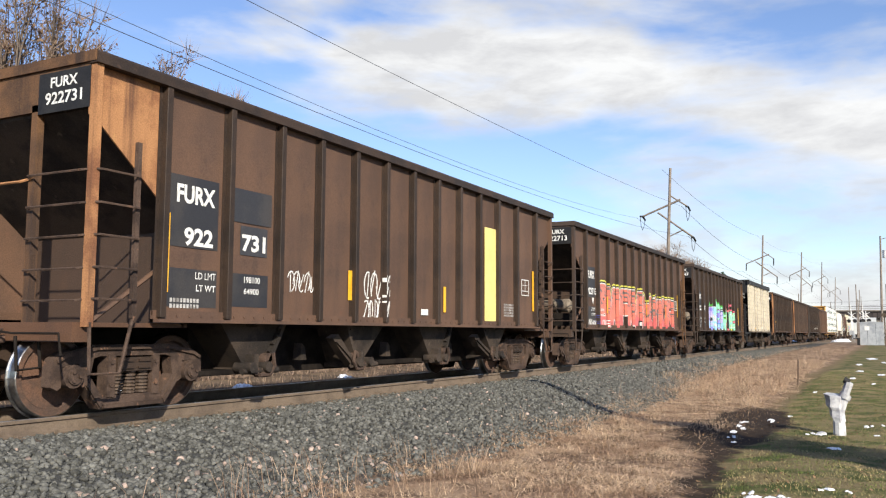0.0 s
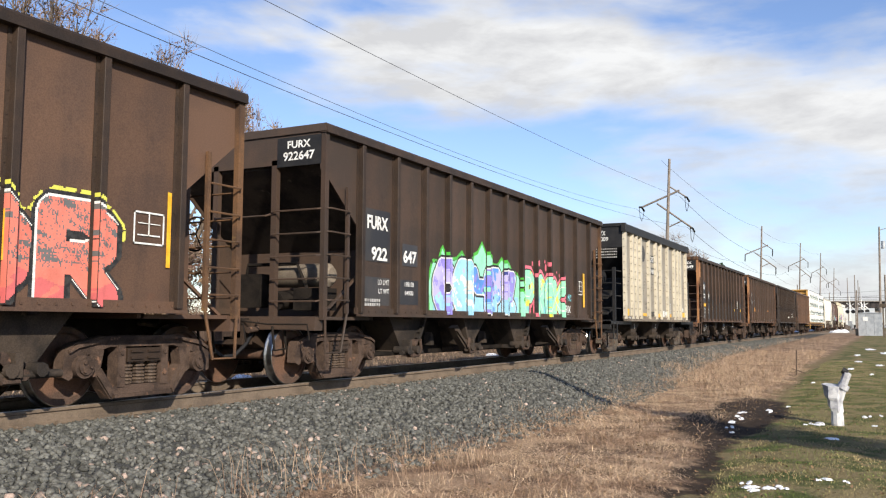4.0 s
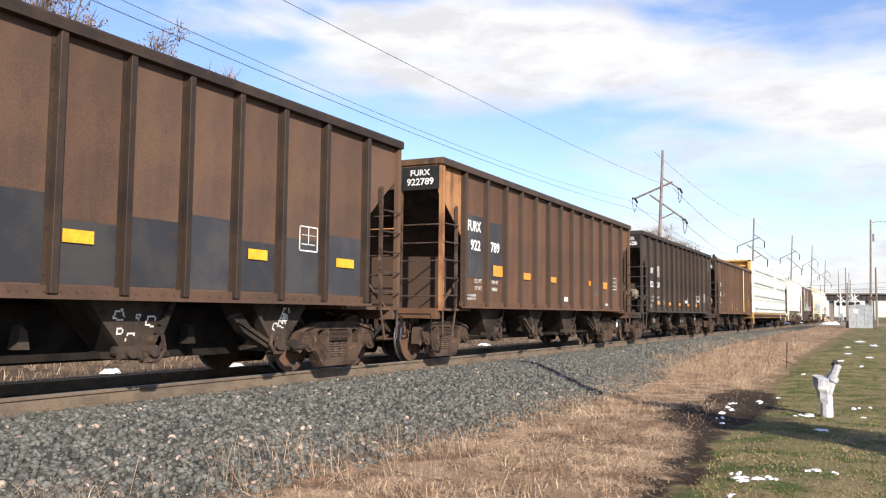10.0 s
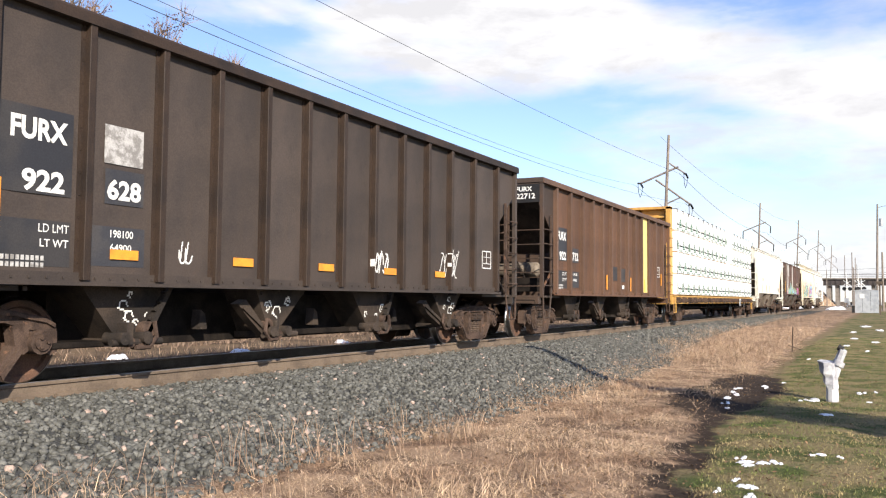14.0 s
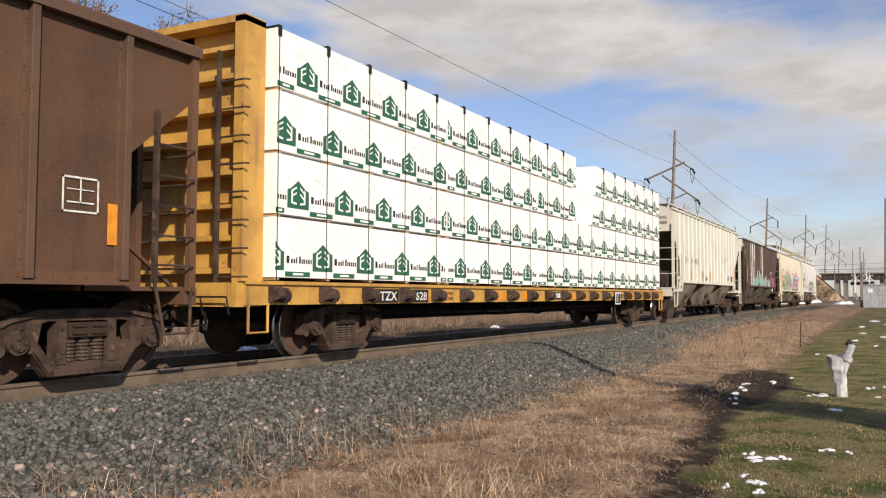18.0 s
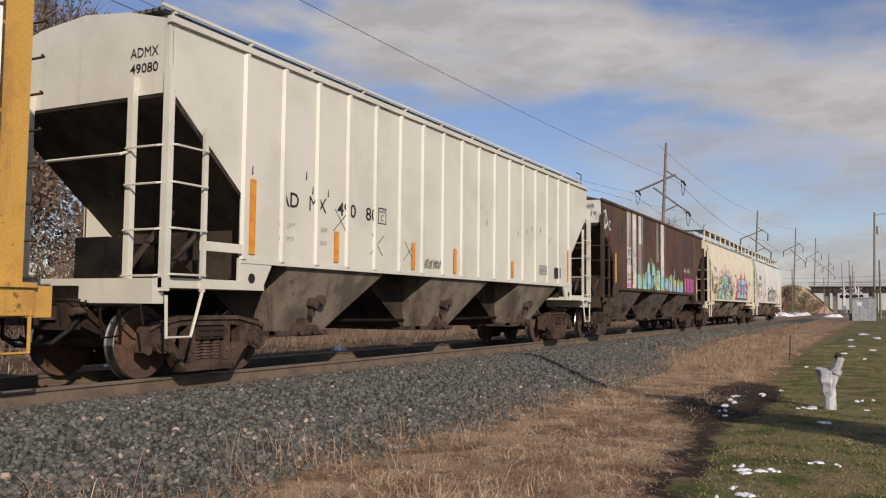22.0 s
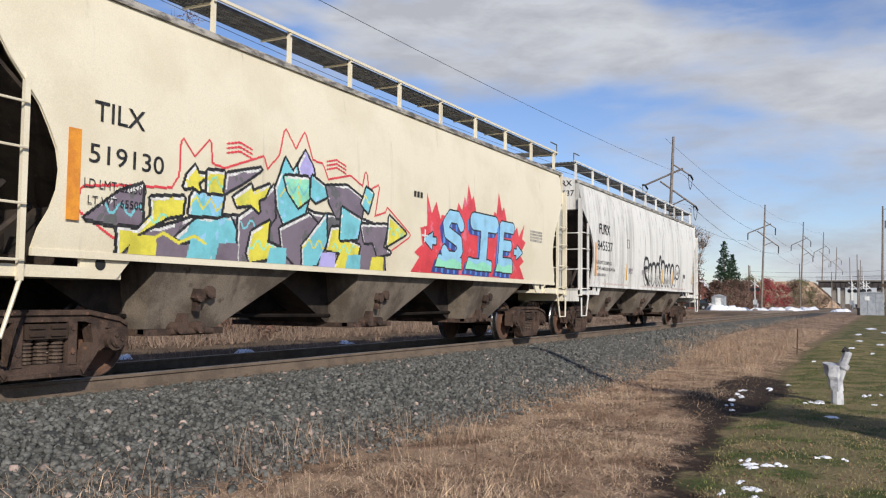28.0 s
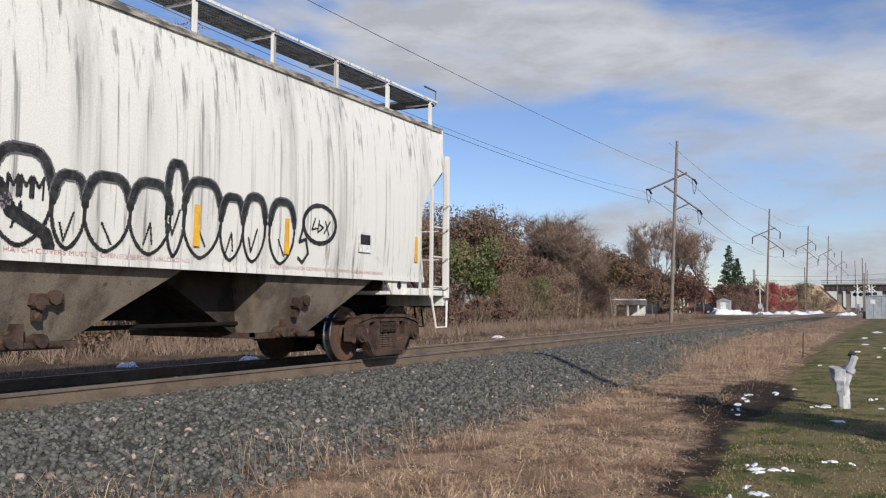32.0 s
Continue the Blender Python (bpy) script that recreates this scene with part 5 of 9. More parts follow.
def frame_side(s, y0, y1):
    s.prism([(-1.12, 0.52), (-1.1, 0.65), (-0.98, 0.72), (-0.55, 0.8), (0.55, 0.8), (0.98, 0.72), (1.1, 0.65), (1.12, 0.52), (0.98, 0.56), (0.74, 0.6), (0.5, 0.67), (-0.5, 0.67), (-0.74, 0.6), (-0.98, 0.56)], "y", y0, y1)
    s.prism([(-1.08, 0.645), (-0.97, 0.705), (-0.55, 0.785), (0.55, 0.785), (0.97, 0.705), (1.08, 0.645), (1.07, 0.61), (0.96, 0.665), (0.54, 0.745), (-0.54, 0.745), (-0.96, 0.665), (-1.07, 0.61)], "y", y0 - 0.035, y0 - 0.001)
    for k in (-1, 1):
        s.prism([(k * 1.12, 0.57), (k * 1.13, 0.35), (k * 1.05, 0.31), (k * 1.0, 0.34), (k * 0.99, 0.56)], "y", y0, y1)
        s.prism([(k * 0.78, 0.62), (k * 0.78, 0.37), (k * 0.72, 0.33), (k * 0.64, 0.36), (k * 0.58, 0.64)], "y", y0, y1)
        s.prism([(k * 0.7, 0.35), (k * 0.61, 0.43), (k * 0.44, 0.2), (k * 0.34, 0.22), (k * 0.34, 0.09), (k * 0.48, 0.07)], "y", y0, y1)
        s.prism([(k * 0.685, 0.35), (k * 0.64, 0.39), (k * 0.45, 0.14), (k * 0.48, 0.085)], "y", y0 - 0.03, y0 - 0.001)
        s.box(min(k * 0.28, k * 0.39), max(k * 0.28, k * 0.39), y0 - 0.015, y1, 0.2, 0.69)
        s.cyl((k * 0.335, y0 - 0.03, 0.6), (k * 0.335, y0 - 0.012, 0.6), 0.03, 8)
        s.cyl((k * 0.335, y0 - 0.03, 0.34), (k * 0.335, y0 - 0.012, 0.34), 0.03, 8)
    s.prism([(-0.48, 0.07), (0.48, 0.07), (0.42, 0.22), (-0.42, 0.22)], "y", y0, y1)
    s.box(-0.44, 0.44, y0 - 0.04, y0 - 0.001, 0.08, 0.12)
    return s


SIDE_MESH = frame_side(Shape(), -0.085, 0.075).mesh("truck_frame")
s = Shape()
prof = [(0.055, 0.22)]
for j in range(7):
    prof += [(0.06, 0.222 + j * 0.04), (0.085, 0.23 + j * 0.04), (0.085, 0.248 + j * 0.04), (0.06, 0.256 + j * 0.04)]
s.loft([[(r * math.cos(6.28319 * i / 10), r * math.sin(6.28319 * i / 10), z) for i in range(10)] for r, z in prof])
SPRING_MESH = s.mesh("spring")
s = Shape()
s.cyl((0, -0.15, 0), (0, 0.06, 0), 0.13, 16)
s.cyl((0, -0.175, 0), (0, -0.15, 0), 0.09, 12)
s.box(-0.17, 0.17, -0.06, 0.06, 0.06, 0.15)
for j in range(3):
    s.cyl((0.055 * math.cos(2.1 * j), -0.195, 0.055 * math.sin(2.1 * j)), (0.055 * math.cos(2.1 * j), -0.17, 0.055 * math.sin(2.1 * j)), 0.02, 6)
CAP_MESH = s.mesh("bearing_cap")
s = Shape()
s.box(-0.26, 0.26, -1.1, 1.1, 0.49, 0.65)
for k in (-1, 1):
    for a in (-0.13, 0.13):
        s.box(a - 0.09, a + 0.09, min(k * 1.1, k * 1.125), max(k * 1.1, k * 1.125), 0.52, 0.545)
        s.box(a - 0.09, a + 0.09, min(k * 1.1, k * 1.125), max(k * 1.1, k * 1.125), 0.6, 0.625)
s.box(-0.2, 0.2, -0.8, 0.8, 0.6, 0.75)
s.cyl((0, 0, 0.7), (0, 0, 0.84), 0.2, 14)
BOLSTER_MESH = s.mesh("bolster")
BRAKE_MESH = []
for k in (-1, 1):
    s = Shape()
    s.cyl((k * 0.5, -0.72, 0.36), (k * 0.5, 0.72, 0.36), 0.035, 6)
    for y in (-0.75, 0.75):
        s.prism([(k * 0.47, 0.2), (k * 0.41, 0.5), (k * 0.36, 0.5), (k * 0.42, 0.2)], "y", y - 0.05, y + 0.05)
    BRAKE_MESH.append(s.mesh("brake_beam"))
s = Shape()
for k in (-1, 1):
    c = (0, 0, 0)
    y = k * 0.72
    rim = [(0.0, -0.07), (0.12, -0.07), (0.14, -0.03), (0.36, -0.025), (0.38, -0.06), (0.445, -0.06)] if k < 0 else [(0.445, 0.06), (0.38, 0.06), (0.36, 0.025), (0.14, 0.03), (0.12, 0.07), (0.0, 0.07)]
    s.lathe([(r, y + h) for r, h in rim], c)
    inner = [(0.48, 0.07), (0.47, 0.075), (0.36, 0.05), (0.14, 0.04), (0.1, 0.1)] if k < 0 else [(0.1, -0.1), (0.14, -0.04), (0.36, -0.05), (0.47, -0.075), (0.48, -0.07)]
    s.lathe([(r, y + h) for r, h in inner], c)
s.cyl((0, -1.0, 0), (0, 1.0, 0), 0.082, 12)
WHEELSET_MESH = s.mesh("wheelset")
TREAD_MESH = []
for k in (-1, 1):
    prof = [(0.445, -0.062), (0.457, -0.055), (0.46, 0.03), (0.468, 0.045), (0.485, 0.055), (0.485, 0.07)]
    prof = [(r, k * 0.72 - k * h * -1) for r, h in prof] if k < 0 else [(r, 0.72 - h) for r, h in prof][::-1]
    if k < 0:
        prof = [(r, -0.72 + h) for r, h in [(0.445, -0.062), (0.457, -0.055), (0.46, 0.03), (0.468, 0.045), (0.485, 0.055), (0.485, 0.07)]]
    TREAD_MESH.append(Shape().lathe(prof, (0, 0, 0), 36).mesh("tread"))


def truck(car, xc, steel):
    for side in (-1, 1):
        fr = part("truck_frame", SIDE_MESH if steel is TRUCK else SIDE_GREY, steel, car, at=pose(xc, side * 0.99, 0.0))
        for kx in (-0.19, 0.0, 0.19):
            part("spring", SPRING_MESH, SPRING, fr, at=pose(kx, 0, 0))
        for k in (-1, 1):
            part("bearing_cap", CAP_MESH, TRUCK, fr, at=pose(k * 0.889, 0, 0.457, 0, 0, 0 if side < 0 else 180))
    part("bolster", BOLSTER_MESH, FRAMEPAINT, car, at=pose(xc, 0, 0))
    for me in BRAKE_MESH:
        part("brake_beam", me, UNDER, car, at=pose(xc, 0, 0))
    for k in (-1, 1):
        w = part("wheelset", WHEELSET_MESH, WHEEL, car, at=pose(xc + k * 0.889, 0, 0.457))
        for me in TREAD_MESH:
            part("tread", me, TREAD, w, "tread polished bright by the rail")
        WHEELS.append((w, xc + k * 0.889))


SIDE_GREY = frame_side(Shape(), -0.085, 0.075).mesh("truck_frame")


def coupler(car, x, way, steel=UNDER):
    s = Shape()
    s.box(min(x, x + way * 0.45), max(x, x + way * 0.45), -0.09, 0.09, 0.74, 0.92)
    a = x + way * 0.45
    s.prism([(a, -0.14), (a + way * 0.28, -0.2), (a + way * 0.36, -0.02), (a + way * 0.24, 0.06), (a + way * 0.26, 0.16), (a, 0.16)], "z", 0.68, 0.98)
    part("coupler", s, TRUCK, car)
    g = Shape().box(min(x, x + way * 0.2), max(x, x + way * 0.2), -0.3, -0.12, 0.66, 1.0).box(min(x, x + way * 0.2), max(x, x + way * 0.2), 0.12, 0.3, 0.66, 1.0)
    g.box(min(x, x + way * 0.24), max(x, x + way * 0.24), -0.32, 0.32, 0.62, 0.7)
    g.prism([(x, 0.66), (x - way * 0.4, 0.5), (x - way * 0.5, 0.6), (x - way * 0.1, 0.98)], "y", -0.34, 0.34)
    part("striker_casting", g, FRAMEPAINT, car)
    v = Shape().cyl((x + way * 0.02, -0.42, 0.86), (x + way * 0.22, -0.42, 0.84), 0.05, 8).tube([(x + way * 0.1, -0.42, 0.86), (x + way * 0.1, -0.52, 0.98)], 0.015, 5)
    v.tube([(x - way * 0.1, -0.44, 0.88), (x - way * 0.8, -0.5, 0.94)], 0.028, 6)
    part("angle_cock", v, TRUCK, car)
    st = Shape().tube([(x - way * 0.1, -0.85, 0.92), (x - way * 0.1, -0.9, 0.56), (x + way * 0.18, -0.9, 0.54), (x + way * 0.18, -0.85, 0.9)], 0.02, 5)
    part("step_bracket", st, steel, car)
    h = Shape()
    pts = [(x, -0.32, 0.8), (x + way * 0.2, -0.36, 0.62), (x + way * 0.45, -0.36, 0.46), (x + way * 0.68, -0.34, 0.45), (x + way * 0.82, -0.3, 0.55)]
    part("air_hose", h.tube(pts, 0.03, 6), BLACK, car)
    lever = Shape().tube([(x + way * 0.25, -0.1, 1.0), (x + way * 0.12, -0.7, 0.93), (x + way * 0.12, -1.45, 0.93), (x + way * 0.12, -1.5, 0.7)], 0.014, 5)
    part("uncoupling_lever", lever, steel, car)


def ladder_and_steps(car, x, way, material, zs=(1.3, 1.64, 1.99, 2.34, 2.7), top=3.1, yin=-0.6, reach=0.64, y=-1.57, low=0.5):
    """Ladder round a corner: x is the end wall's place, way points from it into the car."""
    s = Shape()
    a = x + way * reach
    s.box(a - 0.03, a + 0.03, y - 0.02, y + 0.03, 1.1, top)
    part("ladder_stile", s, material, car)
    for z in zs:
        part("rung", Shape().tube([(x + way * 0.06, y - 0.01, z), (x + way * 0.1, y - 0.06, z), (a, y - 0.05, z)], 0.014, 5), material, car)
        part("rung", Shape().tube([(x, y + 0.06, z - 0.01), (x - way * 0.05, y + 0.1, z - 0.02), (x - way * 0.05, yin, z - 0.02), (x, yin, z - 0.02)], 0.014, 5), material, car)
    st = Shape()
    st.tube([(x + way * 0.06, y, 1.05), (x + way * 0.08, y, low), (x + way * 0.48, y, low), (a, y, 1.1)], 0.022, 6)
    part("stirrup_step", st, material, car)


def hopper_bay(car, x0, x1, b0, b1, ztop, zbot, ytop, ybot, material, gear=True):
    rings = [[(x0, -ytop, ztop), (x1, -ytop, ztop), (x1, ytop, ztop), (x0, ytop, ztop)], [(b0, -ybot, zbot), (b1, -ybot, zbot), (b1, ybot, zbot), (b0, ybot, zbot)]]
    bay = part("hopper_bay", Shape().loft(rings), material, car)
    if gear:
        g = Shape()
        g.box(b0 - 0.06, b1 + 0.06, -ybot - 0.1, ybot + 0.1, zbot - 0.07, zbot + 0.01)
        c = (b0 + b1) / 2
        for k in (-0.18, 0.16):
            g.cyl((c + k, -ybot - 0.2, zbot + 0.02), (c + k, -ybot + 0.1, zbot + 0.02), 0.075, 9)
        g.cyl((c - 0.3, -ybot - 0.1, zbot - 0.03), (c + 0.45, -ybot - 0.1, zbot - 0.03), 0.045, 7)
        g.box(c - 0.14, c - 0.05, -ybot - 0.18, -ybot + 0.02, zbot - 0.05, zbot + 0.2)
        part("outlet_gear", g, CHUTE if material is CHUTE else TRUCK, bay)
    return bay


def bulged(w, h, d, seed):
    """A pressed side panel, a little bulged or dented."""
    rnd = random.Random(seed)
    n, k = 7, 9
    dx, dz, amt = rnd.uniform(0.3, 0.7), rnd.uniform(0.3, 0.7), rnd.uniform(0.1, 1) * d
    vs, fs = [], []
    for j in range(k):
        for i in range(n):
            u, v = i / (n - 1), j / (k - 1)
            f = math.sin(math.pi * u) * math.sin(math.pi * v) * amt * (1 - abs(u - dx) * 0.7) * (1 - abs(v - dz) * 0.8)
            vs.append((u * w, f, v * h))
    for j in range(k - 1):
        for i in range(n - 1):
            a = j * n + i
            fs.append((a, a + 1, a + n + 1, a + n))
    s = Shape().add(vs, fs, True)
    s.add([(x, y + 0.012, z) for x, y, z in vs], [f[::-1] for f in fs], True)
    return s


RIB = 0.9967
RIBS = (1.08, 2.2, 3.25, 4.2, 5.16, 6.1, 7.03, 7.97, 8.91, 9.84, 10.79, 11.85, 13.03)
P_MESH, P_FAR = {}, {}
RIB_MESH = {}
BAYS = ((2.36, 3.6, 2.95, 3.2), (5.28, 6.44, 5.6, 5.86), (7.68, 8.9, 8.3, 8.58), (10.46, 11.76, 11.0, 11.32))


def open_hopper(ft, paint, ends, label, tank=False, gusset=None, gearsteel=TRUCK, frame_paint=None, rear=None):
    L = 14.1
    car = thing("hopper_car", label, "freight car", "cars of the freight train")
    ROLLING.append((car, ft))
    gusset = gusset or paint
    # by default ribs and chord get their shade painted in as a darker tone
    frame_paint = frame_paint or FRAMEPAINT
    key = paint.name + (frame_paint or paint).name
    if key not in P_MESH:
        P_MESH[key] = [bulged(RIB, 2.72, 0.022, 10 + i).mesh("side_panel") for i in range(4)]
        rb = Shape().prism([(-0.055, 0.1), (-0.055, 0.006), (-0.05, 0.0), (0.03, 0.0), (0.036, 0.006), (0.036, 0.1)], "z", 1.12, 3.88)
        rb.box(-0.1, -0.055, 0.088, 0.1, 1.14, 3.86)
        for i in range(11):
            rb.box(-0.086, -0.068, 0.078, 0.088, 1.3 + i * 0.24, 1.32 + i * 0.24)
        RIB_MESH[key] = rb.mesh("rib")
    rr = random.Random(int(ft * 10))
    for i in range(12):
        wide = Matrix.Diagonal(((RIBS[i + 1] - RIBS[i]) / RIB, 1, 1, 1))
        part("side_panel", P_MESH[key][rr.randrange(4)], paint, car, at=pose(RIBS[i], -1.5, 1.14) @ wide)
        part("side_panel", P_MESH[key][rr.randrange(4)], paint, car, at=pose(RIBS[i + 1], 1.5, 1.14, 0, 0, 180) @ wide)
    for i in range(13):
        part("rib", RIB_MESH[key], frame_paint, car, at=pose(RIBS[i], -1.6, 0))
        part("rib", RIB_MESH[key], frame_paint, car, at=pose(RIBS[i], 1.6, 0, 0, 0, 180))
    for side in (-1, 1):
        y = side * 1.5
        o = side * 1.62
        a, b = min(y, o), max(y, o)
        part("top_chord", Shape().prism([(a, 3.86), (b, 3.86), (b, 3.97), (b - 0.02, 4.0), (a + 0.02, 4.0), (a, 3.97)], "x", -0.02, L + 0.02), frame_paint, car)
        sill = Shape()
        sill.box(0.98, L - 0.98, min(o, y - side * 0.02), max(o, y - side * 0.02), 1.06, 1.1)
        sill.box(0.98, L - 0.98, min(y - side * 0.02, y + side * 0.03), max(y - side * 0.02, y + side * 0.03), 1.06, 1.2)
        for i in range(60):
            x = 1.15 + i * 0.2
            sill.box(x - 0.012, x + 0.012, min(y + side * 0.03, y + side * 0.042), max(y + side * 0.03, y + side * 0.042), 1.13, 1.155)
        part("side_sill", sill, paint, car)
        for x, w in ((0.0, 1), (L, -1)):
            g = Shape().prism([(x, 3.88), (x + w * 1.03, 3.88), (x + w * 1.03, 2.5), (x + w * 0.1, 3.26), (x, 3.3)], "y", min(y, y - side * 0.02), max(y, y - side * 0.02))
            part("gusset_plate", g, gusset if w > 0 else paint, car)
            part("corner_post", Shape().box(min(x, x + w * 0.1), max(x, x + w * 0.1), min(y, y + side * 0.08), max(y, y + side * 0.08), 1.0, 3.9), ends if w > 0 else (rear or paint), car)
    for x, w in ((0.0, 1), (L, -1)):
        me = ends if w > 0 else paint
        e = Shape().box(min(x, x + w * 0.04), max(x, x + w * 0.04), -1.5, 1.5, 3.42, 3.9)
        e.box(min(x - w * 0.03, x + w * 0.1), max(x - w * 0.03, x + w * 0.1), -1.6, 1.6, 3.88, 4.0)
        part("end_plate", e, OCHRE if me is RUST else me, car)
        # the end recess's shade is put into this sheet's dark tone
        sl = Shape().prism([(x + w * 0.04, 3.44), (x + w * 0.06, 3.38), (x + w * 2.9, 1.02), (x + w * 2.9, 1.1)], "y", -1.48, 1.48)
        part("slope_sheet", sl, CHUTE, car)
        part("end_bulkhead", Shape().box(min(x + w * 1.5, x + w * 1.55), max(x + w * 1.5, x + w * 1.55), -1.45, 1.45, 1.0, 2.2), DARKBROWN if me is RUST else me, car)
        fl = Shape().box(min(x - w * 0.06, x + w * 1.6), max(x - w * 0.06, x + w * 1.6), -1.45, 1.45, 1.0, 1.05)
        fl.box(min(x - w * 0.1, x + w * 0.1), max(x - w * 0.1, x + w * 0.1), -1.5, 1.5, 0.84, 1.04)
        part("end_sill", fl, REDBROWN if me is RUST else me, car)
        for yp in (-0.6, 0.6):
            part("end_post", Shape().box(min(x, x + w * 0.09), max(x, x + w * 0.09), yp - 0.05, yp + 0.05, 1.0, 3.5), OCHRE if me is RUST else me, car)
        part("grab_iron", Shape().tube([(x, -0.6, 2.66), (x - w * 0.07, -0.5, 2.62), (x - w * 0.07, 0.5, 2.62), (x, 0.6, 2.66)], 0.016, 5), me, car)
        ladder_and_steps(car, x, w, (rear or gearsteel) if w < 0 else gearsteel if me is RUST else me)
        coupler(car, x - w * 0.1, -w)
        part("end_floor_brace", Shape().tube([(x + w * 0.2, -1.4, 1.05), (x + w * 1.45, -1.4, 1.9)], 0.03, 5), paint, car)
    if tank:
        t = Shape().cyl((0.75, -1.15, 1.72), (0.75, -0.1, 1.72), 0.19, 14)
        t.cyl((0.75, -1.22, 1.72), (0.75, -1.15, 1.72), 0.12, 12, 0.19)
        part("air_reservoir", t, GREYCHUTE, car)
        q = Shape().box(0.35, 0.75, -1.3, -0.75, 1.15, 1.5)
        q.box(0.45, 0.7, 0.0, 0.5, 1.2, 1.75)
        q.cyl((0.4, -0.35, 1.3), (0.95, -0.35, 1.35), 0.16, 12)
        q.tube([(0.5, -0.9, 1.5), (0.5, -0.7, 1.9), (0.5, 0.3, 1.9), (0.55, 0.4, 1.6)], 0.03, 6)
        part("brake_valve", q, UNDER, car)
        bw = Shape()
        for j in range(16):
            a0, a1 = 6.283 * j / 16, 6.283 * (j + 1) / 16
            bw.cyl((-0.06, 0.95 + 0.28 * math.cos(a0), 2.4 + 0.28 * math.sin(a0)), (-0.06, 0.95 + 0.28 * math.cos(a1), 2.4 + 0.28 * math.sin(a1)), 0.016, 5)
        for j in range(3):
            bw.cyl((-0.06, 0.95, 2.4), (-0.06, 0.95 + 0.28 * math.cos(2.1 * j), 2.4 + 0.28 * math.sin(2.1 * j)), 0.012, 5)
        part("brake_wheel", bw, UNDER, car)
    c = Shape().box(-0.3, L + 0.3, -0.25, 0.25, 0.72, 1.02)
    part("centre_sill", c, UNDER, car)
    for i, (x0, x1, b0, b1) in enumerate(BAYS):
        hopper_bay(car, x0, x1, b0, b1, 1.07, 0.45, 1.3, 1.22, CHUTE)
        e0, e1, way = (x1, b1, 1) if i % 2 == 0 else (x0, b0, -1)
        fl = Shape().prism([(e0, 1.06), (e0 + way * 0.07, 1.06), (e1 + way * 0.07, 0.42), (e1, 0.42)], "y", -1.36, -1.2)
        for j in range(6):
            u = (j + 0.5) / 6
            q = e0 + (e1 - e0) * u - way * 0.03
            fl.cyl((q, -1.385 + 0.08 * u, 1.05 - 0.62 * u), (q, -1.3, 1.05 - 0.62 * u), 0.018, 6)
        part("hopper_flange", fl, CHUTE, car)
        if i % 2:
            dr = Shape().prism([(x0 - 0.36, 0.86), (x0 - 0.2, 0.92), (x0 + 0.02, 0.72), (b0 - 0.02, 0.44), (b0 - 0.14, 0.42), (x0 - 0.14, 0.66)], "y", -1.3, -1.16)
            dr.prism([(x0 - 0.3, 0.8), (x0 - 0.24, 0.83), (b0 - 0.06, 0.5), (b0 - 0.1, 0.46)], "y", -1.34, -1.3)
            part("discharge_door", dr, CHUTE, car)
        gear = Shape()
        for gx_, gz_, gr_ in ((e1 + way * 0.1, 0.56, 0.1), (e1 + way * 0.02, 0.4, 0.08), (e1 - way * 0.16, 0.42, 0.06)):
            gear.cyl((gx_, -1.36, gz_), (gx_, -1.2, gz_), gr_, 9)
        gear.tube([(e1 + way * 0.16, -1.38, 0.66), (e1 + way * 0.2, -1.38, 0.48), (e1 + way * 0.1, -1.38, 0.36), (e1 - way * 0.1, -1.36, 0.36)], 0.028, 6)
        part("door_latch", gear, TRUCK, car)
    for b in (4.55, 7.1, 9.6):
        h = Shape().prism([(b, 0.52), (b + 0.16, 0.52), (b + 0.12, 0.72), (b + 0.04, 0.78)], "y", -0.95, -0.8)
        part("brake_rigging", h, CHUTE, car)
    # added dark boxes stand in for the shade between the chutes
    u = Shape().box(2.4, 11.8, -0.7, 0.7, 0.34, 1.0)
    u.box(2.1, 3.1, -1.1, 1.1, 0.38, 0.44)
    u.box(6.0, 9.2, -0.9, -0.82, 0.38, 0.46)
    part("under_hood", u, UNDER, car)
    for xc in (1.14, L - 1.14):
        truck(car, xc, gearsteel)
    return car


def capacity_stencils(car, x, y=-1.505, paintw=WHITE):
    lettering("LD LMT", x, x + 0.36, 1.6, 1.685, paintw, car, y, 0.01)
    lettering("LT WT", x + 0.02, x + 0.36, 1.45, 1.53, paintw, car, y, 0.01)


def data_box(car, x, z, paintw=WHITE):
    """The small ruled consolidated stencil."""
    s = Shape()
    for a, b, c, d in ((0, 0.46, 0, 0.02), (0, 0.46, 0.36, 0.38), (0, 0.02, 0, 0.38), (0.44, 0.46, 0, 0.38), (0.22, 0.235, 0.1, 0.36), (0.06, 0.4, 0.1, 0.115), (0.06, 0.4, 0.24, 0.25)):
        s.box(x + a, x + b, -1.508, -1.504, z + c, z + d)
    part("stencil_box", s, paintw, car)


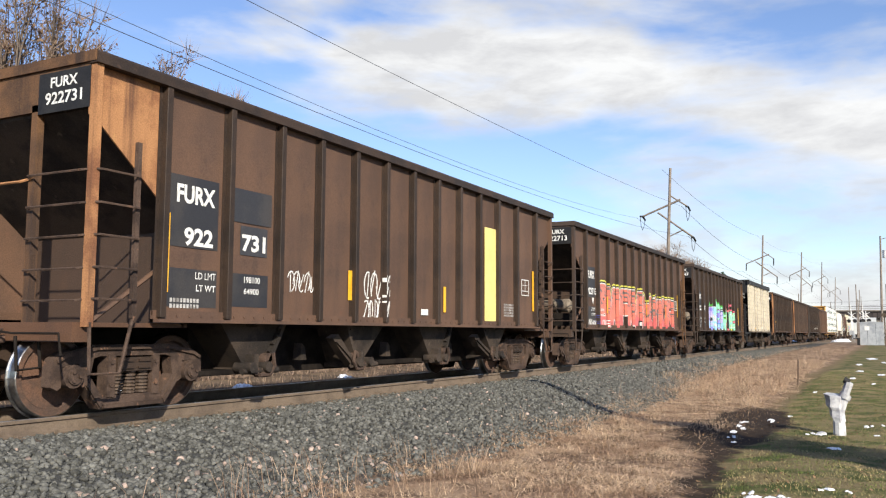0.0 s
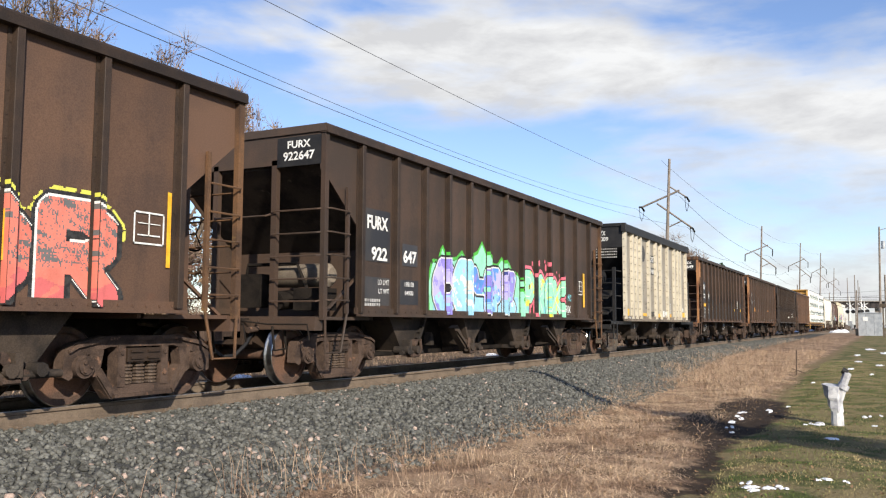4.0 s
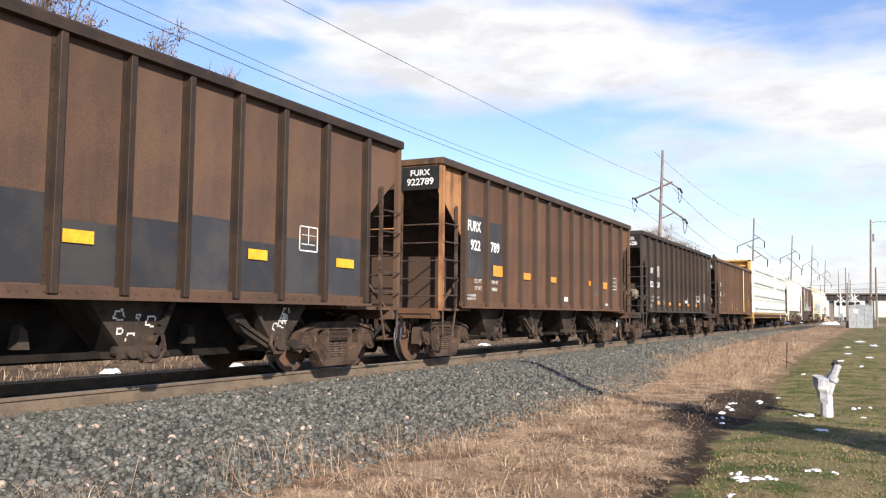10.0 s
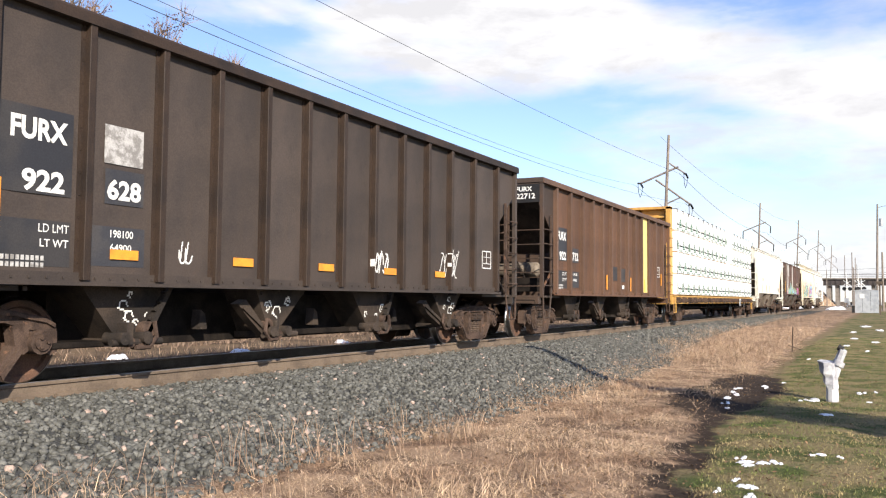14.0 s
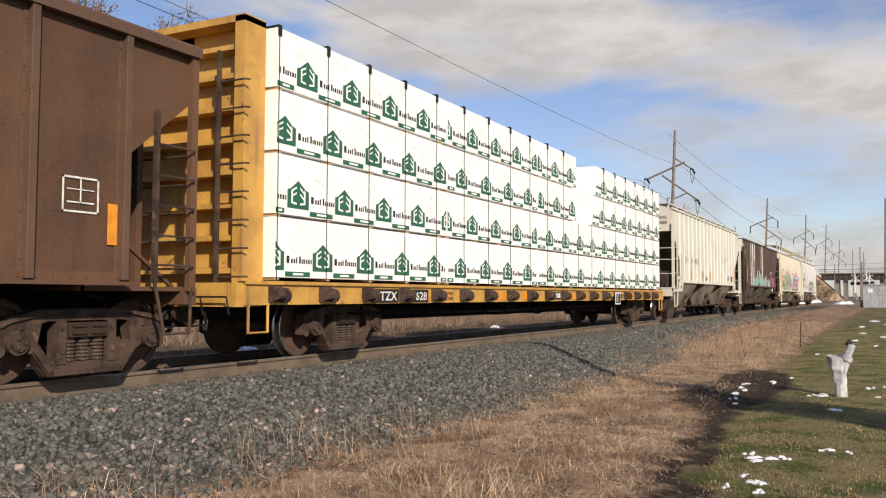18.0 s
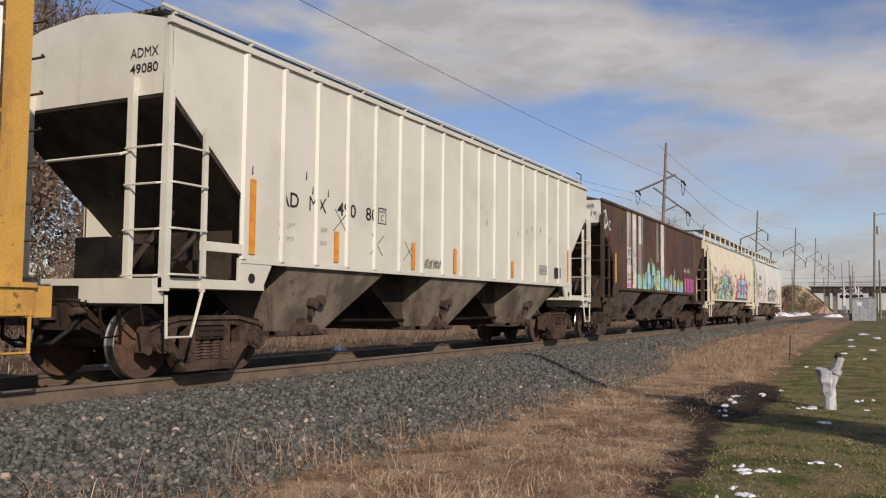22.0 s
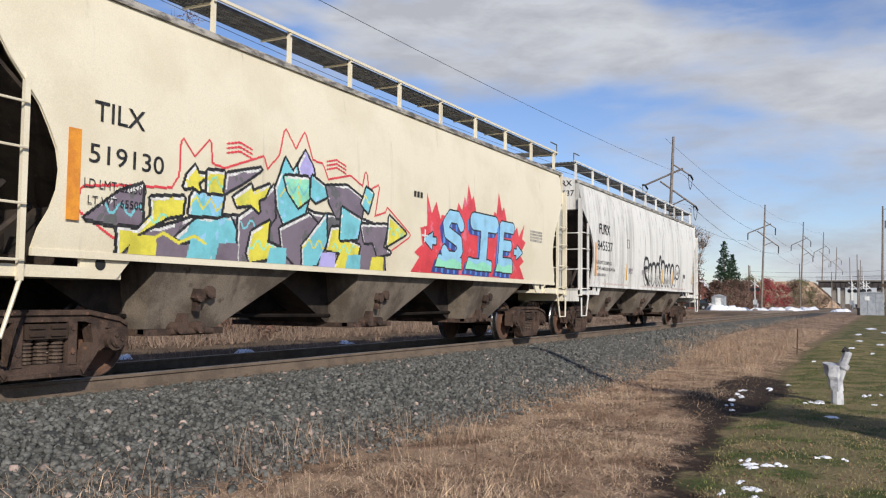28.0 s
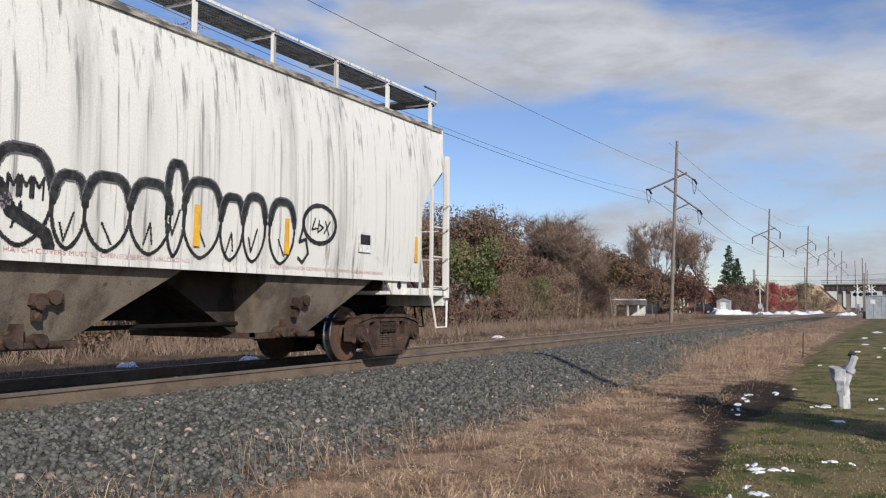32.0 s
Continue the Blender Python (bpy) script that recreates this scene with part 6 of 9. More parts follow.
def road_number(car, mark, first, last, x=1.25, patch=True, end_mark=True, one=False, z=0.0, zm=0.0, zn=0.0):
    if patch:
        plate(x - 0.06, 2.04, 1.98 + z, 2.86 + z, PATCH, car, "paint_patch", -1.501, 0.002)
        plate(2.47, 3.02, 1.97 + z, 2.36 + z, PATCH, car, "paint_patch", -1.501, 0.002)
        plate(x - 0.06, 2.04, 1.25, 1.72, PATCH, car, "paint_patch", -1.501, 0.002)
        plate(2.3, 3.05, 1.28, 1.72, PATCH, car, "paint_patch", -1.501, 0.002)
    lettering(mark, x + 0.06, x + 0.72, 2.52 + z + zm, 2.75 + z + zm, WHITE, car, -1.506, 0.034)
    if one:
        lettering(first + last, x + 0.04, x + 0.9, 2.06 + z, 2.26 + z, WHITE, car, -1.506, 0.034)
    else:
        lettering(first, x + 0.2, x + 0.7, 2.0 + z + zn, 2.23 + z + zn, WHITE, car, -1.506, 0.034)
        lettering(last, 2.5, 2.98, 2.02 + z + zn, 2.25 + z + zn, WHITE, car, -1.506, 0.034)
    capacity_stencils(car, 1.66)
    lettering("198100", 2.56, 2.88, 1.6, 1.685, WHITE, car, -1.506, 0.01)
    lettering("64900", 2.56, 2.86, 1.45, 1.53, WHITE, car, -1.506, 0.01)
    bars(1.25, 1.75, 1.22, 1.36, 9, FADED, car, rows=2, y=-1.504)
    if end_mark:
        plate_end = Shape().box(-0.008, -0.002, -1.5, -0.66, 3.38, 3.84)
        part("paint_patch", plate_end, BLACK, car)
        lettering(mark, -0.86, -1.3, 3.66, 3.78, WHITE, car, -0.012, 0.024, "end")
        lettering(first + last, -0.78, -1.38, 3.47, 3.61, WHITE, car, -0.012, 0.024, "end")


def hopper_a():
    car = open_hopper(-101.13, BROWN, RUST, "dusty brown steel open-top hopper car with rusty orange end framing", gusset=RUST)
    road_number(car, "FURX", "922", "731")
    plate(1.1, 1.2, 1.42, 2.37, YELLOW, car)
    plate(5.0, 5.12, 1.46, 1.93, YELLOW, car)
    plate(8.26, 8.36, 1.34, 1.83, YELLOW, car)
    plate(12.86, 12.96, 1.47, 2.43, YELLOW, car)
    plate(10.14, 10.72, 1.2, 3.2, PALEYELLOW, car, "yellow_panel", label="pale yellow painted panel")
    data_box(car, 12.22, 1.82)
    plate(7.38, 7.64, 1.27, 1.38, WHITE, car, "placard")
    plate(2.22, 3.1, 2.4, 2.85, PATCH, car, "paint_patch", -1.501, 0.002)
    bars(11.2, 11.76, 1.3, 1.6, 8, FADED, car, y=-1.504, rows=5, gap=0.5)
    return car


def hopper_b():
    car = open_hopper(-85.3, BROWN, DARKBROWN, "dusty brown steel hopper car with red block-letter graffiti", tank=True, rear=OCHRE)
    road_number(car, "FURX", "922", "713", one=True)
    plate(1.12, 1.2, 1.5, 2.5, YELLOW, car)
    plate(12.84, 12.9, 1.6, 2.5, YELLOW, car)
    data_box(car, 12.35, 1.85)
    return car


def hopper_c():
    car = open_hopper(-69.35, DARKBROWN, DARKBROWN, "dark brown hopper car with blue and green graffiti", tank=True, rear=OCHRE)
    road_number(car, "FURX", "922", "647")
    plate(12.5, 12.64, 1.41, 2.36, YELLOW, car)
    data_box(car, 12.02, 1.75)
    plate(11.85, 12.1, 1.2, 1.27, FADED, car, "placard")
    return car


def hopper_e():
    car = open_hopper(-40.6, BROWN, RUST, "dark weathered hopper car with orange rusted end and yellow reflectors", gusset=RUST)
    road_number(car, "FURX", "922", "649", patch=False, zm=0.05, zn=0.16)
    plate(1.14, 2.12, 1.96, 2.95, PATCH, car, "paint_patch", -1.5005, 0.001)
    plate(2.28, 3.18, 1.95, 2.52, PATCH, car, "paint_patch", -1.5005, 0.001)
    for x0, x1, z in ((1.16, 2.02, 1.78), (3.35, 3.75, 1.66), (5.2, 5.6, 1.66), (7.15, 7.55, 1.66), (10.1, 10.5, 1.66), (12.2, 12.7, 1.66)):
        plate(x0, x1, z, z + 0.14, YELLOW, car)
    for i in range(12):
        plate(RIBS[i] + 0.05, RIBS[i + 1] - 0.05, 1.22, 1.9 + 0.25 * ((i * 7) % 3) / 2, PATCH, car, "paint_patch", -1.5, 0.0015)
    data_box(car, 11.25, 1.85)
    return car


def hopper_f():
    # ribs darker than the panels: the shade at their edges is in the colour
    car = open_hopper(-24.87, REDBROWN, RUST, "red-brown hopper car with rusty orange end and orange reflectors", gusset=RUST, frame_paint=DARKBROWN)
    road_number(car, "FURX", "922", "789", patch=False, zm=0.16, zn=0.28)
    plate(1.16, 2.12, 1.7, 3.02, PATCH, car, "paint_patch", -1.501, 0.002)
    plate(2.28, 3.18, 1.72, 2.96, PATCH, car, "paint_patch", -1.501, 0.002)
    for x0, x1, z, h in ((2.6, 3.12, 1.78, 0.24), (4.4, 4.88, 1.78, 0.16), (6.3, 6.75, 1.78, 0.14), (9.6, 10.0, 1.8, 0.14), (11.1, 11.5, 1.75, 0.2)):
        plate(x0, x1, z, z + h, ORANGE, car)
    data_box(car, 12.15, 1.75)
    plate(7.4, 7.7, 1.3, 1.42, WHITE, car, "placard")
    plate(11.3, 11.6, 1.22, 1.3, FADED, car, "placard")
    return car


def hopper_g():
    car = open_hopper(-9.05, CHARCOAL, CHARCOAL, "charcoal-black open-top hopper car with white stencils", tank=True)
    road_number(car, "FURX", "922", "628")
    plate(1.12, 1.22, 1.6, 2.1, ORANGE, car)
    plate(2.45, 3.0, 2.42, 2.85, FADED, car, "paint_patch", -1.501, 0.002)
    for x0, x1 in ((2.55, 2.95), (4.55, 4.95), (6.45, 6.85), (8.35, 8.75), (10.2, 10.6)):
        plate(x0, x1, 1.36, 1.47, ORANGE, car)
    data_box(car, 12.35, 1.6)
    return car


def hopper_h():
    car = open_hopper(6.72, REDBROWN, DARKBROWN, "red-brown hopper car with one pale yellow panel", tank=True, gusset=DARKBROWN, frame_paint=BROWN)
    road_number(car, "FURX", "922", "712")
    for x, z0, z1 in ((5.66, 1.27, 1.72), (8.42, 1.25, 1.7), (12.82, 1.5, 1.95)):
        plate(x, x + 0.13, z0, z1, ORANGE, car)
    plate(10.12, 10.72, 1.22, 3.88, PALEYELLOW, car, "yellow_panel", label="pale yellow painted panel")
    plate(10.3, 10.4, 1.25, 1.7, YELLOW, car, y=-1.527)
    data_box(car, 12.25, 1.82)
    plate(7.42, 7.66, 1.31, 1.43, WHITE, car, "placard")
    plate(6.28, 6.95, 1.56, 2.0, PATCH, car, "paint_patch", -1.501, 0.002)
    plate(7.2, 7.88, 1.54, 1.97, PATCH, car, "paint_patch", -1.501, 0.002)
    plate(8.2, 8.45, 1.6, 1.95, PATCH, car, "paint_patch", -1.501, 0.002)
    return car


def aluminium_hopper():
    L = 9.75
    car = thing("aluminium_hopper_car", "silver-grey aluminium hopper car with bare posts and black top", "freight car", "cars of the freight train")
    ROLLING.append((car, -52.7))
    posts = (0.12, 1.02, 1.52, 2.08, 3.24, 4.29, 5.04, 6.16, 7.34, 7.94, 8.42, 9.52)
    for side in (-1, 1):
        y = side * 1.5
        for i, x in enumerate(posts):
            r = Shape().prism([(x - 0.1, y), (x - 0.075, y + side * 0.1), (x + 0.075, y + side * 0.1), (x + 0.1, y)], "z", 1.12, 3.98)
            po = part("post", r, ALURIB, car)
            rv = Shape()
            for j in range(12):
                z = 1.2 + j * 0.25
                rv.box(x - 0.105, x - 0.085, min(y + side * 0.02, y + side * 0.07), max(y + side * 0.02, y + side * 0.07), z, z + 0.03)
            tagged(part("rivet", rv, ALU, po), kind="stuff")
        for i in range(len(posts) - 1):
            a, b = posts[i], posts[i + 1]
            p = Shape().box(a, b, min(y, y - side * 0.012), max(y, y - side * 0.012), 1.12, 3.98)
            for j in range(int((b - a) / 0.09)):
                x = a + 0.05 + j * 0.09
                p.box(x, x + 0.012, min(y, y + side * 0.006), max(y, y + side * 0.006), 3.02 - 0.0 * j, 3.035)
            pn = part("side_panel", p, ALU, car)
            bolt = Shape()
            for j in range(int((b - a) / 0.12) + 3):
                u = (j + 0.5) / (int((b - a) / 0.12) + 3)
                bolt.box(a + 0.12 + u * (b - a - 0.26), a + 0.14 + u * (b - a - 0.26), min(y, y + side * 0.012), max(y, y + side * 0.012), 1.5 + 1.3 * u, 1.525 + 1.3 * u)
                bolt.box(a + 0.12 + u * (b - a - 0.26), a + 0.14 + u * (b - a - 0.26), min(y, y + side * 0.012), max(y, y + side * 0.012), 1.16, 1.185)
            tagged(part("rivet", bolt, CHUTE, pn), kind="stuff")
        o = side * 1.64
        part("top_chord", Shape().prism([(min(y, o), 3.96), (max(y, o), 3.96), (max(y, o), 4.18), (max(y, o) - 0.03, 4.22), (min(y, o) + 0.03, 4.22), (min(y, o), 4.18)], "x", -0.1, L + 0.1), BLACK, car)
        s = Shape().box(-0.05, L + 0.05, min(y, o), max(y, o), 1.04, 1.1)
        s.box(-0.05, L + 0.05, min(y, y + side * 0.04), max(y, y + side * 0.04), 1.04, 1.2)
        part("side_sill", s, GREYCHUTE, car)
    for x, w in ((0.0, 1), (L, -1)):
        e = Shape().box(min(x, x + w * 0.04), max(x, x + w * 0.04), -1.5, 1.5, 3.45, 4.2)
        e.box(min(x - w * 0.04, x + w * 0.08), max(x - w * 0.04, x + w * 0.08), -1.62, 1.62, 4.14, 4.24)
        part("end_plate", e, BLACK, car)
        part("slope_sheet", Shape().prism([(x + w * 0.03, 3.5), (x + w * 0.06, 3.4), (x + w * 2.6, 1.0), (x + w * 2.6, 1.1)], "y", -1.48, 1.48), BLACK, car)
        part("end_bulkhead", Shape().box(min(x + w * 0.9, x + w * 0.95), max(x + w * 0.9, x + w * 0.95), -1.4, 1.4, 1.0, 2.5), BLACK, car)
        part("end_platform", Shape().box(min(x - w * 1.45, x + w), max(x - w * 1.45, x + w), -1.5, 1.5, 0.94, 1.04).box(min(x - w * 1.45, x - w * 1.35), max(x - w * 1.45, x - w * 1.35), -1.5, 1.5, 0.8, 1.08), BLACK, car)
        for yp in (-1.42, -0.75, 0.3, 1.4):
            part("end_post", Shape().box(min(x - w * 0.75, x - w * 0.68), max(x - w * 0.75, x - w * 0.68), yp - 0.05, yp + 0.05, 1.0, 2.75), BLACK, car)
        for z in (1.45, 1.85, 2.25, 2.65):
            part("rung", Shape().tube([(x - w * 0.72, -1.42, z), (x - w * 0.76, -0.75, z)], 0.016, 5), BLACK, car)
            part("rung", Shape().tube([(x - w * 0.7, -1.46, z), (x - w * 0.1, -1.46, z)], 0.016, 5), BLACK, car)
        part("air_reservoir", Shape().cyl((x - w * 0.35, -1.0, 2.45), (x - w * 0.35, 0.2, 2.45), 0.2, 14), BLACK, car)
        q = Shape().box(min(x - w * 0.2, x - w * 0.6), max(x - w * 0.2, x - w * 0.6), -0.6, -0.2, 1.1, 1.9)
        q.prism([(x - w * 0.1, 1.9), (x - w * 0.7, 1.75), (x - w * 0.7, 1.82), (x - w * 0.1, 2.05)], "y", -1.2, 0.8)
        q.prism([(x - w * 0.1, 1.4), (x - w * 0.7, 1.25), (x - w * 0.7, 1.32), (x - w * 0.1, 1.5)], "y", -1.2, 0.8)
        part("brake_gear", q, BLACK, car)
        part("stirrup_step", Shape().tube([(x - w * 0.72, -1.5, 1.0), (x - w * 0.72, -1.5, 0.5), (x - w * 1.1, -1.5, 0.5), (x - w * 1.1, -1.5, 1.0)], 0.022, 6), BLACK, car)
        coupler(car, x - w * 1.2, -w)
    disc = Shape().add([(2.63 + 0.27 * math.cos(6.283 * i / 32), -1.506, 3.42 + 0.29 * math.sin(6.283 * i / 32)) for i in range(32)], [tuple(range(32))])
    part("round_patch", disc, PATCH, car, "dark round painted patch")
    for x0, x1, z0, z1 in ((3.42, 4.18, 3.17, 3.44), (3.42, 4.18, 2.74, 3.0), (4.4, 4.92, 2.64, 2.92)):
        plate(x0, x1, z0, z1, BLACK, car, "paint_patch", -1.502, 0.002)
    lettering("NDYX", 3.47, 4.15, 3.2, 3.4, WHITE, car, -1.507, 0.02)
    lettering("9140", 3.5, 4.14, 2.77, 2.96, WHITE, car, -1.507, 0.02)
    lettering("09", 4.5, 4.86, 2.68, 2.88, WHITE, car, -1.507, 0.02)
    lettering("LD LMT", 2.85, 3.13, 1.63, 1.7, INK, car, -1.506, 0.006)
    lettering("LT WT", 2.85, 3.08, 1.48, 1.55, INK, car, -1.506, 0.006)
    lettering("32800", 3.42, 3.62, 1.63, 1.7, INK, car, -1.506, 0.006)
    lettering("53200", 3.42, 3.62, 1.48, 1.55, INK, car, -1.506, 0.006)
    bars(3.45, 4.1, 1.15, 1.4, 10, INK, car, rows=4)
    for x0, x1, z0, z1 in ((0.24, 0.66, 1.23, 1.45), (2.5, 2.96, 1.23, 1.33), (4.42, 5.0, 1.2, 1.33), (6.3, 6.85, 1.22, 1.33), (8.56, 9.32, 1.23, 1.42)):
        plate(x0, x1, z0, z1, YELLOW, car)
    for x0, x1, z0, z1 in ((0.24, 0.4, 1.5, 1.72), (5.42, 5.68, 1.23, 1.45), (5.8, 6.05, 1.28, 1.42), (8.9, 9.05, 1.45, 1.6)):
        plate(x0, x1, z0, z1, WHITE, car, "placard")
    data_box(car, 6.35, 1.36)
    lettering("2 INCH HF COMP SHOES", 0.32, 1.0, 1.14, 1.18, WHITE, car, -1.545, 0.004)
    lettering("NDYX", -0.55, -0.95, 3.85, 4.0, WHITE, car, -0.012, 0.012, "end")
    lettering("914009", -0.5, -1.04, 3.66, 3.8, WHITE, car, -0.012, 0.012, "end")
    s = Shape()
    for r in range(4):
        for i in range(12):
            s.box(0.0, -0.006, -0.62 - i * 0.06, -0.66 - i * 0.06, 3.38 - r * 0.09, 3.42 - r * 0.09)
    tagged(part("stencil", s, FADED, car), kind="stuff")
    part("centre_sill", Shape().box(-1.4, L + 1.4, -0.25, 0.25, 0.72, 1.0), UNDER, car)
    for i, (x0, x1, b0, b1, ch) in enumerate(((1.6, 2.9, 1.95, 2.15, "B"), (4.6, 5.9, 4.95, 5.15, "C"), (7.4, 8.6, 7.75, 7.95, "A"))):
        hopper_bay(car, x0, x1, b0, b1, 1.05, 0.46, 1.3, 1.22, CHUTE)
        lettering(ch, x0 + 0.45, x0 + 0.56, 0.8, 0.95, WHITE, car, -1.31, 0.01)
    # added dark box in place of the shade under the body
    part("under_hood", Shape().box(1.8, 8.2, -0.7, 0.7, 0.6, 1.0), UNDER, car)
    for xc in (0.05, L - 0.05):
        truck(car, xc, TRUCKGREY)
    return car


def logo(g, white, x, z, w, h, x0, x1):
    """A solid house-shaped mark with a stepped arrow left clear in it, cut off where the package ends."""
    hold = lambda v: min(x1, max(x0, v))

    def flat(s, y, pts):
        s.add([(hold(x + a * w), y, z + b * h) for a, b in pts], [tuple(range(len(pts)))])

    flat(g, -1.547, [(0, 0.04), (1, 0.04), (1, 0.66), (0.86, 0.7), (0.5, 1.0), (0.14, 0.7), (0, 0.66)])
    for pts in ([(0.17, 0.2), (0.24, 0.19), (0.24, 0.7), (0.17, 0.64)], [(0.76, 0.19), (0.83, 0.2), (0.83, 0.64), (0.76, 0.7)],
                [(0.24, 0.19), (0.42, 0.16), (0.42, 0.23), (0.24, 0.26)], [(0.58, 0.16), (0.76, 0.19), (0.76, 0.26), (0.58, 0.23)],
                [(0.24, 0.62), (0.42, 0.72), (0.42, 0.79), (0.24, 0.69)], [(0.24, 0.44), (0.42, 0.54), (0.42, 0.6), (0.24, 0.5)],
                [(0.58, 0.72), (0.76, 0.55), (0.76, 0.63), (0.58, 0.79)], [(0.58, 0.5), (0.76, 0.34), (0.76, 0.42), (0.58, 0.57)]):
        flat(white, -1.549, pts)


def bundle(car, x0, x1, z0, z1, first):
    rr = random.Random(int(x0 * 100 + z0 * 10))
    wrap = Shape()
    for side in (-1, 1):
        a, b = (side * 1.54, side * 0.12)
        wrap.box(x0, x1, min(a, b), max(a, b), z0 + 0.035, z1 - 0.012)
    bd = part("lumber_package", wrap, WRAP, car, "plastic-wrapped lumber package printed in green")
    x = x0 + 0.03
    while x < x1 - 0.25:
        part("spacer", Shape().box(x, x + 0.1, -1.52, 1.5, z0, z0 + 0.035), WOOD, bd)
        x += 1.2
    x = first
    while x > x0 - 0.3:
        x -= 1.165
    while x < x1 + 0.05:
        g, white, t = Shape(), Shape(), Shape()
        if x + 0.5 > x0 + 0.06 and x < x1 - 0.06:
            logo(g, white, x, z0 + 0.12, 0.5, 0.42, x0 + 0.01, x1 - 0.01)
        a, b = max(x0 + 0.01, x + 0.53), min(x1 - 0.01, x + 1.1)
        if b > a + 0.05:
            g.box(a, b, -1.547, -1.541, z0 + 0.05, z0 + 0.12)
            white.box(a + (b - a) * 0.3, a + (b - a) * 0.72, -1.549, -1.547, z0 + 0.07, z0 + 0.1)
        q = x + 0.56
        for i, (wd, tall, gap) in enumerate(((0.08, 0.12, 0.02), (0.045, 0.075, 0.014), (0.04, 0.075, 0.014), (0.035, 0.1, 0.04), (0.045, 0.12, 0.012), (0.03, 0.075, 0.012), (0.045, 0.075, 0.014), (0.04, 0.075, 0.014), (0.045, 0.075, 0.014), (0.03, 0.075, 0.0))):
            if x0 + 0.02 < q and q + wd < x1 - 0.02:
                t.box(q, q + wd * 0.72, -1.547, -1.541, z0 + 0.24, z0 + 0.24 + tall * 0.85)
            q += wd + gap
        x += 1.165
        if g.v:
            part("printed_mark", g, GREEN, bd, "green house-shaped print")
        if white.v:
            tagged(part("clear_line", white, WRAP, bd), kind="stuff")
        if t.v:
            tagged(part("printed_line", t, INK, bd), kind="stuff")
    fold = Shape()
    for i in range(int((x1 - x0) * 5)):
        a = rr.uniform(x0 + 0.05, x1 - 0.4)
        zc = rr.uniform(z0 + 0.5, z1 - 0.08)
        l = rr.uniform(0.1, 0.4)
        d = -rr.uniform(0.1, 0.45) * l * 2
        if zc + d < z0 + 0.1:
            continue
        fold.prism([(a, zc), (a + l * 0.5, zc + d * 0.5 + 0.014), (a + l, zc + d), (a + l * 0.5, zc + d * 0.5 - 0.01)], "y", -1.5455, -1.539)
    tagged(part("wrap_fold", fold, WRAP, bd), kind="stuff")


def lumber_car():
    car = thing("lumber_car", "yellow centre-beam flat car loaded with white-wrapped lumber", "freight car", "cars of the freight train")
    ROLLING.append((car, 21.68))
    for side in (-1, 1):
        y0, y1 = sorted((side * 1.4, side * 1.52))
        part("side_sill", Shape().box(0.1, 23.15, y0, y1, 0.82, 1.14).box(0.1, 23.15, min(side * 1.3, side * 1.56), max(side * 1.3, side * 1.56), 1.1, 1.15), LUMBERYELLOW, car)
        for i in range(19):
            x = 0.6 + i * 1.165
            p = Shape().box(x - 0.02, x + 0.16, min(side * 1.52, side * 1.6), max(side * 1.52, side * 1.6), 0.86, 1.08)
            p.cyl((x + 0.0, side * 1.62, 0.95), (x + 0.24, side * 1.62, 0.95), 0.075, 9)
            p.cyl((x + 0.19, side * 1.62, 0.95), (x + 0.24, side * 1.62, 0.95), 0.11, 10)
            p.cyl((x + 0.07, side * 1.58, 1.03), (x + 0.07, side * 1.68, 1.03), 0.045, 8)
            p.box(x - 0.01, x + 0.15, min(side * 1.52, side * 1.64), max(side * 1.52, side * 1.64), 1.0, 1.03)
            part("winch", p, TRUCK, car)
    for x, w in ((0.2, 1), (23.12, -1)):
        b = Shape().box(min(x + w * 0.3, x + w * 0.36), max(x + w * 0.3, x + w * 0.36), -1.34, 1.34, 1.1, 4.72)
        part("bulkhead", b, LUMBERYELLOW, car, "yellow ribbed steel end bulkhead")
        for z in (1.25, 1.7, 2.15, 2.6, 3.05, 3.5, 3.95, 4.35):
            part("bulkhead_rib", Shape().prism([(min(x + w * 0.08, x + w * 0.3), z), (max(x + w * 0.08, x + w * 0.3), z), (max(x + w * 0.08, x + w * 0.3), z + 0.1), (min(x + w * 0.08, x + w * 0.3), z + 0.07)], "y", -1.3, 1.3), LUMBERYELLOW, car)
        for side in (-1, 1):
            y0, y1 = sorted((side * 1.2, side * 1.37))
            part("corner_post", Shape().prism([(min(x, x + w * 0.44), 0.8), (max(x, x + w * 0.44), 0.8), (max(x, x + w * 0.44), 4.78), (min(x, x + w * 0.44), 4.78)], "y", y0, y1), LUMBERYELLOW, car)
        part("bulkhead_cap", Shape().box(min(x, x + w * 0.44), max(x, x + w * 0.44), -1.37, 1.37, 4.7, 4.8), LUMBERYELLOW, car)
        part("end_sill", Shape().box(min(x - w * 0.25, x + w * 0.05), max(x - w * 0.25, x + w * 0.05), -1.5, 1.5, 0.8, 1.12), LUMBERYELLOW, car)
        for i in range(8):
            part("rung", Shape().tube([(x - w * 0.02, -1.5, 1.2 + i * 0.38), (x - w * 0.08, -1.45, 1.2 + i * 0.38), (x - w * 0.08, -1.0, 1.2 + i * 0.38)], 0.014, 5), TRUCK, car)
        part("ladder_stile", Shape().box(min(x - w * 0.1, x - w * 0.05), max(x - w * 0.1, x - w * 0.05), -1.02, -0.97, 1.1, 4.3), TRUCK, car)
        part("stirrup_step", Shape().tube([(x, -1.5, 0.9), (x, -1.5, 0.45), (x + w * 0.4, -1.5, 0.45), (x + w * 0.4, -1.5, 0.9)], 0.022, 6), LUMBERYELLOW, car)
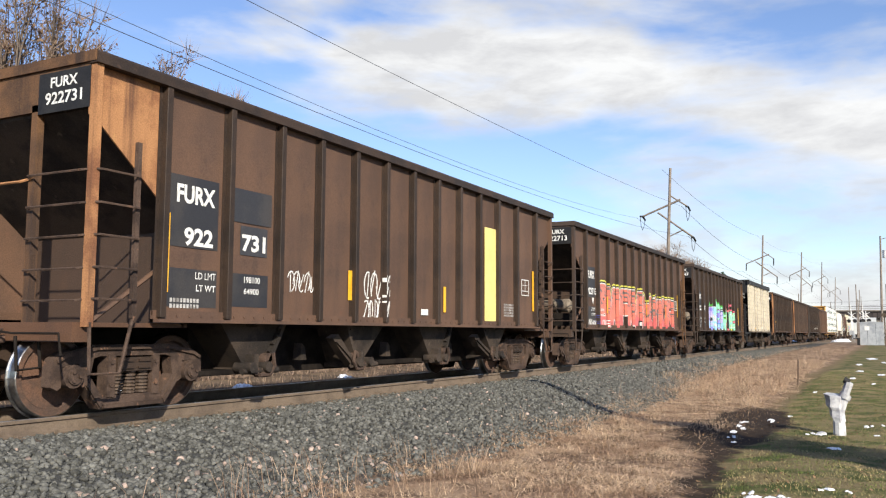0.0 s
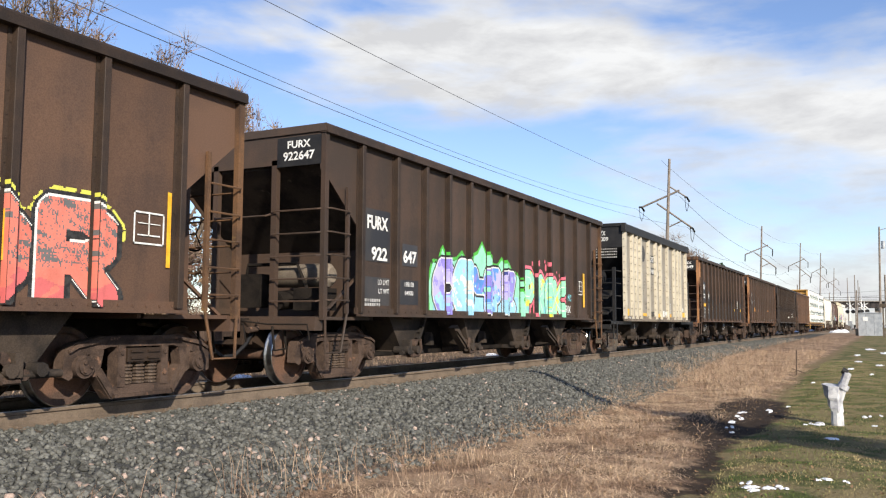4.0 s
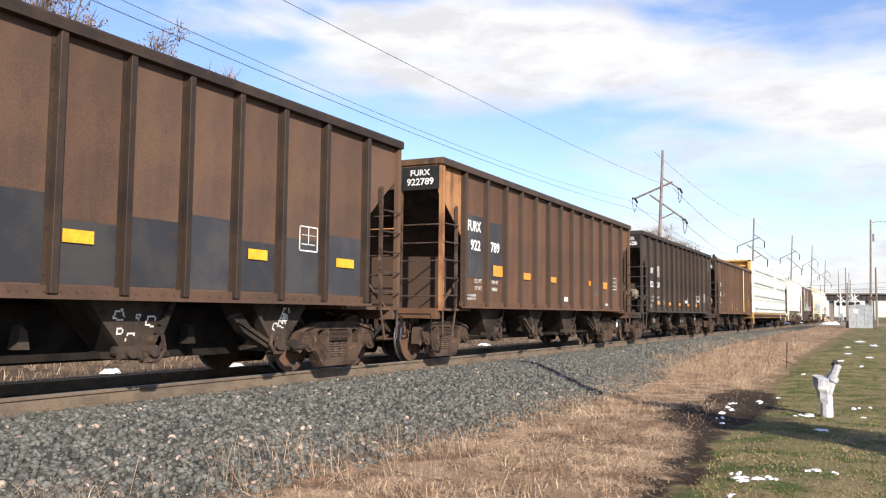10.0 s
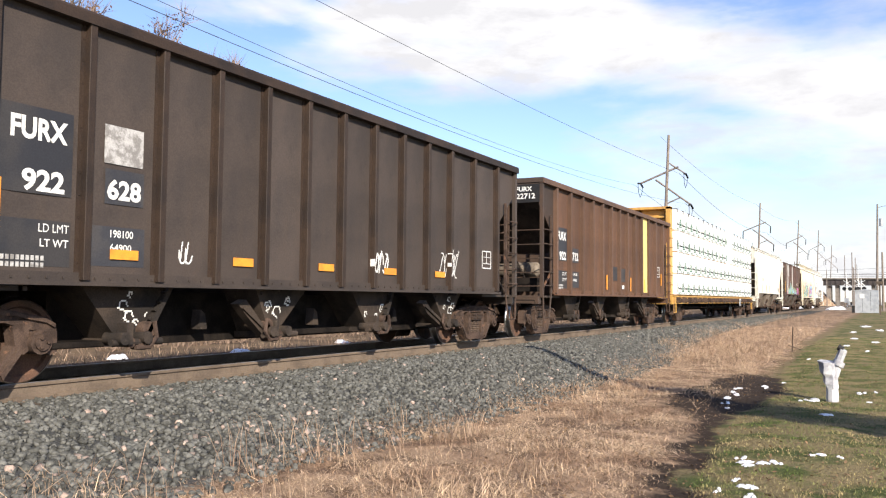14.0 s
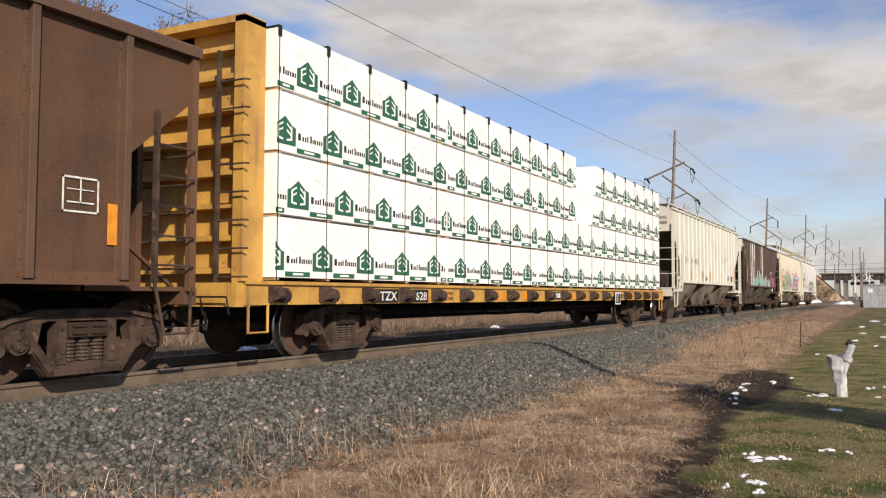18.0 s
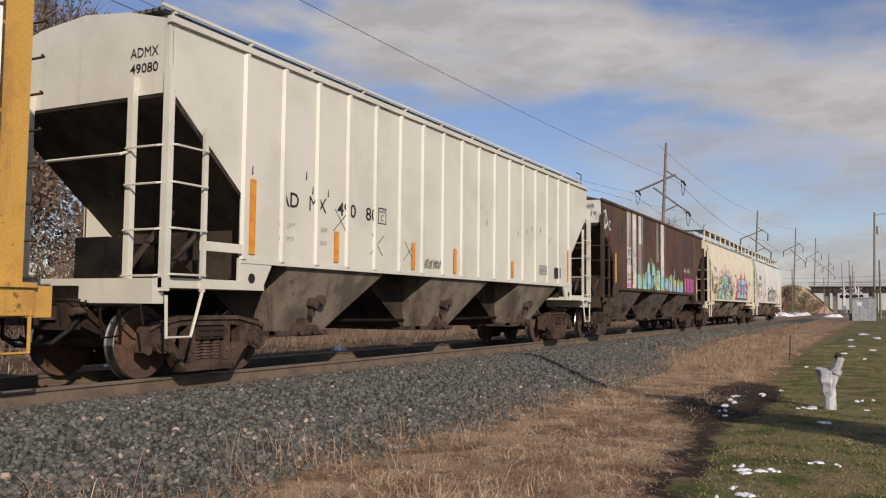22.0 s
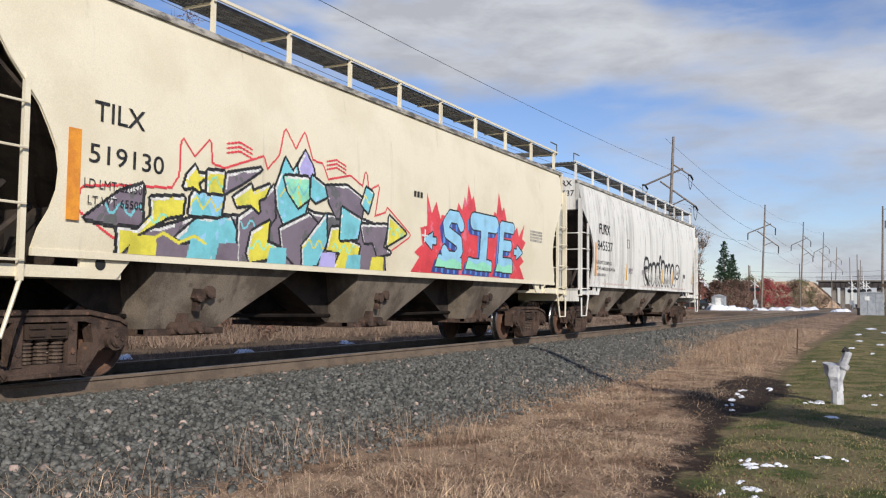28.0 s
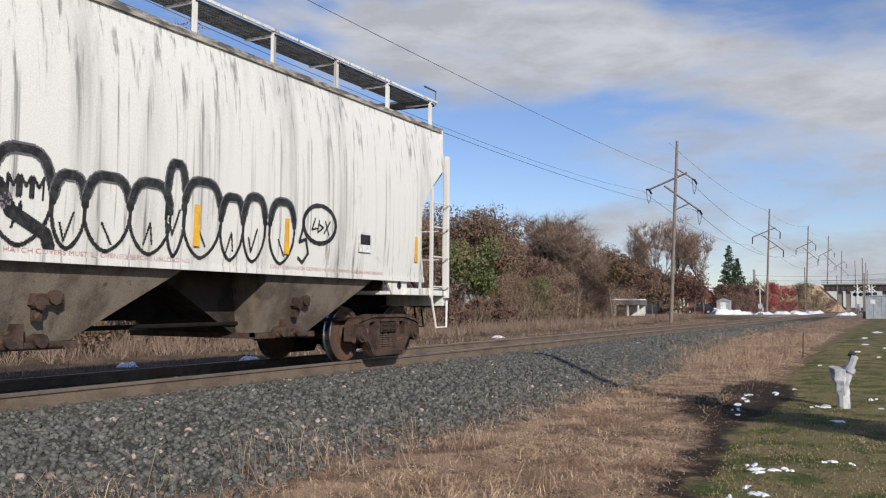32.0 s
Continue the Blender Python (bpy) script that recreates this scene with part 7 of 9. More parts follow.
        coupler(car, x - w * 0.25, -w)
    cb = Shape().box(0.6, 22.7, -0.08, 0.08, 1.1, 4.55)
    cb.box(0.5, 22.8, -0.16, 0.16, 4.55, 4.78)
    part("centre_beam", cb, LUMBERYELLOW, car)
    part("deck", Shape().box(0.2, 23.05, -1.4, 1.4, 1.02, 1.12), TRUCK, car)
    part("centre_sill", Shape().box(-0.1, 23.35, -0.28, 0.28, 0.6, 1.02).box(3.5, 19.5, -0.5, 0.5, 0.5, 0.9), UNDER, car)
    for i in range(14):
        x = 2.4 + i * 1.4
        part("cross_bearer", Shape().prism([(-1.4, 1.02), (1.4, 1.02), (1.4, 0.86), (0.3, 0.6), (-0.3, 0.6), (-1.4, 0.86)], "x", x, x + 0.08), UNDER, car)
    pipe = Shape().tube([(3.2, -1.2, 0.66), (9.0, -1.2, 0.62), (14.0, -1.2, 0.66), (19.6, -1.2, 0.64)], 0.03, 6)
    for i in range(9):
        pipe.cyl((3.4 + i * 2.0, -1.2, 0.64), (3.4 + i * 2.0, -1.2, 0.95), 0.025, 5)
    part("brake_pipe", pipe, UNDER, car)
    zs = (1.17, 2.06, 2.95, 3.84, 4.72)
    cols = ((0.68, 5.79), (5.83, 10.5), (10.54, 14.72), (14.76, 18.45), (18.49, 22.66))
    first = ((3.88, 3.27, 4.11, 4.62), (6.15, 6.68, 6.19, 6.68), (11.15, 11.09, 11.63, 11.5), (15.26, 15.66, 15.45, 15.65), (19.32, 19.27, 19.66, 19.41))
    for c, (a, b) in enumerate(cols):
        for k in range(4):
            x0, x1 = a, b
            if c == 2 and k >= 2:
                x1 = 13.4
            if c == 3 and k == 3:
                x0 = 15.1
            bundle(car, x0, x1, zs[k], zs[k + 1], first[c][k])
    for i in range(19):
        x = 0.72 + i * 1.165
        if 13.45 < x < 15.05:
            part("strap", Shape().box(x - 0.007, x + 0.007, -1.554, -1.549, 1.12, 2.95), BLACK, car)
            continue
        part("strap", Shape().box(x - 0.007, x + 0.007, -1.554, -1.549, 1.12, 4.72).box(x - 0.03, x + 0.03, -1.56, -1.2, 4.72, 4.75).box(x - 0.035, x + 0.035, -1.566, -1.55, 4.6, 4.74), BLACK, car)
    for x0, x1 in ((3.2, 4.06), (4.3, 5.12)):
        plate(x0, x1, 0.83, 1.06, BLACK, car, "paint_patch", -1.521, 0.004)
    lettering("TTZX", 3.28, 4.0, 0.87, 1.02, WHITE, car, -1.53, 0.015)
    lettering("84628", 4.36, 5.06, 0.87, 1.02, WHITE, car, -1.53, 0.015)
    lettering("LD LMT 199600", 5.46, 6.1, 0.97, 1.03, INK, car, -1.53, 0.004)
    lettering("LT WT 63500", 5.46, 6.1, 0.87, 0.93, INK, car, -1.53, 0.004)
    lettering("RSH 75", 17.58, 18.04, 0.9, 1.0, INK, car, -1.53, 0.008)
    plate(11.5, 12.2, 0.86, 1.05, BLACK, car, "logo_panel", -1.523, 0.004)
    for x0, x1 in ((11.55, 11.72), (11.76, 11.93), (11.97, 12.14)):
        plate(x0, x1, 0.9, 1.02, WHITE, car, "logo_shape", -1.529, 0.003)
    part("air_reservoir", Shape().cyl((9.3, -0.95, 0.7), (10.3, -0.95, 0.7), 0.19, 12).cyl((9.22, -0.95, 0.7), (9.3, -0.95, 0.7), 0.13, 12).cyl((10.3, -0.95, 0.7), (10.38, -0.95, 0.7), 0.13, 12), UNDER, car)
    part("control_valve", Shape().box(10.75, 11.05, -1.1, -0.8, 0.55, 0.88).box(10.82, 10.98, -1.16, -1.1, 0.6, 0.78), UNDER, car)
    part("brake_cylinder", Shape().cyl((11.4, -0.95, 0.68), (11.95, -0.95, 0.68), 0.17, 12).cyl((11.95, -0.95, 0.68), (12.02, -0.95, 0.68), 0.2, 12).cyl((12.02, -0.95, 0.68), (12.45, -0.95, 0.68), 0.03, 6), UNDER, car)
    plate(16.46, 17.0, 0.7, 1.06, WHITE, car, "stencil_panel", -1.7, 0.01)
    plate(16.5, 16.96, 0.74, 1.02, BLACK, car, "stencil_panel", -1.711, 0.002)
    bars(16.54, 16.8, 0.77, 1.0, 5, FADED, car, y=-1.715, rows=4)
    for x0, x1 in ((5.4, 5.95), (8.2, 8.7), (9.6, 10.1), (13.0, 13.5), (18.7, 19.3), (21.0, 21.4)):
        plate(x0, x1, 0.86, 1.03, ORANGE, car, y=-1.523)
    for xc in (3.1, 20.88):
        truck(car, xc, TRUCK)
    return car


def edge_of(pts):
    """x of the side sheet's end at height z, from (z, x) pairs, top down."""
    def at(z):
        for (z0, x0), (z1, x1) in zip(pts[:-1], pts[1:]):
            if z1 <= z <= z0:
                return x0 + (x1 - x0) * (z0 - z) / (z0 - z1)
        return pts[0][1] if z > pts[0][0] else pts[-1][1]
    return at


def covered_hopper(ft, L, paint, label, edge, prof, zlist, sill, chute, ribs=None, roof=4.62, post=None, low=0.55, board=True, boards_z=4.78, inner=None, rib_out=0.035, front=0.0):
    car = thing("covered_hopper_car", label, "freight car", "cars of the freight train")
    ROLLING.append((car, ft))
    post = post or paint
    # recess sheets default to soot with the recess shade mixed into the colour
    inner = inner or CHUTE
    for side in (-1, 1):
        s = Shape()
        nx = 24
        vs, fs = [], []
        for z in zlist:
            e = edge(z)
            for i in range(nx + 1):
                vs.append((e + front + (L - 2 * e - front) * i / nx, side * prof(z), z))
        for k in range(len(zlist) - 1):
            for i in range(nx):
                a = k * (nx + 1) + i
                f = (a, a + 1, a + nx + 2, a + nx + 1)
                fs.append(f if side < 0 else f[::-1])
        s.add(vs, fs, ribs is None)
        s.add([(x, y - side * 0.03, z) for x, y, z in vs], [f[::-1] for f in fs], ribs is None)
        part("side_sheet", s, paint, car)
        yb = side * prof(sill)
        part("side_sill", Shape().box(edge(sill) + front, L - edge(sill), min(yb - side * 0.03, yb + side * 0.012), max(yb - side * 0.03, yb + side * 0.012), sill - 0.07, sill + 0.004), paint, car)
        for x, w in ((front, 1), (L, -1)):
            bp = Shape().prism([(x + w * 1.42, sill), (x + w * 2.15, sill), (x + w * 1.9, 1.14), (x + w * 1.42, 1.14)], "y", min(side * 1.5, side * 1.46), max(side * 1.5, side * 1.46))
            part("jacking_plate", bp, paint, car)
            hole = Shape().cyl((x + w * 1.68, side * 1.505, 1.3), (x + w * 1.68, side * 1.5, 1.3), 0.07, 12)
            part("lift_hole", hole, BLACK, car)
            part("platform_side", Shape().box(min(x, x + w * 1.5), max(x, x + w * 1.5), min(side * 1.46, side * 1.56), max(side * 1.46, side * 1.56), 1.14, 1.26), paint, car)
            part("corner_post", Shape().box(min(x, x + w * 0.09), max(x, x + w * 0.09), min(side * 1.5, side * 1.6), max(side * 1.5, side * 1.6), 1.1, 3.8), post, car)
        if ribs:
            for x in ribs:
                z1 = zlist[-1] - 0.02
                z0 = zlist[0]
                y = side * 1.5
                part("rib", Shape().prism([(x - 0.07, y), (x - 0.03, y + side * rib_out), (x + 0.03, y + side * rib_out), (x + 0.07, y)], "z", z0 - 0.02, z1), paint, car)
        part("eave_rail", Shape().box(front + 0.05, L - 0.05, min(side * (prof(zlist[-1]) - 0.02), side * (prof(zlist[-1]) + 0.05)), max(side * (prof(zlist[-1]) - 0.02), side * (prof(zlist[-1]) + 0.05)), zlist[-1] - 0.05, zlist[-1] + 0.03), EAVE if paint in (CREAM, DIRTYWHITE) else paint, car)
    ye = prof(zlist[-1])
    ze = zlist[-1]
    rf = [[(x, -ye, ze), (x, -0.8, ze + (roof - ze) * 0.7), (x, 0, roof), (x, 0.8, ze + (roof - ze) * 0.7), (x, ye, ze)] for x in (front + 0.13, L - 0.13)]
    part("roof", Shape().loft(rf), paint, car)
    for x, w in ((front, 1), (L, -1)):
        ep = Shape().prism([(-1.5, 3.5), (1.5, 3.5), (1.5, ze), (0.8, ze + (roof - ze) * 0.7), (0, roof), (-0.8, ze + (roof - ze) * 0.7), (-1.5, ze)], "x", min(x + w * 0.08, x + w * 0.12), max(x + w * 0.08, x + w * 0.12))
        part("end_plate", ep, paint, car)
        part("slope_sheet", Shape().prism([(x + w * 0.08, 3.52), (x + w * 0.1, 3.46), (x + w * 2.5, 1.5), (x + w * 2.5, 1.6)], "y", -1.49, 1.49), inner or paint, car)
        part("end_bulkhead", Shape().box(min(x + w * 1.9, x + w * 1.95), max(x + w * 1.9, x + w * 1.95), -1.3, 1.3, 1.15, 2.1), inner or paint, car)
        part("end_platform", Shape().box(min(x - w * 0.02, x + w * 2.0), max(x - w * 0.02, x + w * 2.0), -1.46, 1.46, 1.14, 1.2).box(min(x - w * 0.08, x + w * 0.1), max(x - w * 0.08, x + w * 0.1), -1.5, 1.5, 0.95, 1.25), post, car)
        for yp in (-0.95, 0.95):
            part("end_post", Shape().box(min(x, x + w * 0.08), max(x, x + w * 0.08), yp - 0.045, yp + 0.045, 1.2, 3.72), post, car)
        part("grab_iron", Shape().tube([(x, -0.95, 2.8), (x - w * 0.08, -0.9, 2.76), (x - w * 0.08, 0.9, 2.76), (x, 0.95, 2.8)], 0.018, 5), post, car)
        ladder_and_steps(car, x, w, post, zs=(1.3, 1.85, 2.4, 2.85), top=3.15, yin=-0.95, reach=0.66, y=-1.58, low=low)
        part("brace", Shape().tube([(x + w * 0.3, -0.5, 1.2), (x + w * 1.2, -0.5, 2.2)], 0.045, 6).tube([(x + w * 0.3, -1.1, 1.2), (x + w * 1.1, -1.1, 1.9)], 0.04, 6), inner or paint, car)
        coupler(car, x - w * 0.08, -w)
    gear = Shape().cyl((front + 0.9, -0.7, 1.55), (front + 0.9, 0.5, 1.55), 0.2, 14)
    gear.box(front + 0.3, front + 0.6, -0.3, 0.3, 1.2, 1.8)
    part("air_reservoir", gear, UNDER, car)
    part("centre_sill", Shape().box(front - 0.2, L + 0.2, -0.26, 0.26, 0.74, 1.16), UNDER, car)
    for k in (2.55, 6.88, 11.25):
        a = k * L / 16.6 + front * 0.8
        bay = hopper_bay(car, a, a + 2.78, a + 0.12, a + 1.32, sill - 0.02, 0.55, 1.46, 1.14, chute)
        # dark wedge: shade on the bay's front slope, put into colour and shape
        shade_wedge = Shape().prism([(a - 1.5, sill - 0.03), (a + 0.02, sill - 0.03), (a + 0.14, 0.56), (a + 0.02, 0.56)], "y", -0.8, 0.8)
        part("slope_sheet", shade_wedge, CHUTE, car)
        part("bottom_flange", Shape().box(a + 0.06, a + 1.4, -1.2, -1.1, 0.5, 0.56), TRUCK, bay)
        vb = Shape().box(a + 0.72, a + 1.1, -1.36, -1.28, 0.94, 1.06)
        vb.cyl((a + 0.8, -1.4, 0.96), (a + 0.8, -1.3, 0.96), 0.07, 8).cyl((a + 0.98, -1.4, 1.02), (a + 0.98, -1.3, 1.02), 0.08, 8)
        vb.box(a + 0.78, a + 0.86, -1.34, -1.26, 0.78, 0.94)
        part("vibrator_bracket", vb, TRUCK, bay)
    pipe = Shape().tube([(2.2, -0.85, 0.72), (L / 2, -0.8, 0.66), (L - 2.2, -0.85, 0.72)], 0.03, 6)
    part("brake_pipe", pipe, UNDER, car)
    if board:
        for side in (-1, 1):
            b = Shape()
            y0 = side * 1.28
            for j in range(5):
                y = y0 - side * j * 0.11
                b.box(front + 0.1, L - 0.1, y - 0.012, y + 0.012, boards_z, boards_z + 0.05)
            for i in range(int((L - front) / 0.055) - 2):
                x = front + 0.12 + i * 0.055
                b.box(x, x + 0.02, min(y0, y0 - side * 0.44), max(y0, y0 - side * 0.44), boards_z, boards_z + 0.035)
            part("running_board", b, PLATFORM, car, "open steel roof walkway grating")
            yo = side * 1.37
            part("board_edge", Shape().box(front + 0.08, L - 0.08, min(yo, yo - side * 0.03), max(yo, yo - side * 0.03), boards_z + 0.045, boards_z + 0.085), paint, car)
            for i in range(int(L / 1.4)):
                x = front + 0.3 + i * (L - front - 0.6) / (int(L / 1.4) - 1)
                k = Shape().box(x - 0.022, x + 0.022, min(side * 1.36, side * 1.3), max(side * 1.36, side * 1.3), ze - 0.02, boards_z + 0.06)
                k.box(x - 0.02, x + 0.02, min(side * 1.36, side * 0.8), max(side * 1.36, side * 0.8), boards_z - 0.02, boards_z + 0.01)
                part("board_bracket", k, post, car)
        for x, w in ((front, 1), (L, -1)):
            part("end_walk", Shape().box(min(x + w * 0.1, x + w * 0.6), max(x + w * 0.1, x + w * 0.6), -1.3, 1.3, boards_z, boards_z + 0.04).tube([(x + w * 0.1, -1.34, boards_z), (x + w * 0.1, -1.34, boards_z + 0.28), (x + w * 0.55, -1.34, boards_z + 0.28)], 0.018, 5), PLATFORM, car)
    for xc in (front + 1.36, L - 1.36):
        truck(car, xc, TRUCK)
    return car


def levels(z0, z1, n):
    return [z0 + (z1 - z0) * i / n for i in range(n + 1)]


def hopper_j():
    ribs = [1.82 + i * 0.833 for i in range(17)]
    car = covered_hopper(46.15, 16.85, CREAMGREY, "pale grey ribbed covered hopper car", edge_of([(4.4, 0.12), (3.5, 0.16), (2.42, 1.44), (1.0, 1.44)]), lambda z: 1.5,
                         [1.57, 2.0, 2.42, 2.9, 3.5, 4.0, 4.4], 1.57, GREYCHUTE, ribs, roof=4.66, boards_z=4.54, front=0.33)
    for body, x0, x1 in (("AD", 2.58, 3.02), ("MX", 3.28, 3.72), ("490", 4.02, 4.55), ("80", 4.85, 5.2)):
        lettering(body, x0, x1, 2.36, 2.58, INK, car, -1.506, 0.012)
    s = Shape()
    for a, b, c, d in ((5.24, 5.5, 2.34, 2.355), (5.24, 5.5, 2.6, 2.615), (5.24, 5.255, 2.34, 2.615), (5.485, 5.5, 2.34, 2.615)):
        s.box(a, b, -1.508, -1.504, c, d)
    part("stencil_box", s, INK, car)
    lettering("PLATE", 5.28, 5.46, 2.53, 2.58, INK, car, -1.507, 0.003)
    lettering("C", 5.33, 5.41, 2.39, 2.5, INK, car, -1.507, 0.006)
    lettering("LD LMT", 2.58, 2.95, 2.06, 2.13, FADED, car, -1.506, 0.004)
    lettering("LT WT", 2.58, 2.92, 1.86, 1.93, FADED, car, -1.506, 0.004)
    lettering("221500", 3.4, 3.75, 2.06, 2.13, FADED, car, -1.506, 0.004)
    lettering("64500", 3.45, 3.75, 1.86, 1.93, FADED, car, -1.506, 0.004)
    for x, z0, z1 in ((1.92, 1.63, 2.65), (3.93, 1.62, 2.1), (6.4, 1.61, 2.1), (8.1, 1.6, 2.1), (11.1, 1.62, 2.0), (15.05, 1.62, 2.5)):
        plate(x, x + 0.12, z0, z1, ORANGE, car)
    lettering("ADMX", -0.85, -1.32, 3.98, 4.1, INK, car, 0.4, 0.008, "end")
    lettering("49080", -0.85, -1.32, 3.78, 3.9, INK, car, 0.4, 0.008, "end")
    s = Shape()
    for x, z in ((3.9, 2.3), (5.0, 2.0), (6.1, 1.95)):
        s.prism([(x, z - 0.2), (x + 0.015, z - 0.2), (x + 0.45, z + 0.15), (x + 0.43, z + 0.15)], "y", -1.507, -1.504)
        s.prism([(x + 0.05, z + 0.15), (x + 0.065, z + 0.15), (x + 0.4, z - 0.2), (x + 0.385, z - 0.2)], "y", -1.507, -1.504)
    part("chalk_mark", s, INK, car)
    plate(0.95, 1.75, 1.62, 1.74, CREAMGREY, car, "notice_strip", -1.55)
    s = Shape()
    rr = random.Random(5)
    for i in range(14):
        x = rr.uniform(1.8, 14)
        z = rr.choice((2.6, 2.7, 3.0, 2.8))
        s.prism([(x, z), (x + 0.03, z + 0.02), (x + 0.025, z + 0.14), (x + 0.01, z + 0.12)], "y", -1.506, -1.503)
    tagged(part("paint_chip", s, TRUCK, car), kind="stuff")
    bars(12.9, 13.6, 1.75, 2.0, 9, FADED, car, rows=4, gap=0.4)
    plate(14.0, 14.45, 1.7, 1.98, INK, car, "stencil_panel")
    return car


def hopper_k():
    ribs = [1.5 + i * 0.71 for i in range(20)]
    car = covered_hopper(64.3, 16.6, TCBROWN, "faded maroon covered hopper car with white stripes and blue graffiti", edge_of([(4.3, 0.05), (3.5, 0.08), (2.57, 1.38), (1.0, 1.5)]), lambda z: 1.5,
                         [1.6, 2.1, 2.57, 3.0, 3.5, 4.0, 4.27], 1.6, TRUCKGREY, ribs, roof=4.5, post=DARKBROWN, board=False, inner=DARKBROWN, rib_out=0.02)
    smeared = mat("smeared_white_stripe", (0.5, 0.48, 0.45), (0.14, 0.085, 0.07), 1.2, lo=0.4, hi=0.62, stretch=(5, 5, 0.35), rough=0.65, streak=(0.1, 0.06, 0.05), slo=0.5, shi=0.7, sscale=(9, 9, 0.3), fine=0.1)
    for x0, x1, z0, z1, paint in ((3.05, 3.6, 1.62, 3.0, WHITESTRIPE), (3.05, 3.6, 3.0, 4.24, smeared), (3.78, 4.43, 1.62, 4.24, WHITESTRIPE), (4.6, 5.2, 1.62, 3.2, smeared), (4.6, 5.2, 3.2, 4.24, WHITESTRIPE), (7.3, 7.62, 2.7, 4.24, smeared), (8.0, 8.72, 1.62, 4.24, WHITESTRIPE)):
        plate(x0, x1, z0, z1, paint, car, "white_stripe", -1.501, 0.002)
    plate(3.05, 3.6, 1.65, 1.78, mat("pink_paint", (0.6, 0.2, 0.42), (0.5, 0.15, 0.36), 4), car, "paint_patch", -1.504, 0.002)
    lettering("TC", 3.12, 3.55, 2.72, 2.92, INK, car, -1.508, 0.012)
    lettering("173", 3.08, 3.58, 2.4, 2.62, INK, car, -1.508, 0.012)
    lettering("WR", 3.85, 4.3, 2.66, 2.86, FADED, car, -1.508, 0.012)
    lettering("619", 3.82, 4.35, 2.34, 2.56, FADED, car, -1.508, 0.012)
    lettering("LD LMT", 3.1, 3.55, 2.02, 2.1, INK, car, -1.508, 0.005)
    lettering("LT WT", 3.1, 3.5, 1.86, 1.94, INK, car, -1.508, 0.005)
    plate(12.05, 14.4, 2.72, 3.95, mat("dark_maroon_patch", (0.06, 0.028, 0.028), (0.045, 0.024, 0.024), 2), car, "paint_patch", -1.502, 0.002)
    part("sign_plate", Shape().box(0.06, 0.079, -1.5, -0.45, 3.55, 4.25), WHITESTRIPE, car)
    lettering("TCWR", -0.8, -1.3, 4.0, 4.12, INK, car, 0.055, 0.008, "end")
    lettering("173619", -0.75, -1.35, 3.76, 3.9, INK, car, 0.055, 0.008, "end")
    for x, z0, z1 in ((1.56, 1.76, 2.7), (3.72, 1.76, 2.2), (7.1, 1.7, 2.15), (10.2, 1.7, 2.1), (12.4, 1.7, 2.1), (14.9, 1.65, 2.3)):
        plate(x, x + 0.12, z0, z1, YELLOW, car)
    return car


def round_side(z):
    return 1.6 - 0.05 * ((z - 2.5) / 1.0) ** 2 if z < 2.5 else 1.6 - 0.17 * ((z - 2.5) / 1.85) ** 2.6


def hopper_l():
    e = edge_of([(4.3, 0.25), (3.8, 0.25), (3.4, 0.36), (3.2, 0.52), (2.9, 0.78), (2.5, 1.0), (2.2, 1.06), (1.9, 1.02), (1.7, 0.88), (1.42, 0.8)])
    car = covered_hopper(82.2, 16.5, CREAM, "cream smooth-sided covered hopper car with bright graffiti", e, round_side,
                         levels(1.42, 4.3, 14), 1.42, GREYCHUTE, None, roof=4.6, boards_z=4.8)
    lettering("TILX", 1.45, 2.15, 2.83, 3.05, INK, car, -1.605, 0.008)
    lettering("519130", 1.4, 2.45, 2.37, 2.58, INK, car, -1.605, 0.008)
    lettering("LD LMT 220500", 1.35, 2.2, 2.1, 2.2, INK, car, -1.605, 0.004)
    lettering("LT WT 65500", 1.4, 2.15, 1.93, 2.02, INK, car, -1.605, 0.004)
    plate(1.14, 1.3, 1.74, 2.7, ORANGE, car, y=-1.6)
    bars(13.9, 14.7, 2.34, 2.62, 10, FADED, car, y=-1.606, rows=4, gap=0.4)
    bars(8.35, 8.7, 2.75, 2.9, 3, INK, car, y=-1.606, rows=1)
    return car


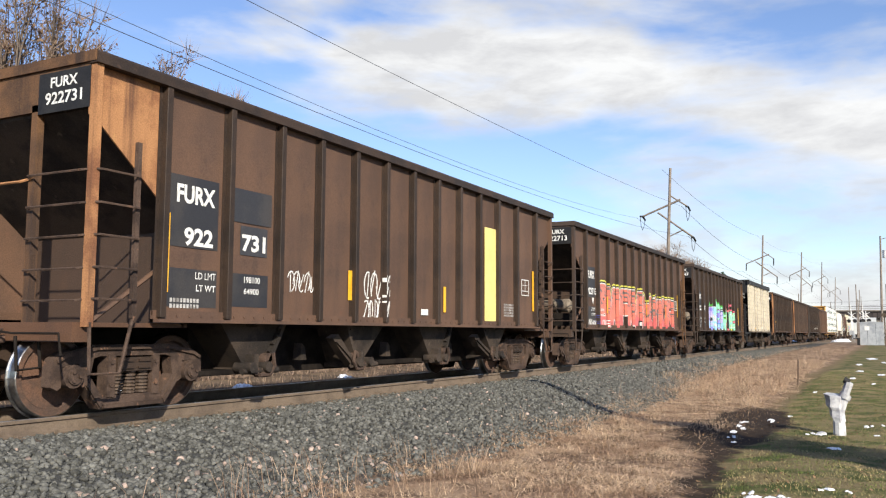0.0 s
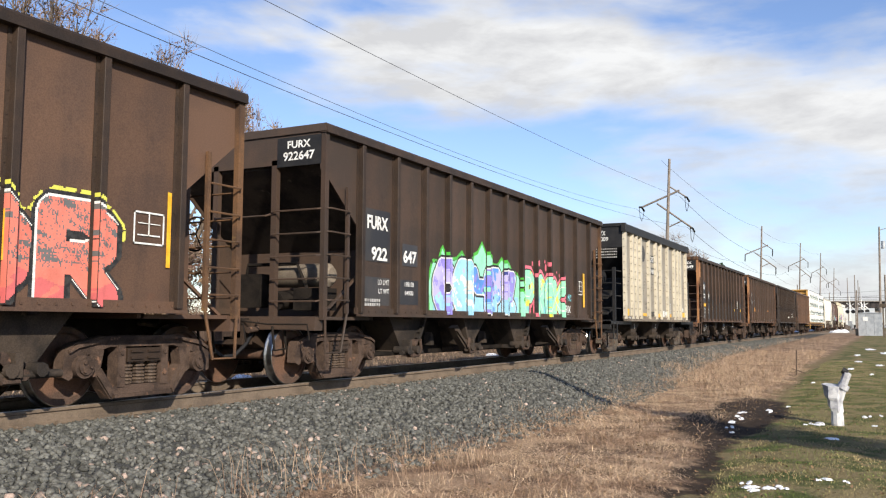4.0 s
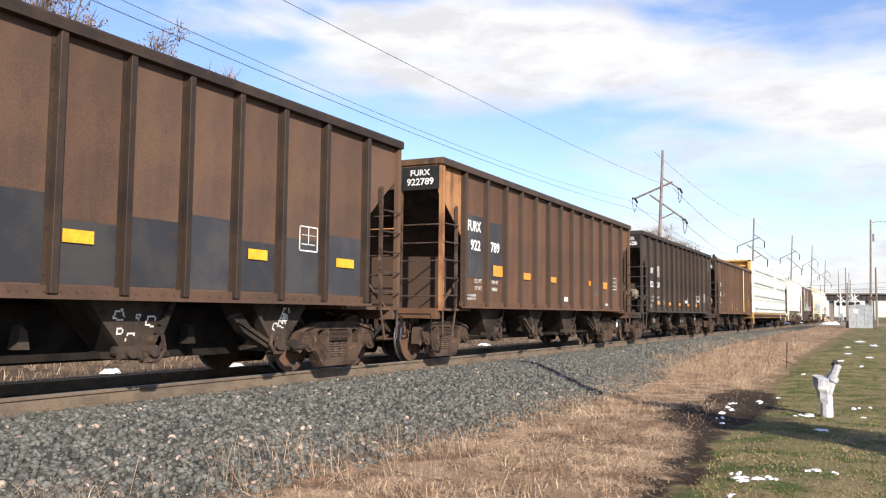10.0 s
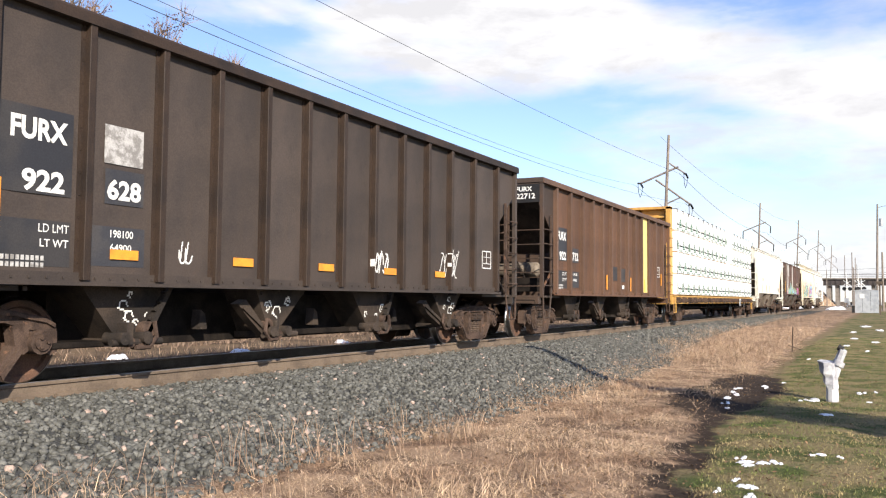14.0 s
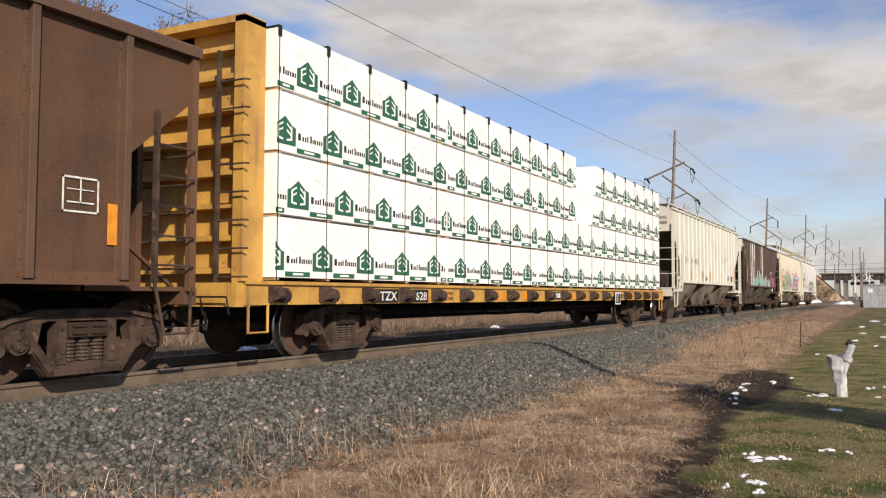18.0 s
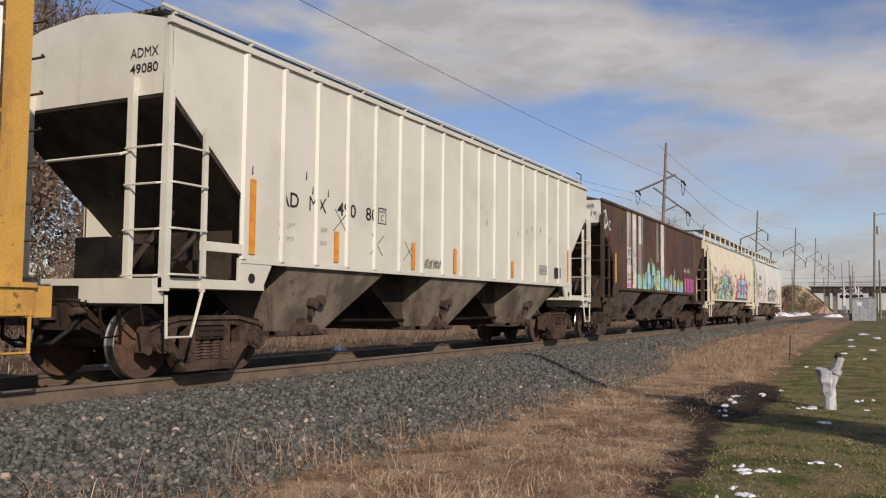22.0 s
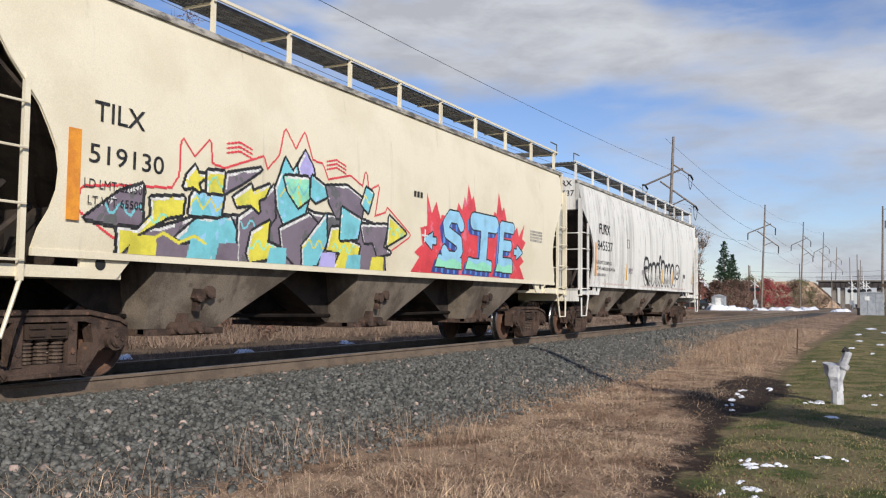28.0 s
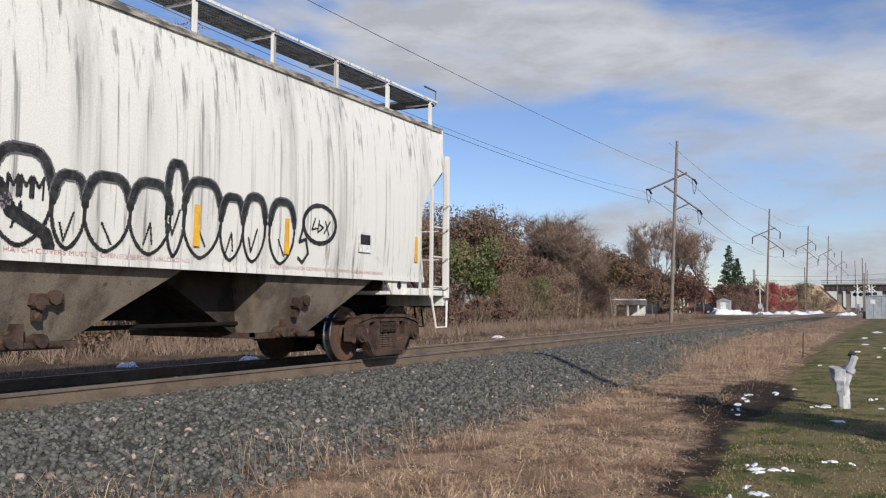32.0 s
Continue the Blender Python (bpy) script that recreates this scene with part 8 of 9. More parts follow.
def hopper_m():
    e = edge_of([(4.3, 0.12), (3.6, 0.14), (3.4, 0.3), (3.2, 0.62), (2.8, 0.98), (2.4, 1.13), (2.0, 1.1), (1.7, 0.97), (1.44, 0.9)])
    car = covered_hopper(99.76, 16.2, DIRTYWHITE, "dirty white covered hopper car with black streaks, last of the train", e, round_side,
                         levels(1.44, 4.3, 14), 1.44, GREYCHUTE, None, roof=4.6, boards_z=4.8, front=0.12)
    lettering("FURX", 1.76, 2.84, 2.93, 3.24, INK, car, -1.605, 0.01)
    lettering("845537", 1.57, 3.1, 2.45, 2.74, INK, car, -1.605, 0.01)
    lettering("LD LMT 221800 LB", 1.5, 3.0, 2.05, 2.15, INK, car, -1.6, 0.004)
    lettering("LT WT 64400 LB  NEW 8-06", 1.5, 3.4, 1.87, 1.97, INK, car, -1.592, 0.004)
    bars(1.6, 2.5, 1.68, 1.78, 6, FADED, car, y=-1.585, rows=1, gap=0.3)
    plate(1.36, 1.48, 1.7, 2.65, ORANGE, car, y=-1.6)
    for x, z0, z1 in ((4.66, 1.65, 2.3), (9.52, 1.66, 2.2), (11.26, 1.66, 2.16), (14.9, 1.72, 2.6)):
        plate(x, x + 0.1, z0, z1, YELLOW, car, y=-1.59)
    s = Shape()
    for a, b, c, d in ((4.75, 5.0, 2.68, 2.695), (4.75, 5.0, 2.94, 2.955), (4.75, 4.765, 2.68, 2.955), (4.985, 5.0, 2.68, 2.955)):
        s.box(a, b, -1.606, -1.6, c, d)
    part("stencil_box", s, INK, car)
    plate(13.1, 13.46, 1.8, 2.12, WHITE, car, "stencil_panel", -1.603)
    plate(13.14, 13.42, 1.92, 2.08, INK, car, "stencil_panel", -1.608)
    lettering("FURX", -0.72, -1.3, 4.16, 4.32, INK, car, 0.19, 0.008, "end")
    lettering("845537", -0.66, -1.36, 3.88, 4.04, INK, car, 0.19, 0.008, "end")
    for x in (2.2, 6.6, 11.0):
        lettering("CAUTION HATCH COVERS MUST BE OPENED BEFORE UNLOADING", x, x + 2.9, 1.455, 1.505, FADEDRED, car, -round_side(1.5) - 0.006, 0.002)
    return car


CAR_A = hopper_a()
CAR_B = hopper_b()
CAR_C = hopper_c()
aluminium_hopper()
CAR_E = hopper_e()
CAR_F = hopper_f()
CAR_G = hopper_g()
CAR_H = hopper_h()
lumber_car()
CAR_J = hopper_j()
CAR_K = hopper_k()
CAR_L = hopper_l()
CAR_M = hopper_m()


# ---- graffiti: sprayed paint laid on the car sides ----
def spray(name, rgb):
    return mat(name, rgb, tuple(c * 0.72 for c in rgb), 3.5, 0.4, 0.75, rough=0.45, fine=0.06)


SPRAY = {"salmon": spray("salmon_spray", (0.68, 0.19, 0.14)), "rose": spray("rose_spray", (0.58, 0.13, 0.13)), "white": WHITE, "black": INK, "lime": spray("lime_spray", (0.62, 0.6, 0.1)),
         "cyan": spray("cyan_spray", (0.19, 0.55, 0.62)), "sky": spray("sky_spray", (0.3, 0.58, 0.78)), "mint": spray("mint_spray", (0.3, 0.72, 0.5)), "violet": spray("violet_spray", (0.26, 0.22, 0.62)),
         "lilac": spray("lilac_spray", (0.46, 0.42, 0.76)), "blue": spray("blue_spray", (0.09, 0.27, 0.66)), "navy": spray("navy_spray", (0.05, 0.06, 0.26)), "green": spray("green_spray", (0.07, 0.42, 0.05)),
         "pink": spray("pink_spray", (0.72, 0.16, 0.22)), "plum": spray("plum_spray", (0.2, 0.16, 0.2)), "yellow": spray("yellow_spray", (0.74, 0.66, 0.08)), "red": spray("red_spray", (0.7, 0.06, 0.075)),
         "moss": spray("moss_spray", (0.36, 0.44, 0.08)), "magenta": spray("magenta_spray", (0.5, 0.08, 0.34)), "smoke": spray("smoke_spray", (0.13, 0.13, 0.13))}

STROKES = {
    "B": [[(0, 0), (0, 1)], [(0, 1), (0.6, 1), (0.9, 0.85), (0.85, 0.62), (0.6, 0.52), (0, 0.52)], [(0, 0.52), (0.65, 0.52), (1, 0.36), (1, 0.14), (0.65, 0), (0, 0)]],
    "A": [[(0, 0), (0.35, 1), (0.65, 1), (1, 0)], [(0.2, 0.33), (0.8, 0.33)]],
    "F": [[(0, 0), (0, 1), (1, 1)], [(0, 0.5), (0.75, 0.5)]],
    "R": [[(0, 0), (0, 1), (0.6, 1), (0.95, 0.85), (0.95, 0.6), (0.6, 0.46), (0, 0.46)], [(0.45, 0.46), (1, 0)]],
    "W": [[(0, 1), (0.25, 0), (0.5, 0.7), (0.75, 0), (1, 1)]],
    "U": [[(0, 1), (0, 0.2), (0.3, 0), (0.7, 0), (1, 0.2), (1, 1)]],
    "N": [[(0, 0), (0, 0.75), (0.3, 1), (0.7, 1), (1, 0.75), (1, 0)]],
    "D": [[(0, 0), (0, 1), (0.5, 1), (1, 0.7), (1, 0.3), (0.5, 0), (0, 0)]],
    "P": [[(0, 0), (0, 1), (0.65, 1), (1, 0.82), (1, 0.6), (0.65, 0.42), (0, 0.42)]],
    "O": [[(0.3, 0), (0, 0.25), (0, 0.75), (0.3, 1), (0.7, 1), (1, 0.75), (1, 0.25), (0.7, 0), (0.3, 0)]],
    "C": [[(1, 0.8), (0.7, 1), (0.3, 1), (0, 0.7), (0, 0.3), (0.3, 0), (0.7, 0), (1, 0.2)]],
    "K": [[(0, 0), (0, 1)], [(1, 1), (0.1, 0.45), (1, 0)]],
    "S": [[(1, 0.82), (0.75, 1), (0.25, 1), (0, 0.8), (0.1, 0.6), (0.9, 0.42), (1, 0.2), (0.75, 0), (0.25, 0), (0, 0.15)]],
    "T": [[(0, 1), (1, 1)], [(0.5, 1), (0.5, 0)]],
    "E": [[(1, 1), (0, 1), (0, 0), (1, 0)], [(0, 0.5), (0.8, 0.5)]],
    "I": [[(0.5, 0), (0.5, 1)]],
    "Z": [[(0, 1), (1, 1), (0, 0), (1, 0)]],
}


class Mural:
    def __init__(self, x0, x1, z0, z1, step=0.02):
        self.step, self.x0, self.z0 = step, x0, z0
        self.nx, self.nz = int((x1 - x0) / step), int((z1 - z0) / step)
        self.X, self.Z = np.meshgrid(x0 + (np.arange(self.nx) + 0.5) * step, z0 + (np.arange(self.nz) + 0.5) * step)
        self.ink = np.full((self.nz, self.nx), -1, dtype=np.int32)
        self.names = []

    def none(self):
        return np.zeros(self.ink.shape, dtype=bool)

    def line(self, pts, r):
        m = self.none()
        for (ax, az_), (bx, bz) in zip(pts[:-1], pts[1:]):
            dx, dz = bx - ax, bz - az_
            u = np.clip(((self.X - ax) * dx + (self.Z - az_) * dz) / max(1e-9, dx * dx + dz * dz), 0, 1)
            m |= (self.X - ax - u * dx) ** 2 + (self.Z - az_ - u * dz) ** 2 < r * r
        return m

    def poly(self, pts):
        m = self.none()
        n = len(pts)
        for i in range(n):
            (ax, az_), (bx, bz) = pts[i], pts[(i + 1) % n]
            if az_ == bz:
                continue
            c = (self.Z >= min(az_, bz)) & (self.Z < max(az_, bz))
            m ^= c & (self.X < (bx - ax) * (self.Z - az_) / (bz - az_) + ax)
        return m

    def blob(self, x, z, rx, rz, turn=0.0):
        c, s = math.cos(turn), math.sin(turn)
        dx, dz = self.X - x, self.Z - z
        return ((dx * c + dz * s) / rx) ** 2 + ((dz * c - dx * s) / rz) ** 2 < 1

    def glyph(self, ch, x0, x1, z0, z1, r, slant=0.0):
        m = self.none()
        for st in STROKES[ch]:
            m |= self.line([(x0 + a * (x1 - x0) + slant * b * (z1 - z0), z0 + b * (z1 - z0)) for a, b in st], r)
        return m

    def grow(self, m, r):
        k = max(1, int(round(r / self.step)))
        out = m.copy()
        for _ in range(k):
            g = out.copy()
            g[1:] |= out[:-1]
            g[:-1] |= out[1:]
            g[:, 1:] |= out[:, :-1]
            g[:, :-1] |= out[:, 1:]
            out = g
        return out

    def cloud(self, scale, seed, cut):
        rng = np.random.default_rng(seed)
        out = np.zeros(self.ink.shape)
        for k, amp in ((1, 1.0), (2.3, 0.6), (5, 0.4)):
            w = rng.normal(size=(6, 2)) * k / scale
            ph = rng.uniform(0, 6.283, 6)
            for (a, b), p in zip(w, ph):
                out += amp * np.sin(a * self.X * 6 + b * self.Z * 6 + p) / 6
        return out > cut

    def paint(self, m, colour):
        if colour not in self.names:
            self.names.append(colour)
        self.ink[m] = self.names.index(colour)

    def build(self, car, surface, label):
        vs, fs, mi = [], [], []
        st = self.step
        longest = int(0.16 / st)
        for i in range(self.nx):
            col = self.ink[:, i]
            if (col < 0).all():
                continue
            xa = self.x0 + i * st
            j = 0
            while j < self.nz:
                c = col[j]
                k = j
                while k < self.nz and col[k] == c and k - j < longest:
                    k += 1
                if c >= 0:
                    za, zb = self.z0 + j * st, self.z0 + k * st
                    xm = xa + st / 2
                    ya, yb = surface(xm, za), surface(xm, zb)
                    o = len(vs)
                    vs += [(xa, ya, za), (xa + st, ya, za), (xa + st, yb, zb), (xa, yb, zb)]
                    fs.append((o, o + 1, o + 2, o + 3))
                    mi.append(int(c))
                j = k
        if surface is ribbed:
            for r in RIBS:
                i = int((r - 0.075 - self.x0) / st)
                if not 0 <= i < self.nx:
                    continue
                xa = r - 0.0565
                j = 0
                while j < self.nz:
                    c = self.ink[j, i]
                    k = j
                    while k < self.nz and self.ink[k, i] == c and k - j < longest:
                        k += 1
                    if c >= 0:
                        za, zb = self.z0 + j * st, self.z0 + k * st
                        o = len(vs)
                        vs += [(xa, -1.512, za), (xa, -1.6035, za), (xa, -1.6035, zb), (xa, -1.512, zb)]
                        fs.append((o, o + 1, o + 2, o + 3))
                        mi.append(int(c))
                    j = k
        me = bpy.data.meshes.new("graffiti")
        me.from_pydata(vs, [], fs)
        for nme in self.names:
            me.materials.append(SPRAY[nme])
        me.polygons.foreach_set("material_index", mi)
        ob = new("graffiti", me)
        ob.parent = car
        return tagged(ob, label)


def ribbed(x, z):
    return -1.604 if any(-0.05 < x - r < 0.036 for r in RIBS) else -1.5055


def mural_b():
    w = Mural(1.2, 12.5, 1.12, 2.72, 0.015)
    letters_at = (("B", 2.45, 3.44, 0.2, 2.42), ("A", 3.52, 4.42, 0.18, 2.36), ("F", 4.56, 5.36, 0.19, 2.36), ("R", 5.5, 6.42, 0.19, 2.38), ("A", 6.46, 7.34, 0.18, 2.37), ("W", 7.4, 8.3, 0.13, 2.27),
                  ("U", 8.34, 9.14, 0.16, 2.28), ("N", 9.2, 10.0, 0.16, 2.2), ("D", 10.12, 11.02, 0.17, 2.24), ("R", 11.12, 12.16, 0.17, 2.25))
    shapes = [w.glyph(ch, a + r, b - r, 1.06 + r, zt - r, r, 0.03 * (i % 3)) for i, (ch, a, b, r, zt) in enumerate(letters_at)]
    total = w.none()
    for g in shapes:
        total |= g
    edge = w.grow(total, 0.12)
    rim = edge & ~w.grow(total, 0.075)
    w.paint(rim & (w.Z > 1.85) & (w.cloud(0.4, 3, -0.35) | (w.X < 8)), "lime")
    w.paint(w.grow(total, 0.075), "black")
    for i, g in enumerate(shapes):
        w.paint(w.grow(g, 0.05), "black")
        lit = w.none()
        lit[:-2, 2:] = w.grow(g, 0.015)[2:, :-2]
        w.paint(w.grow(g, 0.025) & ~lit | (w.grow(g, 0.025) & (w.Z < 1.7) & (w.X < 6.5) & ~g), "white")
        w.paint(g, "salmon")
        w.paint(g & (w.Z < 1.42 + 0.12 * np.sin(w.X * 3.1)) & w.cloud(0.7, 9, -0.5), "rose")
        w.paint(g & w.cloud(0.16, 7, 0.3) & (w.Z > 1.82 - 0.25 * (i > 4)), "smoke")
        w.paint(g & w.cloud(0.12, 17, 0.42) & (w.Z > 1.5), "smoke")
    for k, (a, ch) in enumerate(((2.75, "C"), (2.92, "B"), (3.09, "S"))):
        w.paint(w.glyph(ch, a, a + 0.11, 1.17, 1.33, 0.013), "white")
    for a, b, c, d in ((1.26, 1.36, 1.14, 1.3), (1.42, 1.52, 1.14, 1.3), (1.58, 1.66, 1.14, 1.3), (1.78, 1.86, 1.15, 1.3), (1.9, 2.0, 1.15, 1.3), (2.02, 2.1, 1.15, 1.3)):
        w.paint(w.glyph("O" if a > 1.3 else "U", a, b, c, d, 0.018), "white")
    w.paint(w.blob(1.78, 1.93, 0.045, 0.05) | w.blob(1.86, 1.93, 0.045, 0.05) | w.poly([(1.74, 1.92), (1.9, 1.92), (1.82, 1.78)]), "white")
    w.paint(w.blob(2.2, 1.35, 0.2, 0.16) & w.cloud(0.4, 2, -0.1), "navy")
    w.build(CAR_B, ribbed, "red block-letter graffiti outlined in white and lime")
    for x in (3.12, 5.28, 7.86, 10.72):
        plate(x, x + 0.1, 1.55, 2.05, YELLOW, CAR_B, y=-1.53)


def mural_c():
    w = Mural(3.4, 11.7, 1.12, 2.75, 0.015)
    STROKES["Y"] = [[(0, 1), (0.15, 0.62), (0.85, 0.62), (1, 1)], [(1, 1), (1, 0)]]
    rim = [(3.5, 1.12), (3.45, 1.7), (3.6, 2.1), (3.85, 2.1), (4.0, 2.4), (4.2, 2.15), (4.6, 2.2), (4.85, 2.35), (5.05, 2.2), (5.3, 2.3), (5.6, 2.4), (5.8, 2.62), (6.05, 2.38), (6.3, 2.2), (6.6, 2.18), (6.85, 2.36), (7.1, 2.2), (7.25, 2.28),
           (7.45, 2.1), (7.8, 2.05), (7.95, 1.85), (7.82, 1.75), (8.02, 1.6), (7.9, 1.5), (8.1, 1.35), (8.05, 1.12)]
    spikes = w.poly(rim)
    w.paint(w.grow(spikes, 0.07) & (w.cloud(0.25, 4, -0.25) | (w.Z > 2.2)), "green")
    w.paint(spikes, "mint")
    letters_at = (("C", 3.85, 4.35, 0.22), ("O", 4.72, 5.12, 0.26), ("Y", 5.46, 6.1, 0.15), ("P", 6.4, 6.74, 0.18), ("I", 6.96, 7.1, 0.15), ("Z", 7.24, 7.48, 0.15))
    tints = (("lilac", "violet"), ("sky", "white"), ("blue", "violet"), ("lilac", "blue"), ("lilac", "violet"), ("violet", "sky"))
    body = w.poly([(3.62, 1.12), (3.62, 2.0), (4.4, 2.12), (5.2, 2.16), (6.2, 2.16), (7.1, 2.1), (7.75, 2.0), (7.8, 1.12)])
    w.paint(body & (w.Z < 1.55), "sky")
    for (ch, a, b, r), (c1, c2) in zip(letters_at, tints):
        g = w.glyph(ch, a, b, 1.3, 1.98, r)
        w.paint(w.grow(g, 0.07), "black")
        w.paint(w.grow(g, 0.035), "white")
        w.paint(g, c1)
        w.paint(g & (w.Z < 1.5 + 0.1 * np.sin(w.X * 5)), "sky")
        w.paint(g & w.cloud(0.6, int(a * 10), 0.2), c2)
        rnd = random.Random(int(a * 7))
        for i in range(9):
            x, z, q = rnd.uniform(a - 0.1, b + 0.1), rnd.uniform(1.3, 2.1), rnd.uniform(0.025, 0.065)
            w.paint(g & w.blob(x, z, q, q), rnd.choice(("navy", "sky", "white", "lilac", "mint")))
    names = (("P", 8.3, 8.7), ("R", 9.02, 9.42), ("C", 9.68, 9.92), ("K", 10.24, 10.78))
    allp = w.none()
    for i, (ch, a, b) in enumerate(names):
        allp |= w.glyph(ch, a, b, 1.27, 2.06 - 0.05 * i, 0.17)
    w.paint(w.grow(allp, 0.1), "pink")
    for x, z, q in ((8.9, 2.42, 0.05), (9.0, 2.5, 0.03), (9.6, 2.35, 0.06), (9.75, 2.45, 0.04), (9.55, 2.5, 0.03), (10.6, 2.2, 0.03), (10.4, 2.28, 0.02), (8.7, 2.4, 0.04)):
        w.paint(w.blob(x, z, q, q * 1.5), "pink")
    for i, (ch, a, b) in enumerate(names):
        g = w.glyph(ch, a, b, 1.27, 2.06 - 0.05 * i, 0.165)
        w.paint(w.grow(g, 0.03), "black")
        w.paint(g, "mint")
        w.paint(g & w.cloud(0.9, 31 + i, 0.35), "cyan")
        w.paint(g & w.cloud(0.5, 51 + i, 0.4), "yellow")
        w.paint(w.glyph(ch, a - 0.05, b - 0.05, 1.27, 2.06 - 0.05 * i, 0.012) & g, "white")
    for k, ch in enumerate("PROK"):
        w.paint(w.glyph(ch, 10.95 + k * 0.14, 11.04 + k * 0.14, 1.25, 1.42, 0.014), "white")
    w.paint(w.line([(10.98, 1.16), (11.25, 1.19), (11.5, 1.17)], 0.02), "white")
    w.paint(w.line([(11.28, 1.56), (11.28, 1.72), (11.33, 1.64), (11.38, 1.72), (11.38, 1.56)], 0.014) | w.glyph("C", 11.44, 11.52, 1.57, 1.71, 0.014), "cyan")
    w.build(CAR_C, ribbed, "blue and green graffiti with pink-edged lettering")


def chalk(car, x, z, h, n, seed, surface, colour="white", r=0.014, label="thin white graffiti tag"):
    rnd = random.Random(seed)
    w = Mural(x - 0.1, x + n * h * 0.5 + 0.2, z - 0.1, z + h + 0.15, 0.01)
    for i in range(n):
        a = x + i * h * 0.42
        turn, wide = rnd.uniform(0, 6.283), rnd.uniform(0.16, 0.3) * h
        loop = [(a + 0.22 * h + wide * math.cos(turn + 0.5 * k), z + h * (0.5 + 0.48 * math.sin(turn + 0.5 * k + 0.1 * i))) for k in range(rnd.randrange(6, 11))]
        w.paint(w.line(loop, r), colour)
        w.paint(w.line([(a + rnd.uniform(0, 0.2) * h, z + rnd.uniform(0.0, 0.25) * h), (a + rnd.uniform(0.15, 0.4) * h, z + rnd.uniform(0.75, 1.1) * h)], r), colour)
    tagged(w.build(car, surface, label), kind="stuff")


def mural_k():
    w = Mural(4.3, 14.0, 1.62, 3.1, 0.015)
    rnd = random.Random(5)
    tall = lambda x: 1.98 + 0.62 * math.exp(-((x - 6.3) / 0.55) ** 2) + 0.3 * math.exp(-((x - 7.4) / 0.9) ** 2) + 0.34 * math.exp(-((x - 10.2) / 0.7) ** 2)
    for i in range(64):
        x = 4.5 + 7.6 * i / 63 + rnd.uniform(-0.1, 0.1)
        z = rnd.uniform(1.66, tall(x))
        b = w.blob(x, z, rnd.uniform(0.1, 0.26), rnd.uniform(0.1, 0.22), rnd.uniform(0, 3))
        w.paint(b, "moss" if rnd.random() < 0.7 else "mint")
    for i in range(46):
        x = 4.7 + 7.2 * i / 45 + rnd.uniform(-0.12, 0.12)
        z = 1.66 + (tall(x) - 1.72) * rnd.random() ** 1.3
        rx, rz, tn = rnd.uniform(0.09, 0.24), rnd.uniform(0.12, 0.26), rnd.uniform(-0.5, 0.5)
        b = w.blob(x, z, rx, rz, tn)
        w.paint(w.grow(b, 0.012), "navy")
        w.paint(b, rnd.choice(("sky", "sky", "cyan", "sky", "mint") if x < 9 else ("sky", "lilac", "sky", "mint")))
        w.paint(w.blob(x - rx * 0.25, z - rz * 0.4, rx * 0.55, rz * 0.4, tn) & b, "mint" if x < 9 else "sky")
        w.paint(w.line([(x - rx * 0.2, z + rz * 0.6), (x + rx * 0.2, z + rz * 0.3), (x + rx * 0.1, z)], 0.01) & b, "navy")
    for i in range(16):
        x = 5.9 + 5.6 * rnd.random()
        top = tall(x) - 0.06
        pts = [(x + 0.07 * math.sin(u * 2.6 + x * 5), top + u * 0.09) for u in (0, 0.6, 1.2, 1.8, 2.4, 3.0)]
        w.paint(w.line(pts, 0.012), rnd.choice(("sky", "white", "lime")))
    for k in range(6):
        a = 12.3 + k * 0.22
        w.paint(w.line([(a, 2.5), (a + 0.1, 2.68), (a + 0.16, 2.5), (a + 0.04, 2.58)], 0.014), "white")
    blk = Mural(12.3, 14.6, 1.64, 2.4)
    blk.paint((blk.X > 12.45) & (blk.X < 14.5) & (blk.Z < 2.25) & ~blk.cloud(0.4, 4, 0.5), "magenta")
    blk.paint(blk.line([(12.9, 2.05), (14.2, 2.05), (14.2, 1.75), (12.9, 1.75), (12.9, 2.05)], 0.02) | blk.line([(13.5, 2.05), (13.5, 1.75)], 0.02), "navy")
    blk.build(CAR_K, lambda x, z: -1.5075, "magenta painted block outlined in navy")
    w.build(CAR_K, lambda x, z: -1.5075, "bubbly blue and lime graffiti along the lower side")
    w = Mural(0.2, 1.35, 3.2, 4.1, 0.01)
    w.paint(w.line([(0.35, 3.9), (0.55, 3.98), (0.42, 3.45), (0.75, 3.6), (0.55, 3.98)], 0.022) | w.line([(0.32, 3.42), (0.5, 3.4), (0.8, 3.58)], 0.022), "white")
    w.paint(w.line([(1.1, 3.62), (0.95, 3.68), (0.88, 3.5), (1.0, 3.38), (1.12, 3.44)], 0.018), "white")
    w.build(CAR_K, lambda x, z: -1.505, "thin white graffiti tag")


def rounded(x, z):
    return -round_side(z) - 0.006


